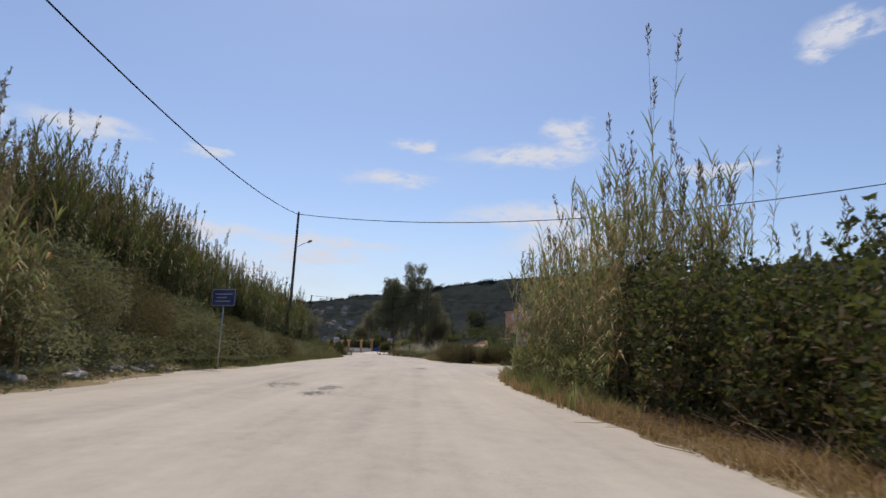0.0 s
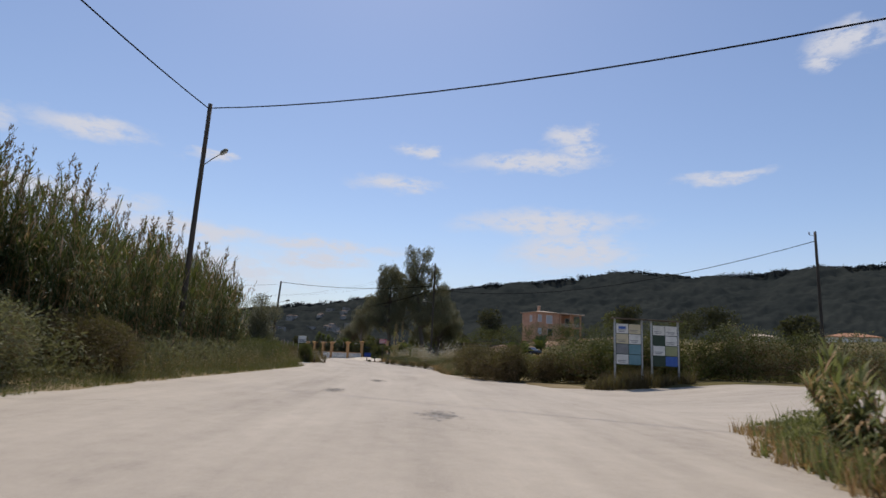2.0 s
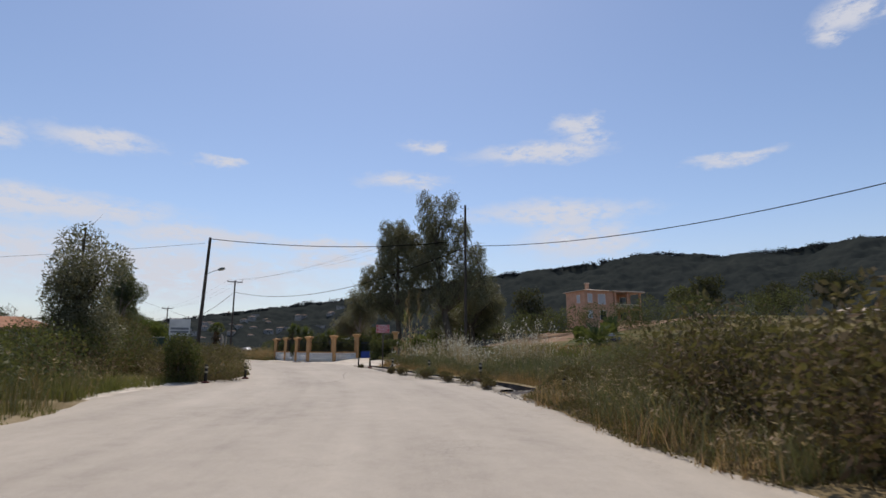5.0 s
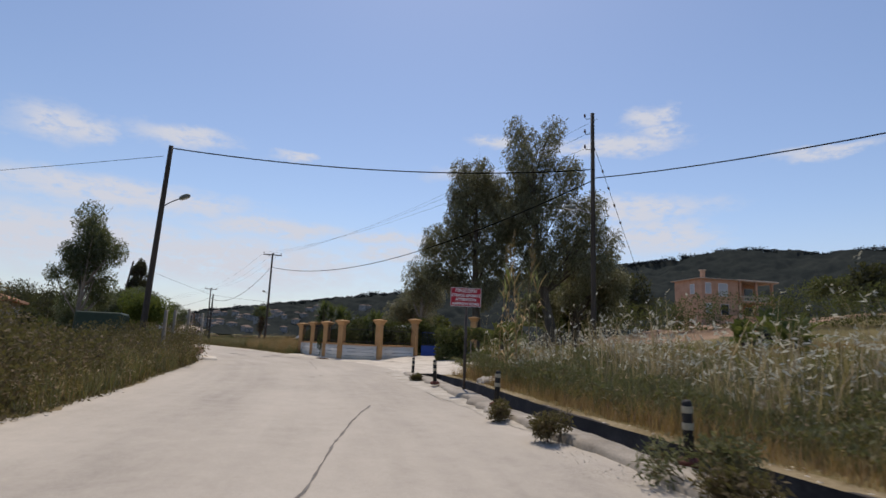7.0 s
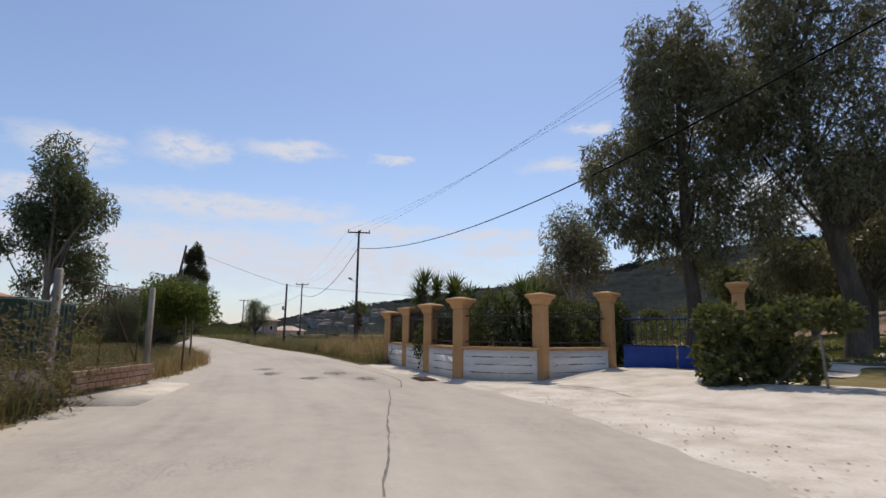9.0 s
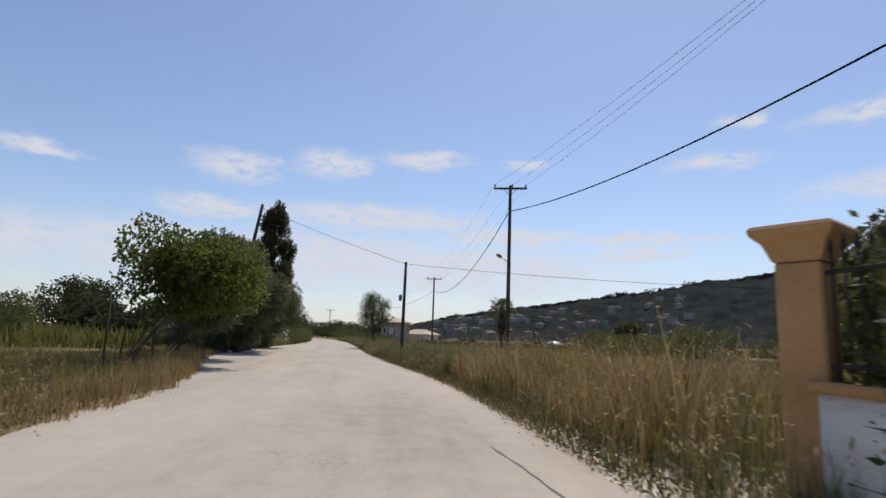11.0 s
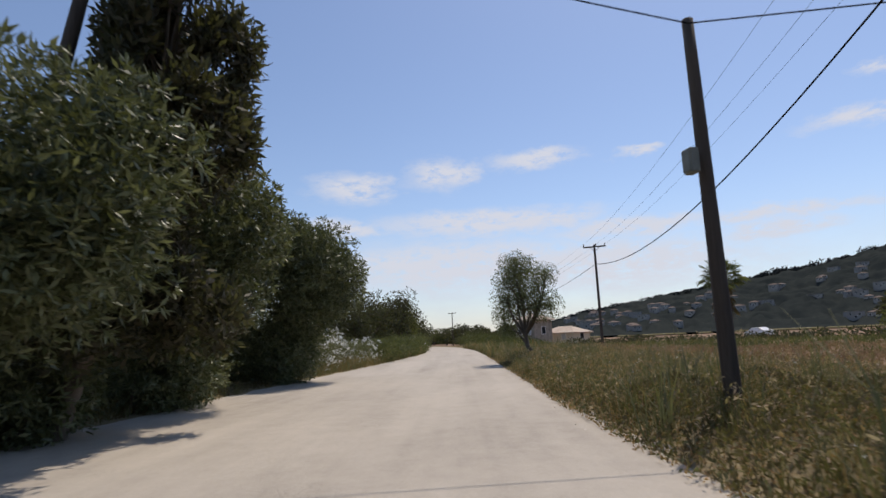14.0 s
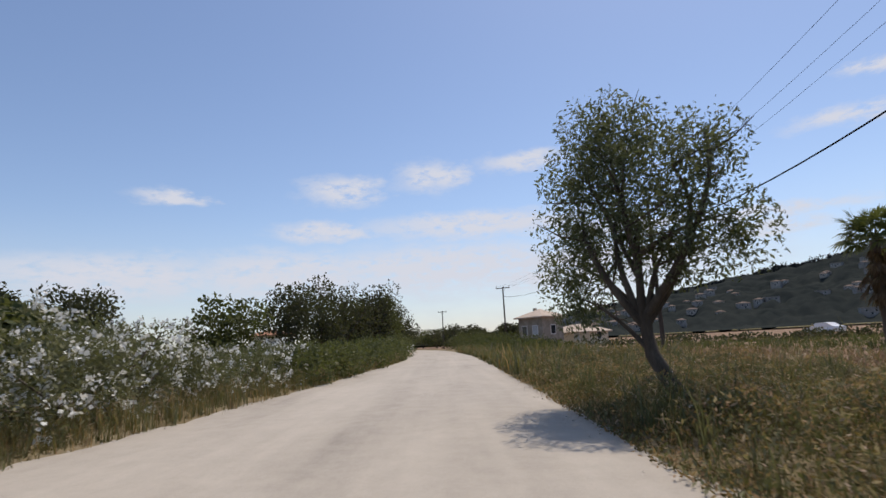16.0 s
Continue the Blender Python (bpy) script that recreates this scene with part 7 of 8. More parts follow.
# lesser houses
for nm, x, y, way, w, d, h, m, rf, lab in (("farmhouse", -44.0, 93.0, (0.3, 0.95), 8, 6, 3.0, M_CONCRETE, M_TILE, "single-storey grey house with brown tiled roof"), ("white_house", 45.0, 240.0, (1, 0.1), 12, 8, 3.4, M_WHITE, M_TILE, "white flat house on the slope"),
                                          ("beige_house", 22.0, 250.0, (1, 0.2), 9, 8, 3.4, M_CREAM, M_PALETILE, "beige house with tiled roof on the slope"), ("wood_house", -185.0, 106.0, (0.2, 1), 7, 6, 4.6, M_CREAM, M_TILE, "tile-roofed house among dark trees"),
                                          ("stone_house", -145.3, 147.4, (0.9, 0.45), 4.6, 4.4, 4.3, M_CONCRETE, M_PALETILE, "two-storey grey stone house with shallow roof"), ("barn", -147.5, 154.2, (0.9, 0.45), 7.5, 4.5, 1.9, M_CREAM, M_PALETILE, "low barn with a pale tiled roof")):
    z = ground_z(x, y)
    e = thing(nm, frame_at(x, y, z - 0.1, way), lab, "house")
    box_house(e, -w / 2, w / 2, -d / 2, d / 2, -0.6, h, m, [("s", -w * 0.25, h * 0.45, 0.9, 1.2, "glass"), ("s", w * 0.2, h * 0.45, 0.9, 1.2, "shut"), ("w", 0, h * 0.45, 0.9, 1.2, "glass"), ("e", 0, h * 0.45, 0.9, 1.2, "glass"), ("n", 0, h * 0.45, 0.9, 1.2, "shut")], ("hip", 1.3, rf), 0.5)
    if nm == "stone_house":
        part("chimney", boxbm((0.45, 0.45, 1.2), (-1.2, 0.3, h + 0.9), 0.03), M_CONCRETE, e)
e = thing("carport", frame_at(-23.5, 119.5, 0, (0.97, 0.26)), "open shelter with a flat white roof in the garden", "shelter")
part("roof", boxbm((3.2, 2.6, 0.16), (0, 0, 2.35), 0.03), M_WHITE, e)
for qx, qy in ((-1.4, -1.1), (1.4, -1.1), (1.4, 1.1), (-1.4, 1.1)):
    part("post", boxbm((0.08, 0.08, 2.4), (qx, qy, 1.1)), M_WHITE, e)
# village on the slope
q = rng(77)
MODELS = []
for i in range(4):
    e = thing("village_house", Matrix.Translation((0, 0, -50)), ("pale house with tiled roof on the hillside", "white flat-roofed house on the hillside", "cream house with tiled roof on the hillside", "small grey-white house on the hillside")[i], "house", "hillside village")
    w, d, h = ((12, 9, 6), (14, 9, 6.5), (10, 9, 5.5), (9, 8, 4))[i]
    box_house(e, -w / 2, w / 2, -d / 2, d / 2, -4, h, M_VILLAGE, [("s", -w * 0.27, h * 0.5, 1.4, 1.6, "glass"), ("s", w * 0.22, h * 0.5, 1.4, 1.6, "glass"), ("s", 0, 0.8, 1.6, 2.0, "glass")], ("hip", 1.8, M_DIMTILE) if i != 1 else ("hip", 0.3, M_VILLAGE), 0.4)
    MODELS.append(e)
first = [True] * 4
for i in range(64):
    a, k = q.uniform(44.5, 68), q.uniform(0.03, 0.72)
    dd = np.interp(k, [0, 0.12, 0.36, 0.64, 0.86, 1], [330, 380, 450, 520, 580, 630])
    hh = math.tan(radians(np.interp(a, HILL[:, 0], HILL[:, 1]))) * 630 * k + 0.8
    m = Matrix.Translation((-math.sin(radians(a)) * dd, 95 + math.cos(radians(a)) * dd, hh)) @ Matrix.Rotation(radians(a + q.uniform(-30, 30)), 4, "Z")
    j = int(q.integers(0, 4))
    if first[j]:
        MODELS[j].matrix_basis = m @ Matrix.Diagonal((0.5, 0.5, 0.5, 1))
        first[j] = False
    else:
        copy_thing(MODELS[j], m)


# dark green container in the plot
z = ground_z(-25.91, 98.07)
e = thing("storage_container", frame_at(-25.91, 98.07, z, (-0.9, 0.42)), "dark green ribbed steel container standing in the plot", "container")
part("body", boxbm((3.4, 2.2, 2.0), (0, 0, 1.15), 0.06), M_DARKGREEN, e)
for i in range(12):
    part("rib", boxbm((0.08, 2.26, 1.8), (-1.55 + i * 0.28, 0, 1.15), 0.02), M_DARKGREEN, e)
for qx in (-1.5, 1.5):
    part("skid", boxbm((0.2, 2.0, 0.25), (qx, 0, 0.08), 0.02), M_RUST, e)


# pale path across the lawn
pp = smooth_line(np.array([(-10.8, 114.6), (-11.2, 120.0), (-11.5, 126.4), (-12.1, 133.6)]), 8)
gp_ = np.gradient(pp, axis=0)
gp_ /= np.linalg.norm(gp_, axis=1)[:, None]
pn = np.stack([-gp_[:, 1], gp_[:, 0]], -1) * (0.8 + 0.12 * np.sin(np.arange(len(pp)) * 1.3))[:, None]
v = np.stack([np.c_[pp + pn, ground_z(*(pp + pn).T) + 0.09], np.c_[pp - pn, ground_z(*(pp - pn).T) + 0.09]], 1).reshape(-1, 3)
obj("path", [(v, np.array([[2 * i, 2 * i + 1, 2 * i + 3, 2 * i + 2] for i in range(len(pp) - 1)]), M_SAND)], label="pale sandy path crossing a shaded lawn", category="path", kind="structure")


# parked cars
def car(x, y, way, paint, label):
    z = ground_z(x, y)
    e = thing("parked_car", frame_at(x, y, z, way), label, "car")
    prof = [(-2.1, 0.35), (-2.15, 0.7), (-2.0, 0.9), (-1.25, 0.98), (-0.65, 1.42), (0.75, 1.46), (1.5, 1.05), (2.0, 0.95), (2.1, 0.6), (2.05, 0.35)]
    bm = bmesh.new()
    rows = []
    for w, s_ in ((-0.84, 0.98), (-0.72, 1.0), (0.72, 1.0), (0.84, 0.98)):
        rows.append([bm.verts.new((px * s_, w * (1 if pz < 1.0 else 0.84), pz * (1 if abs(w) < 0.8 else 0.985))) for px, pz in prof])
    for a, b in zip(rows, rows[1:]):
        for i in range(len(prof)):
            bm.faces.new((a[i], a[(i + 1) % len(prof)], b[(i + 1) % len(prof)], b[i]))
    bm.faces.new(rows[0][::-1])
    bm.faces.new(rows[-1])
    body = part("body", bm, paint, e)
    part("side_window", boxbm((1.5, 1.36, 0.32), (0.1, 0, 1.22), 0.03), M_PANE, e)
    part("windscreen", boxbm((0.5, 1.2, 0.05), (-0.98, 0, 1.22), 0.01), M_PANE, e).rotation_euler = (0, 0, 0)
    for wx in (-1.3, 1.3):
        for wy in (-0.78, 0.78):
            wh = obj("wheel", [(*tube(np.array([[wx, wy - 0.1, 0.31], [wx, wy + 0.1, 0.31]]), 0.31, 14), M_RUBBER)], parent=e)
            obj("rim", [(*tube(np.array([[wx, wy - 0.105, 0.31], [wx, wy + 0.105, 0.31]]), 0.19, 12), M_STEEL)], parent=wh)
    return e


car(-124.6, 175.6, (1, 0.1), M_CARWHITE, "white hatchback parked beyond a field")
car(-1.0, 139.0, (0.9, -0.3), M_CARDARK, "dark car parked under garden trees")
car(-190.0, 134.5, (0.98, -0.15), M_CARWHITE, "small white car far along the road")

# drain grate, cracks, patches
e = thing("drain_grate", frame_at(-17.85, 107.6, 0.02, (-0.94, 0.34)), "rusty iron drain grate set in pale gravel", "drain")
part("grate_frame", boxbm((1.15, 0.52, 0.02), (0, 0, -0.012), 0.003), M_RUST, e)
for i in range(11):
    part("slat", boxbm((0.03, 0.5, 0.03), (-0.5 + i * 0.1, 0, 0.01), 0.003, 0.5), M_RUST, e)


def crack(pts, w, seed, label="thin dark crack across the asphalt", top=0.005):
    """A thin crooked ribbon on the road."""
    q = rng(seed)
    p = np.asarray(pts, float)
    d = np.r_[0, np.cumsum(np.linalg.norm(np.diff(p, axis=0), axis=1))]
    t = np.arange(0, d[-1], 0.16)
    c = np.stack([np.interp(t, d, p[:, 0]), np.interp(t, d, p[:, 1])], -1) + np.cumsum(q.normal(0, 0.012, (len(t), 2)), 0) * 0.6
    g = np.gradient(c, axis=0)
    g /= np.linalg.norm(g, axis=1)[:, None] + 1e-9
    n = np.stack([-g[:, 1], g[:, 0]], -1) * (0.6 * w * q.uniform(0.3, 1.4, len(t)))[:, None]
    z = np.full(len(t), top)
    v = np.stack([np.c_[c + n, z], np.c_[c - n, z]], 1).reshape(-1, 3)
    f = np.array([[2 * i, 2 * i + 1, 2 * i + 3, 2 * i + 2] for i in range(len(t) - 1)])
    obj("road_crack", [(v, f, M_TAR)], label=label, category="crack", kind="structure")


def blot(x, y, a, b, way, seed, mat, label, z=0.004):
    """A crumbled patch: many small ragged flakes of darker asphalt."""
    q = rng(seed)
    c, s_ = way / np.hypot(*way), np.array([-way[1], way[0]]) / np.hypot(*way)
    ch = []
    for i in range(170 if mat is M_PATCH else 1):
        k = q.uniform(0.012, 0.042) * (1 + (i % 9 == 0) * 1.0) if mat is M_PATCH else max(a, b)
        m = np.array([x, y]) + ((c * q.normal(0, 0.45) * a + s_ * q.normal(0, 0.45) * b) if mat is M_PATCH else 0)
        th = np.linspace(0, 2 * np.pi, 12, endpoint=False)
        rad = k * (1 + 0.3 * np.sin(2 * th + q.uniform(0, 6)) + q.normal(0, 0.18, 12))
        p = m + np.outer(np.cos(th) * rad, c) * 1.5 + np.outer(np.sin(th) * rad, s_)
        ch.append((np.c_[np.r_[p, [m]], np.full(13, z + 0.0006 * (i % 5))], np.array([[12, j, (j + 1) % 12] for j in range(12)])))
    obj("road_patch", [(*join(ch), mat)], label=label, category="road patch", kind="structure")


def on(s_, o_):
    return tuple(place(s_, o_))


crack([(4.6, 83.6), (7.2, 85.9), (8.3, 87.2), (7.8, 88.6), (6.5, 90.3), (5.0, 91.7), (3.0, 93.7), (2.0, 94.8)], 0.026, 1)
crack([(-15.45, 108.46), (-14.76, 108.88), (-13.58, 109.25), (-12.3, 108.91), (-11.65, 109.02)], 0.05, 10, "crumbling dark seam across the gravel forecourt", 0.075)
crack([(-13.89, 108.75), (-12.93, 108.65), (-12.1, 108.59), (-11.4, 108.29)], 0.03, 11, "crumbling dark seam across the gravel forecourt", 0.075)
# no crack: a piece of the overhead cable's shadow, laid as a dark ribbon
crack([on(36, 9.0), on(37.2, 5.5)], 0.02, 3, "short dark strip of painted cable shadow at the mouth of the junction")
crack([(-16.2, 105.8), (-17.7, 106.75), (-19.5, 107.55), (-21.3, 108.1), (-23.6, 108.75), (-28.4, 109.8)], 0.03, 5, "wide dark crack along the edge of the asphalt")
crack([(-8.39, 100.69), (-10.41, 101.94), (-15.79, 105.22)], 0.022, 8)
crack([(-40.2, 111.9), (-41.4, 112.2), (-42.6, 112.35), (-44.2, 112.55)], 0.008, 6)
for i, (s_, o_, a, b, m) in enumerate(((15.5, 2.6, 1.4, 0.55, M_PATCH), (36.8, -0.8, 1.5, 0.5, M_PATCH), (18.5, 4.0, 2.4, 0.9, M_PATCH),  (50, 1.0, 1.5, 0.4, M_PATCH))):
    a0, b0 = place(s_ - 1, o_), place(s_ + 1, o_)
    blot(*place(s_, o_), a * 0.6, b * 0.8, b0 - a0, 20 + i, m, "crumbled darker patch in the asphalt")
for i, (x, y, a, b, m) in enumerate(((-22.0, 104.7, 0.7, 0.3, M_PATCH), (-21.3, 106.6, 1.3, 0.45, M_PATCH), (-19.0, 106.4, 0.7, 0.3, M_PATCH), (-19.75, 105.0, 0.5, 0.25, M_PATCH), (-24.2, 105.3, 0.6, 0.3, M_PATCH), (30.6, 62.4, 1.0, 0.35, M_PATCH), (46.2, 42.3, 1.1, 0.35, M_PATCH), (-4.8, 98.0, 0.085, 0.07, M_TAR), (-5.3, 98.7, 0.06, 0.05, M_TAR))):
    blot(x, y, a, b, np.array([-0.9, 0.42]) if x < 10 else np.array([-0.62, 0.78]), 40 + i, m, "crumbled darker patch in the asphalt" if m is M_PATCH else "small dark tar spot on the asphalt")


# stones: rubble on the verge, gravel at the road edge
def stones(name, pts, size, seed, label, mat=M_STONE):
    q = rng(seed)
    ch = []
    base = np.array([(-1, -1, -1), (1, -1, -1), (1, 1, -1), (-1, 1, -1), (-1, -1, 1), (1, -1, 1), (1, 1, 1), (-1, 1, 1)], float)
    fc = np.array([[0, 3, 2, 1], [4, 5, 6, 7], [0, 1, 5, 4], [1, 2, 6, 5], [2, 3, 7, 6], [3, 0, 4, 7]])
    for c in pts:
        k = size * q.uniform(0.3, 1.0)
        v = base * [1, 1, 0.7] * (1 + q.normal(0, 0.25, (8, 3)))
        a = q.uniform(0, 6.28)
        v = v @ np.array([[math.cos(a), -math.sin(a), 0], [math.sin(a), math.cos(a), 0], [0, 0, 1]])
        ch.append((v * k * 0.5 + c + [0, 0, k * 0.22], fc))
    return obj(name, [(*join(ch), mat)], label=label, category="stones", kind="stuff")


s, o = spread(90, 8, 24, 9.2, 11.5, 601)
stones("rubble", at_ground(s, o), 0.4, 602, "grey rubble and concrete lumps dumped on the verge")
s, o = verge(500, -4, 60, 1, -0.1, 0.9, 603)
stones("gravel", at_ground(s, o) + [0, 0, -0.004], 0.045, 604, "loose pale gravel along the road edge", M_SAND)
s, o = verge(420, 120, 178, -1, -0.2, 0.6, 605)
stones("gravel", at_ground(s, o) + [0, 0, -0.004], 0.035, 606, "loose pale gravel along the road edge", M_SAND)
s, o = verge(420, 78, 178, 1, -0.1, 0.5, 607)
stones("gravel", at_ground(s, o) + [0, 0, -0.004], 0.035, 608, "loose pale gravel along the road edge", M_SAND)
s, o = verge(1500, 87.0, 97.5, -1, -0.5, 0.02, 609)
gp2 = np.c_[place(s, o), np.full(len(s), 0.004)]
stones("gravel", gp2, 0.013, 610, "loose white gravel between the asphalt and the kerb", M_WHITEGRAVEL)
s, o = verge(260, 72, 84, -1, -0.4, 0.1, 612)
stones("gravel", np.c_[place(s, o), np.full(len(s), 0.004)], 0.014, 613, "crumbled white concrete bits below the kerb", M_WHITEGRAVEL)
s, o = verge(700, 72, 97, -1, DITCH_OUT + 0.1, DITCH_OUT + 0.6, 614)
stones("gravel", at_ground(s, o) + [0, 0, 0.03], 0.05, 615, "pale earth clods on the lip of the ditch", M_SAND)
s, o = verge(900, 68.8, 72.4, -1, -0.1, 3.0, 617)
stones("rubble", at_ground(s, o), 0.05, 618, "pale rubble round the head of the ditch", M_SAND)
s, o = verge(900, 96.5, 119, -1, 0.0, 3.2, 619)
stones("gravel", np.c_[place(s, o), np.full(len(s), 0.055)], 0.02, 620, "loose white gravel strewn over the forecourt", M_SAND)
# gravel bed under the loose stones
gs = np.arange(83.0, 98.0, 0.25)
gr = rng(616)
g0 = place(gs, right_edge(gs) + np.interp(gs, [83, 86, 90, 94, 98], [0.02, 0.15, 0.6, 0.6, 0.4]) + gr.normal(0, 0.02, len(gs)))
g1 = place(gs, right_edge(gs) - 0.12)
v = np.stack([np.c_[g0, np.full(len(gs), 0.006)], np.c_[(g0 + g1) / 2, 0.012 + 0 * gs], np.c_[g1, np.full(len(gs), 0.03)]], 1).reshape(-1, 3)
obj("gravel_strip", [(v, np.array([[i * 3 + j, i * 3 + j + 1, i * 3 + 4 + j, i * 3 + 3 + j] for i in range(len(gs) - 1) for j in (0, 1)]), M_GRAVELBED)], label="strip of white gravel between asphalt and kerb", category="gravel", kind="structure")
# heap of lime by the sign
heap = thing("lime_heap", Matrix.Translation((-0.5, 101.55, ground_z(-0.5, 101.55) + 0.02)), "whitish lime heap at the foot of the warning sign", "heap")
bm = bmesh.new()
bmesh.ops.create_icosphere(bm, subdivisions=4, radius=1.0)
for vv in bm.verts:
    c = vv.co.copy()
    k = 1 + 0.10 * math.sin(c.x * 4 + 1) * math.sin(c.y * 5) + 0.05 * math.sin(c.x * 11 + c.z * 7)
    vv.co = Vector((c.x * 0.46 * k, c.y * 0.34 * k, max(c.z, -0.3) * 0.24 * k))
part("heap_body", bm, M_WHITEGRAVEL, heap)
# litter
for i, (s_, o_) in enumerate(((79.6, -5.6), (77.4, -4.9), (83.0, -6.2), (86.4, -5.2), (150.2, -2.6), (154.6, -2.9), (160.1, -3.0), (141.5, -2.9), (146.0, 5.9))):
    gq = rng(640 + i)
    x, y = place(s_, o_)
    ob = thing("litter", Matrix.Translation((x, y, ground_z(x, y) + 0.12)) @ Matrix.Rotation(gq.uniform(0, 6), 4, "Z"), "crumpled white paper litter on the verge", "litter", "scraps of litter")
    bm = bmesh.new()
    bmesh.ops.create_grid(bm, x_segments=5, y_segments=4, size=0.5)
    for vv in bm.verts:
        vv.co = Vector((vv.co.x * 0.22, vv.co.y * 0.16, gq.normal(0, 0.025)))
    part("sheet", bm, M_WHITE, ob)


# ---- grass and weeds ----
def dry_edge(n, s0, s1, side, d0, d1, seed, h, label, mat=None, **kw):
    s, o = verge(n, s0, s1, side, d0, d1, seed, 1.0, 0.6)
    grass("dry_grass", s, o, h, mat or L_DRY, seed + 1, label, per=5, **kw)


dry_edge(1500, 1, 14, -1, 0.25, 2.2, 701, 0.24, "straw-coloured dry grass below brambles", lean=0.9)
dry_edge(900, 12, 36, -1, 0.0, 1.4, 703, 0.3, "pale dry grass and dead stalks at the verge", lean=0.8)
s, o = verge(800, 12, 36.5, -1, 0.2, 2.2, 705, 1.0, 1.2)
grass("verge_weeds", s, o, 0.42, L_CANE, 706, "green weeds and cane shoots at the road edge", 0.02, 0.5, per=5, kind_of="weeds")
s, o = verge(3600, 26, 68, 1, 0.1, 3.0, 707)
grass("verge_grass", s, o, 0.28, L_GRASS, 708, "short green grass along the foot of the bank", 0.0060, 0.6, per=7)
s, o = verge(1600, 40, 76, 1, 0.4, 3.5, 709, 1.0, 0.5)
grass("tall_grass", s, o, 0.7, L_OLIVEGRASS, 710, "tall olive grass before the cane", 0.0060, 0.4, per=6, heads=0.1)
# field side of the ditch
s, o = verge(11000, 60, 96, -1, 2.1, 9.0, 711, 1.0, 0.15)
grass("tall_grass", s, o, 0.62, L_BANK, 712, "tall half-dry grass beside the ditch", 0.0060, 0.4, per=7, heads=0.05)
s, o = verge(2400, 71, 95.5, -1, 1.75, 2.6, 713, 1.0, 0.3)
grass("dry_grass", s, o, 0.38, L_DRY, 714, "straw-coloured grass on the lip of the ditch", 0.0060, 0.6, per=6)
s, o = verge(9000, 56, 100, -1, 8.0, 26.0, 715, 1.0, 0.2)
grass("meadow_grass", s, o, 0.65, L_GRASS, 716, "waist-high green meadow grass", 0.014, 0.4, per=7, heads=0.02)
s, o = verge(2200, 60.5, 69.2, -1, 0.3, 8.0, 725, 1.0, 0.6)
grass("tall_grass", s, o, 0.55, L_BANK, 726, "rank half-dry weeds and grass beside the junction", 0.006, 0.6, per=7, heads=0.15)
s, o = verge(800, 60.5, 69.4, -1, 0.0, 4.0, 727, 1.0, 1.0)
grass("dry_grass", s, o, 0.4, L_DRY, 728, "broken straw at the road edge", 0.007, 0.8, per=6)
s, o = verge(620, 79, 97, -1, 3.0, 7.5, 717, 1.0, 2.5)
grass("feather_grass", s, o, 1.35, L_SEED, 718, "pale feathery oat grass heads above the meadow", 0.006, 0.35, per=6, heads=0.5, head=0.12, head_mat=L_FEATHER)
s, o = verge(7000, 78, 104, -1, 15.0, 48.0, 719)
grass("meadow_grass", s, o, 0.5, L_DRY, 720, "ripe straw-coloured field on the slope", 0.03, 0.4, per=5)
s, o = verge(3000, 50, 78, -1, 24.0, 60.0, 721, 1.0, 0.8)
grass("meadow_grass", s, o, 1.0, L_OLIVEGRASS, 722, "rough green scrub grass on the slope", 0.06, 0.4, per=5)
for i, (s_, d_) in enumerate(((73.2, 0.1), (75.1, 0.15), (77.0, -0.05), (79.3, -0.15), (80.2, 0.3), (82.5, -0.1), (84.4, -0.1), (92.9, -0.15))):
    q = rng(730 + i)
    c = at_ground(s_, right_edge(s_) - d_)
    h = (0.34, 0.5, 0.36, 0.36, 0.5, 0.36, 0.32, 0.2)[i]
    lobes = [(c[0] + q.normal(0, h * 0.35), c[1] + q.normal(0, h * 0.35), c[2] + h * q.uniform(0.4, 0.8), h * 0.42, h * 0.42, h * 0.4) for _ in range(6)]
    bush("kerb_weed", lobes, 1500, 0.075, L_DUSTY if i != 4 else L_BANK, 740 + i, "dusty grey-green weed growing from the kerb", "weed", 0.28, 0.8, 0.3, twigs=10, base=c, group="weeds along the kerb", trunk_r=0.006, dead=0.12)
# left hand side
s, o = verge(3000, 78, 108, 1, 0.2, 2.2, 751, 1.0, 0.3)
grass("verge_weeds", s, o, 0.6, L_OLIVEGRASS, 752, "dusty weeds and dry grass under bushes", 0.0070, 0.6, per=6, heads=0.06, kind_of="weeds")
s, o = verge(5000, 106, 140, 1, 0.3, 9.0, 753, 1.0, 0.2)
grass("plot_grass", s, o, 0.38, L_OLIVEGRASS, 754, "long green grass in the fenced plot", 0.0080, 0.5, per=7, heads=0.03)
s, o = verge(1500, 106, 140, 1, 0.1, 1.4, 755, 1.0, 0.5)
grass("dry_grass", s, o, 0.4, L_DRY, 756, "dry straw along the plot edge", 0.0060, 0.7, per=6)
s, o = verge(3200, 128, 168, 1, 0.2, 3.5, 757, 1.0, 0.4)
grass("dry_grass", s, o, 0.3, L_OLIVEGRASS, 758, "thin dry grass under the shrubs", 0.0070, 0.7, per=6)
s, o = verge(3600, 164, 215, 1, 0.1, 3.0, 759, 1.0, 0.2)
grass("verge_grass", s, o, 0.55, L_OLIVEGRASS, 760, "olive-green verge grass below blossoming shrubs", 0.0080, 0.5, per=6, heads=0.06)
s, o = verge(5000, 66, 110, 1, 7.0, 40.0, 761)
grass("plot_grass", s, o, 0.5, L_OLIVEGRASS, 762, "rough grass in the plots", 0.03, 0.5, per=4)
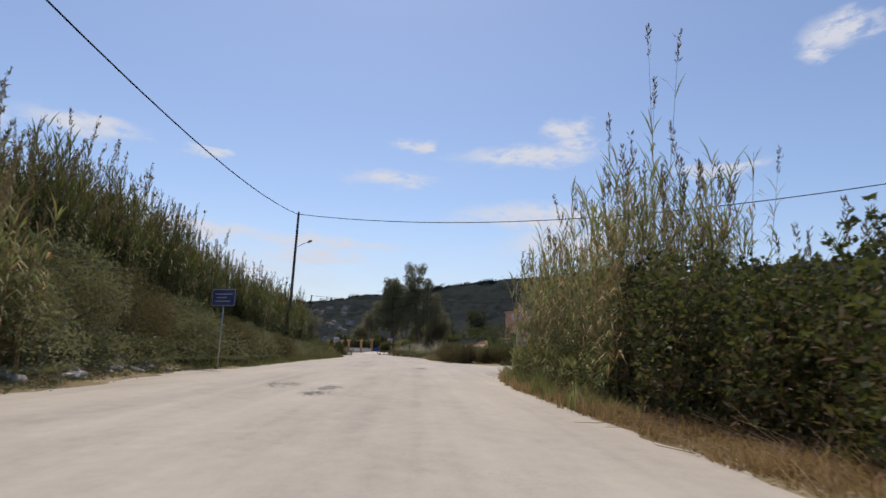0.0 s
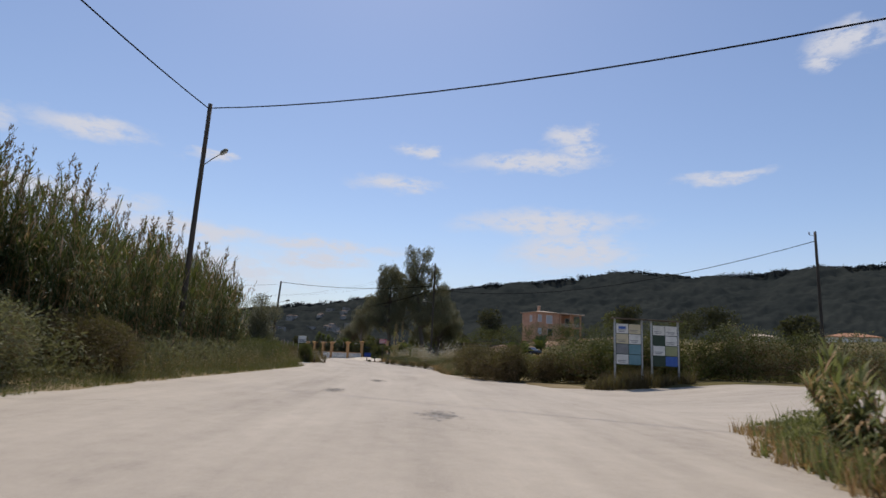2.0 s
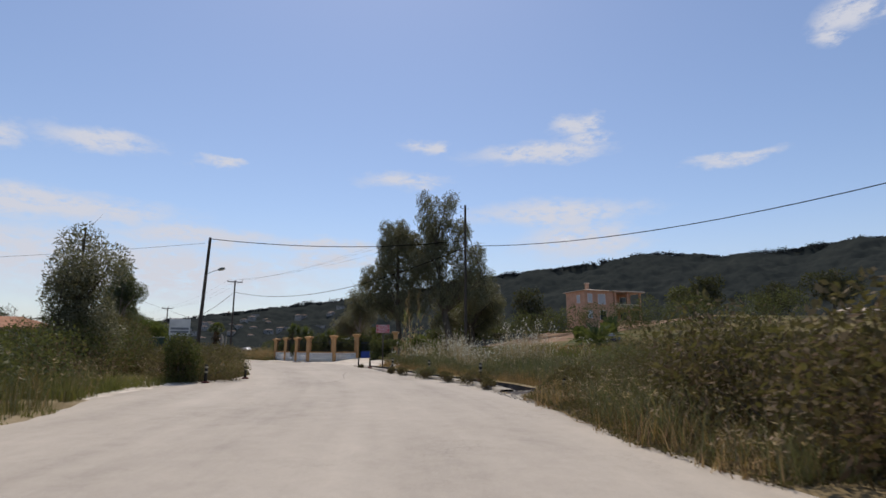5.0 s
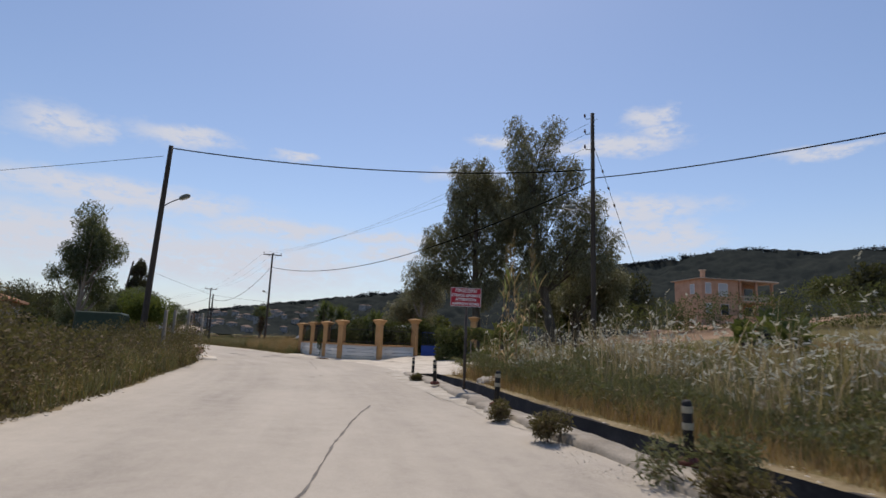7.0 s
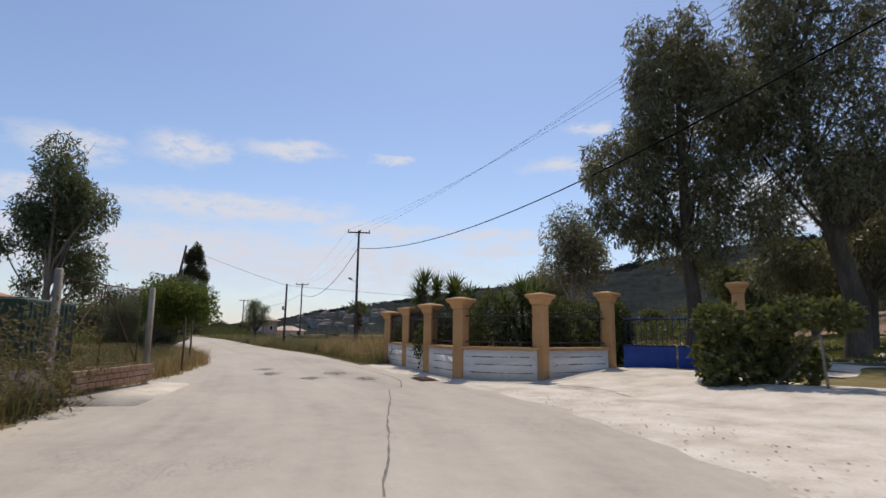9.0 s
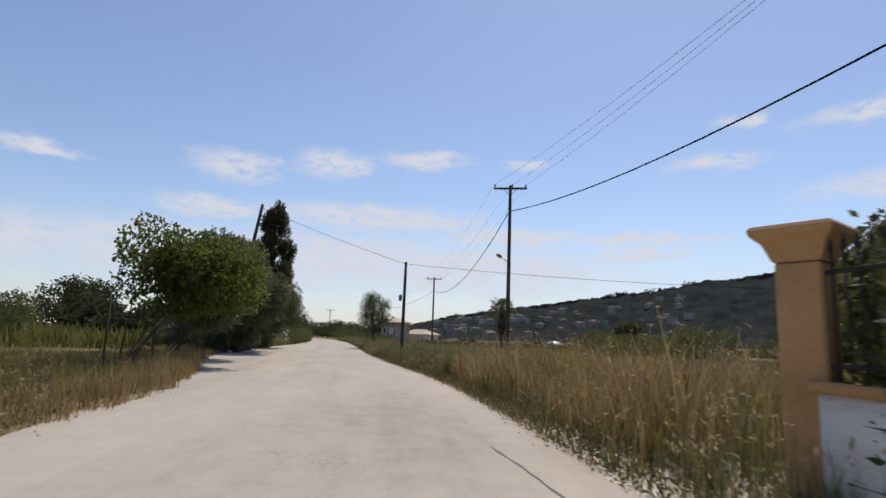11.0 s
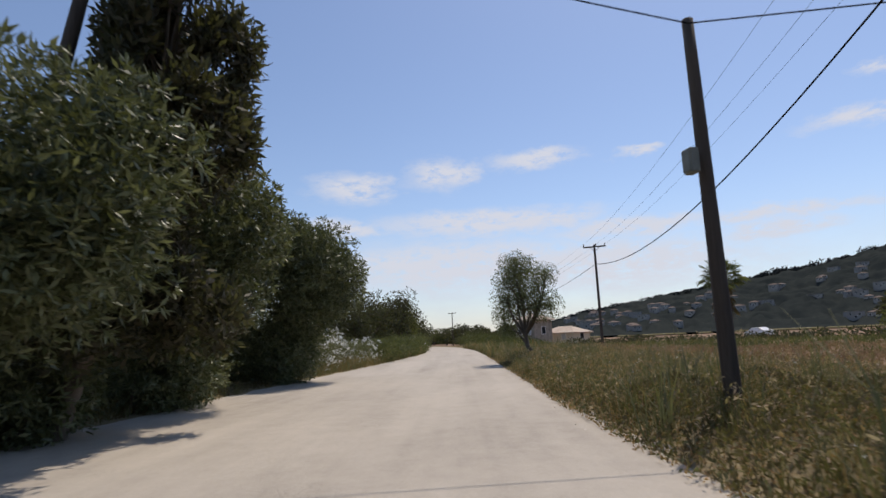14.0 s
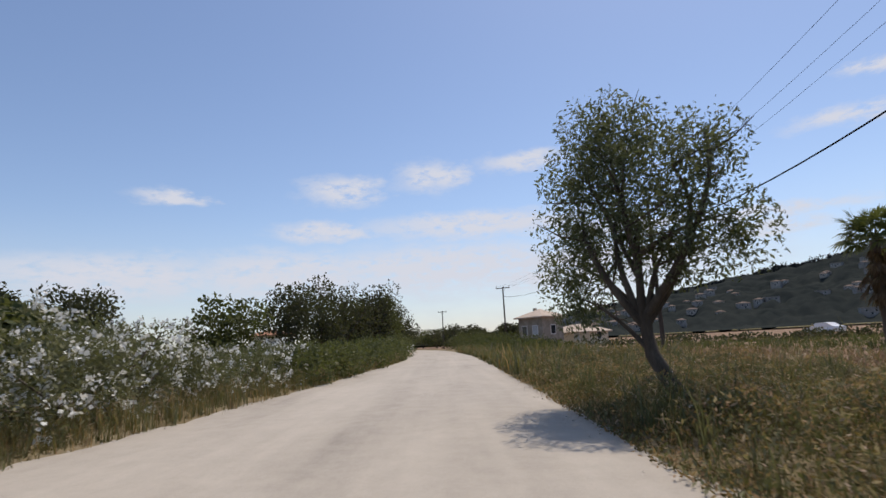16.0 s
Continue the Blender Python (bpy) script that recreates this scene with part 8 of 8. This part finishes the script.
s, o = verge(6500, 144, 235, 1, 5.0, 40.0, 763)
grass("meadow_grass", s, o, 0.9, L_GRASS, 764, "green rough pasture beyond the blossom", 0.05, 0.5, per=4)
# right hand side, third part
s, o = verge(1500, 119, 131, -1, 0.6, 4.5, 771, 1.0, 0.3)
grass("dry_grass", s, o, 0.85, L_DRY, 772, "golden ripe grass against the end of the garden wall", 0.0060, 0.5, per=7, heads=0.1)
s, o = verge(11000, 117, 182, -1, 0.25, 6.0, 773, 0.8, 0.2)
grass("verge_grass", s, o, 0.46, L_OLIVEGRASS, 774, "thick tall verge grass with seed heads", 0.0055, 0.45, per=9, heads=0.12)
q = rng(786)
p = np.stack([q.uniform(34.2, 38.4, 500), q.uniform(74.2, 77.6, 500)], -1)
p = p[(p - [35.7, 75.5]) @ [-0.68, 0.74] > -0.55]
s, o = station(p[:, 0], p[:, 1])
grass("verge_weeds", s, o, 0.6, L_DUSTY, 787, "dark weeds at the foot of the information boards", 0.014, 0.6, per=12, kind_of="weeds")
s, o = verge(900, 117, 182, -1, 0.4, 5.0, 788, 0.9, 1.2)
grass("verge_weeds", s, o, 0.75, L_BANK, 789, "tall dusty grey-green weeds with seed heads", 0.009, 0.5, per=12, heads=0.08, kind_of="weeds")
s, o = verge(1300, 117, 182, -1, 0.3, 4.0, 775, 0.8, 1.5)
grass("verge_weeds", s, o, 0.45, L_SHRUB, 776, "green leafy weeds in the verge", 0.0080, 0.5, per=6, kind_of="weeds")
s, o = verge(6000, 117, 200, -1, 5.5, 14.0, 777, 1.0, 0.1)
grass("stubble_field", s, o, 0.34, L_FALLOW, 778, "reddish dry weeds over fallow field", 0.02, 0.7, per=5, heads=0.05)
s, o = verge(1800, 117, 215, -1, 5.0, 40.0, 779, 1.0, 0.6)
grass("stubble_field", s, o, 0.4, L_OLIVEGRASS, 780, "olive weeds over fallow field", 0.035, 0.6, per=5)
s, o = verge(5200, 126, 215, -1, 13.5, 36.0, 783, 1.0, 0.2)
grass("meadow_grass", s, o, 0.32, L_SHRUB, 784, "dark green rank growth beyond the fallow field", 0.06, 0.6, per=5)
s, o = verge(3000, 175, 240, -1, 0.2, 6.0, 781)
grass("verge_grass", s, o, 0.7, L_OLIVEGRASS, 782, "tall verge grass far along the road", 0.03, 0.45, per=6)
hedge("field_hedge", [(-72, 94), (-84, 90), (-98, 88)], 3.0, 3.0, 16000, 0.2, L_SHRUB, 798, "dark green scrub beyond the rough pasture", "scrub")
hedge("field_hedge", [(-38, 158), (-26, 164), (-12, 168), (2, 172), (14, 178)], 5.0, 4.6, 20000, 0.3, L_SHRUB, 796, "leafy garden shrubs below the villa", "shrub")
hedge("field_hedge", [(-70, 172), (-90, 165), (-110, 158), (-128, 147)], 3.0, 0.8, 9000, 0.3, L_FAR, 791, "dark low hedge at the far side of the field")
hedge("field_hedge", [(-35, 150), (-55, 162), (-72, 172)], 4.0, 2.6, 9000, 0.35, L_SHRUB, 792, "green scrub at the far side of the field")
hedge("field_hedge", [(-80, 151), (-68, 148), (-54, 143)], 3.2, 2.4, 20000, 0.2, L_SHRUB, 797, "green scrub along the edge of the fallow field", "scrub")
hedge("garden_hedge", [(-25.0, 112.2), (-22.0, 111.2), (-18.3, 110.0), (-16.9, 110.4)], 1.2, 2.2, 30000, 0.12, L_BRAMBLE, 794, "dark shrubs behind the garden railing")
hedge("garden_hedge", [(-16.6, 111.2), (-17.0, 113.0), (-17.4, 116.0)], 1.4, 2.3, 22000, 0.12, L_BRAMBLE, 795, "dark shrubs behind the garden railing")

weed_mat(117, 150, -1, 0.1, 6.0, 90000, 0.5, 0.07, L_DUSTY, 801, "matted olive-brown weeds on the verge")
weed_mat(150, 184, -1, 0.05, 6.0, 70000, 0.55, 0.07, L_DUSTY, 802, "matted grey-brown weeds on the verge")
weed_mat(117, 184, -1, 0.05, 6.0, 60000, 0.6, 0.075, L_BANK, 812, "grey-green weeds among the rest on the verge")
weed_mat(117, 184, -1, 0.0, 6.5, 90000, 0.66, 0.06, L_DRY, 813, "withered straw-coloured weeds on the verge")
weed_mat(117, 175, -1, 4.5, 20.0, 50000, 0.28, 0.11, L_FALLOW, 803, "low reddish weeds over the fallow ground")
weed_mat(60.5, 69.6, -1, 0.05, 7.0, 60000, 0.75, 0.075, L_DUSTY, 804, "matted brown weeds beside the junction")
weed_mat(69, 97, -1, 2.05, 9.0, 80000, 0.85, 0.085, L_BANK, 805, "matted weeds below the tall grass")
weed_mat(69, 97, -1, 2.0, 9.0, 40000, 0.8, 0.08, L_DUSTY, 814, "brown withered weeds below the tall grass")
weed_mat(0, 36, -1, 0.2, 1.8, 26000, 0.2, 0.07, L_DRY, 806, "dead leaves and straw along the verge")
weed_mat(12, 36, -1, 0.6, 2.4, 20000, 0.38, 0.09, L_CANE, 807, "leafy green weeds at the foot of the cane")
weed_mat(0, 66, 1, 0.3, 3.2, 50000, 0.24, 0.08, L_BANK, 808, "low weeds at the foot of the bank")
weed_mat(106, 168, 1, 0.3, 5.0, 50000, 0.22, 0.08, L_DUSTY, 809, "leaf litter and low weeds under the shrubs")
weed_mat(78, 108, 1, 0.1, 2.6, 30000, 0.34, 0.08, L_DUSTY, 810, "dusty low weeds along the road edge")
weed_mat(100, 122, -1, 13.0, 34.0, 60000, 0.14, 0.12, L_GRASS, 811, "short green lawn under garden trees")


def specks(s0, s1, side, d0, d1, n, z0, z1, size, material, seed, label):
    """Small pale flowers and seed heads scattered above the weeds, in drifts."""
    q = rng(seed)
    s, o = verge(n, s0, s1, side, d0, d1, seed, 1.0, 1.5)
    c = at_ground(s, o)
    c[:, 2] += q.uniform(z0, z1, n)
    c = np.repeat(c, 4, 0) + q.normal(0, size * 0.6, (4 * n, 3))
    obj("wild_flowers", [(*leaves(c, size, q, 0.8), material)], label=label, category="flowers", kind="stuff")


specks(117, 184, -1, 0.5, 8.0, 2200, 0.3, 0.7, 0.016, L_SEED, 821, "small pale seed heads over the verge")
specks(117, 184, -1, 0.5, 8.0, 500, 0.35, 0.7, 0.016, L_FLOWER, 824, "small white flowers over the verge")
specks(72, 97, -1, 2.4, 9.0, 160, 0.4, 0.8, 0.022, L_SEED, 822, "pale seed heads over the weeds beside the ditch")
specks(117, 190, -1, 5.0, 22.0, 1500, 0.2, 0.5, 0.03, L_SEED, 823, "pale seed heads over the fallow field")


def fallen_stalks(s0, s1, side, d0, d1, n, seed, label):
    """Dead cane stalks and twigs lying and leaning on the verge."""
    q = rng(seed)
    s, o = verge(n, s0, s1, side, d0, d1, seed)
    c = at_ground(s, o) + [0, 0, 0.03]
    a, el, ln = q.uniform(0, 2 * np.pi, n), np.abs(q.normal(0, 0.35, n)), q.uniform(0.25, 1.1, n)
    d = np.stack([np.cos(a) * np.cos(el), np.sin(a) * np.cos(el), np.sin(el)], -1) * ln[:, None]
    bend = q.normal(0, 0.08, (n, 3)) * ln[:, None] + [0, 0, 0.04]
    ch = [tube(np.array([c[i], c[i] + d[i] * 0.5 + bend[i], c[i] + d[i]]), [0.008, 0.006, 0.003], 3, False) for i in range(n)]
    obj("fallen_stalks", [(*join(ch), L_CANEDRY)], label=label, category="stalks", kind="stuff")


fallen_stalks(1, 16, -1, 0.2, 2.6, 420, 831, "dead pale stalks strewn below brambles")
fallen_stalks(16, 36, -1, 0.2, 2.0, 300, 832, "dead cane stalks strewn along the verge")
fallen_stalks(60, 70, -1, 0.2, 4.0, 160, 833, "dead stalks among rank weeds beside the junction")
fallen_stalks(4, 24, 1, 0.3, 2.6, 160, 834, "twigs and dead stalks on bare earth")
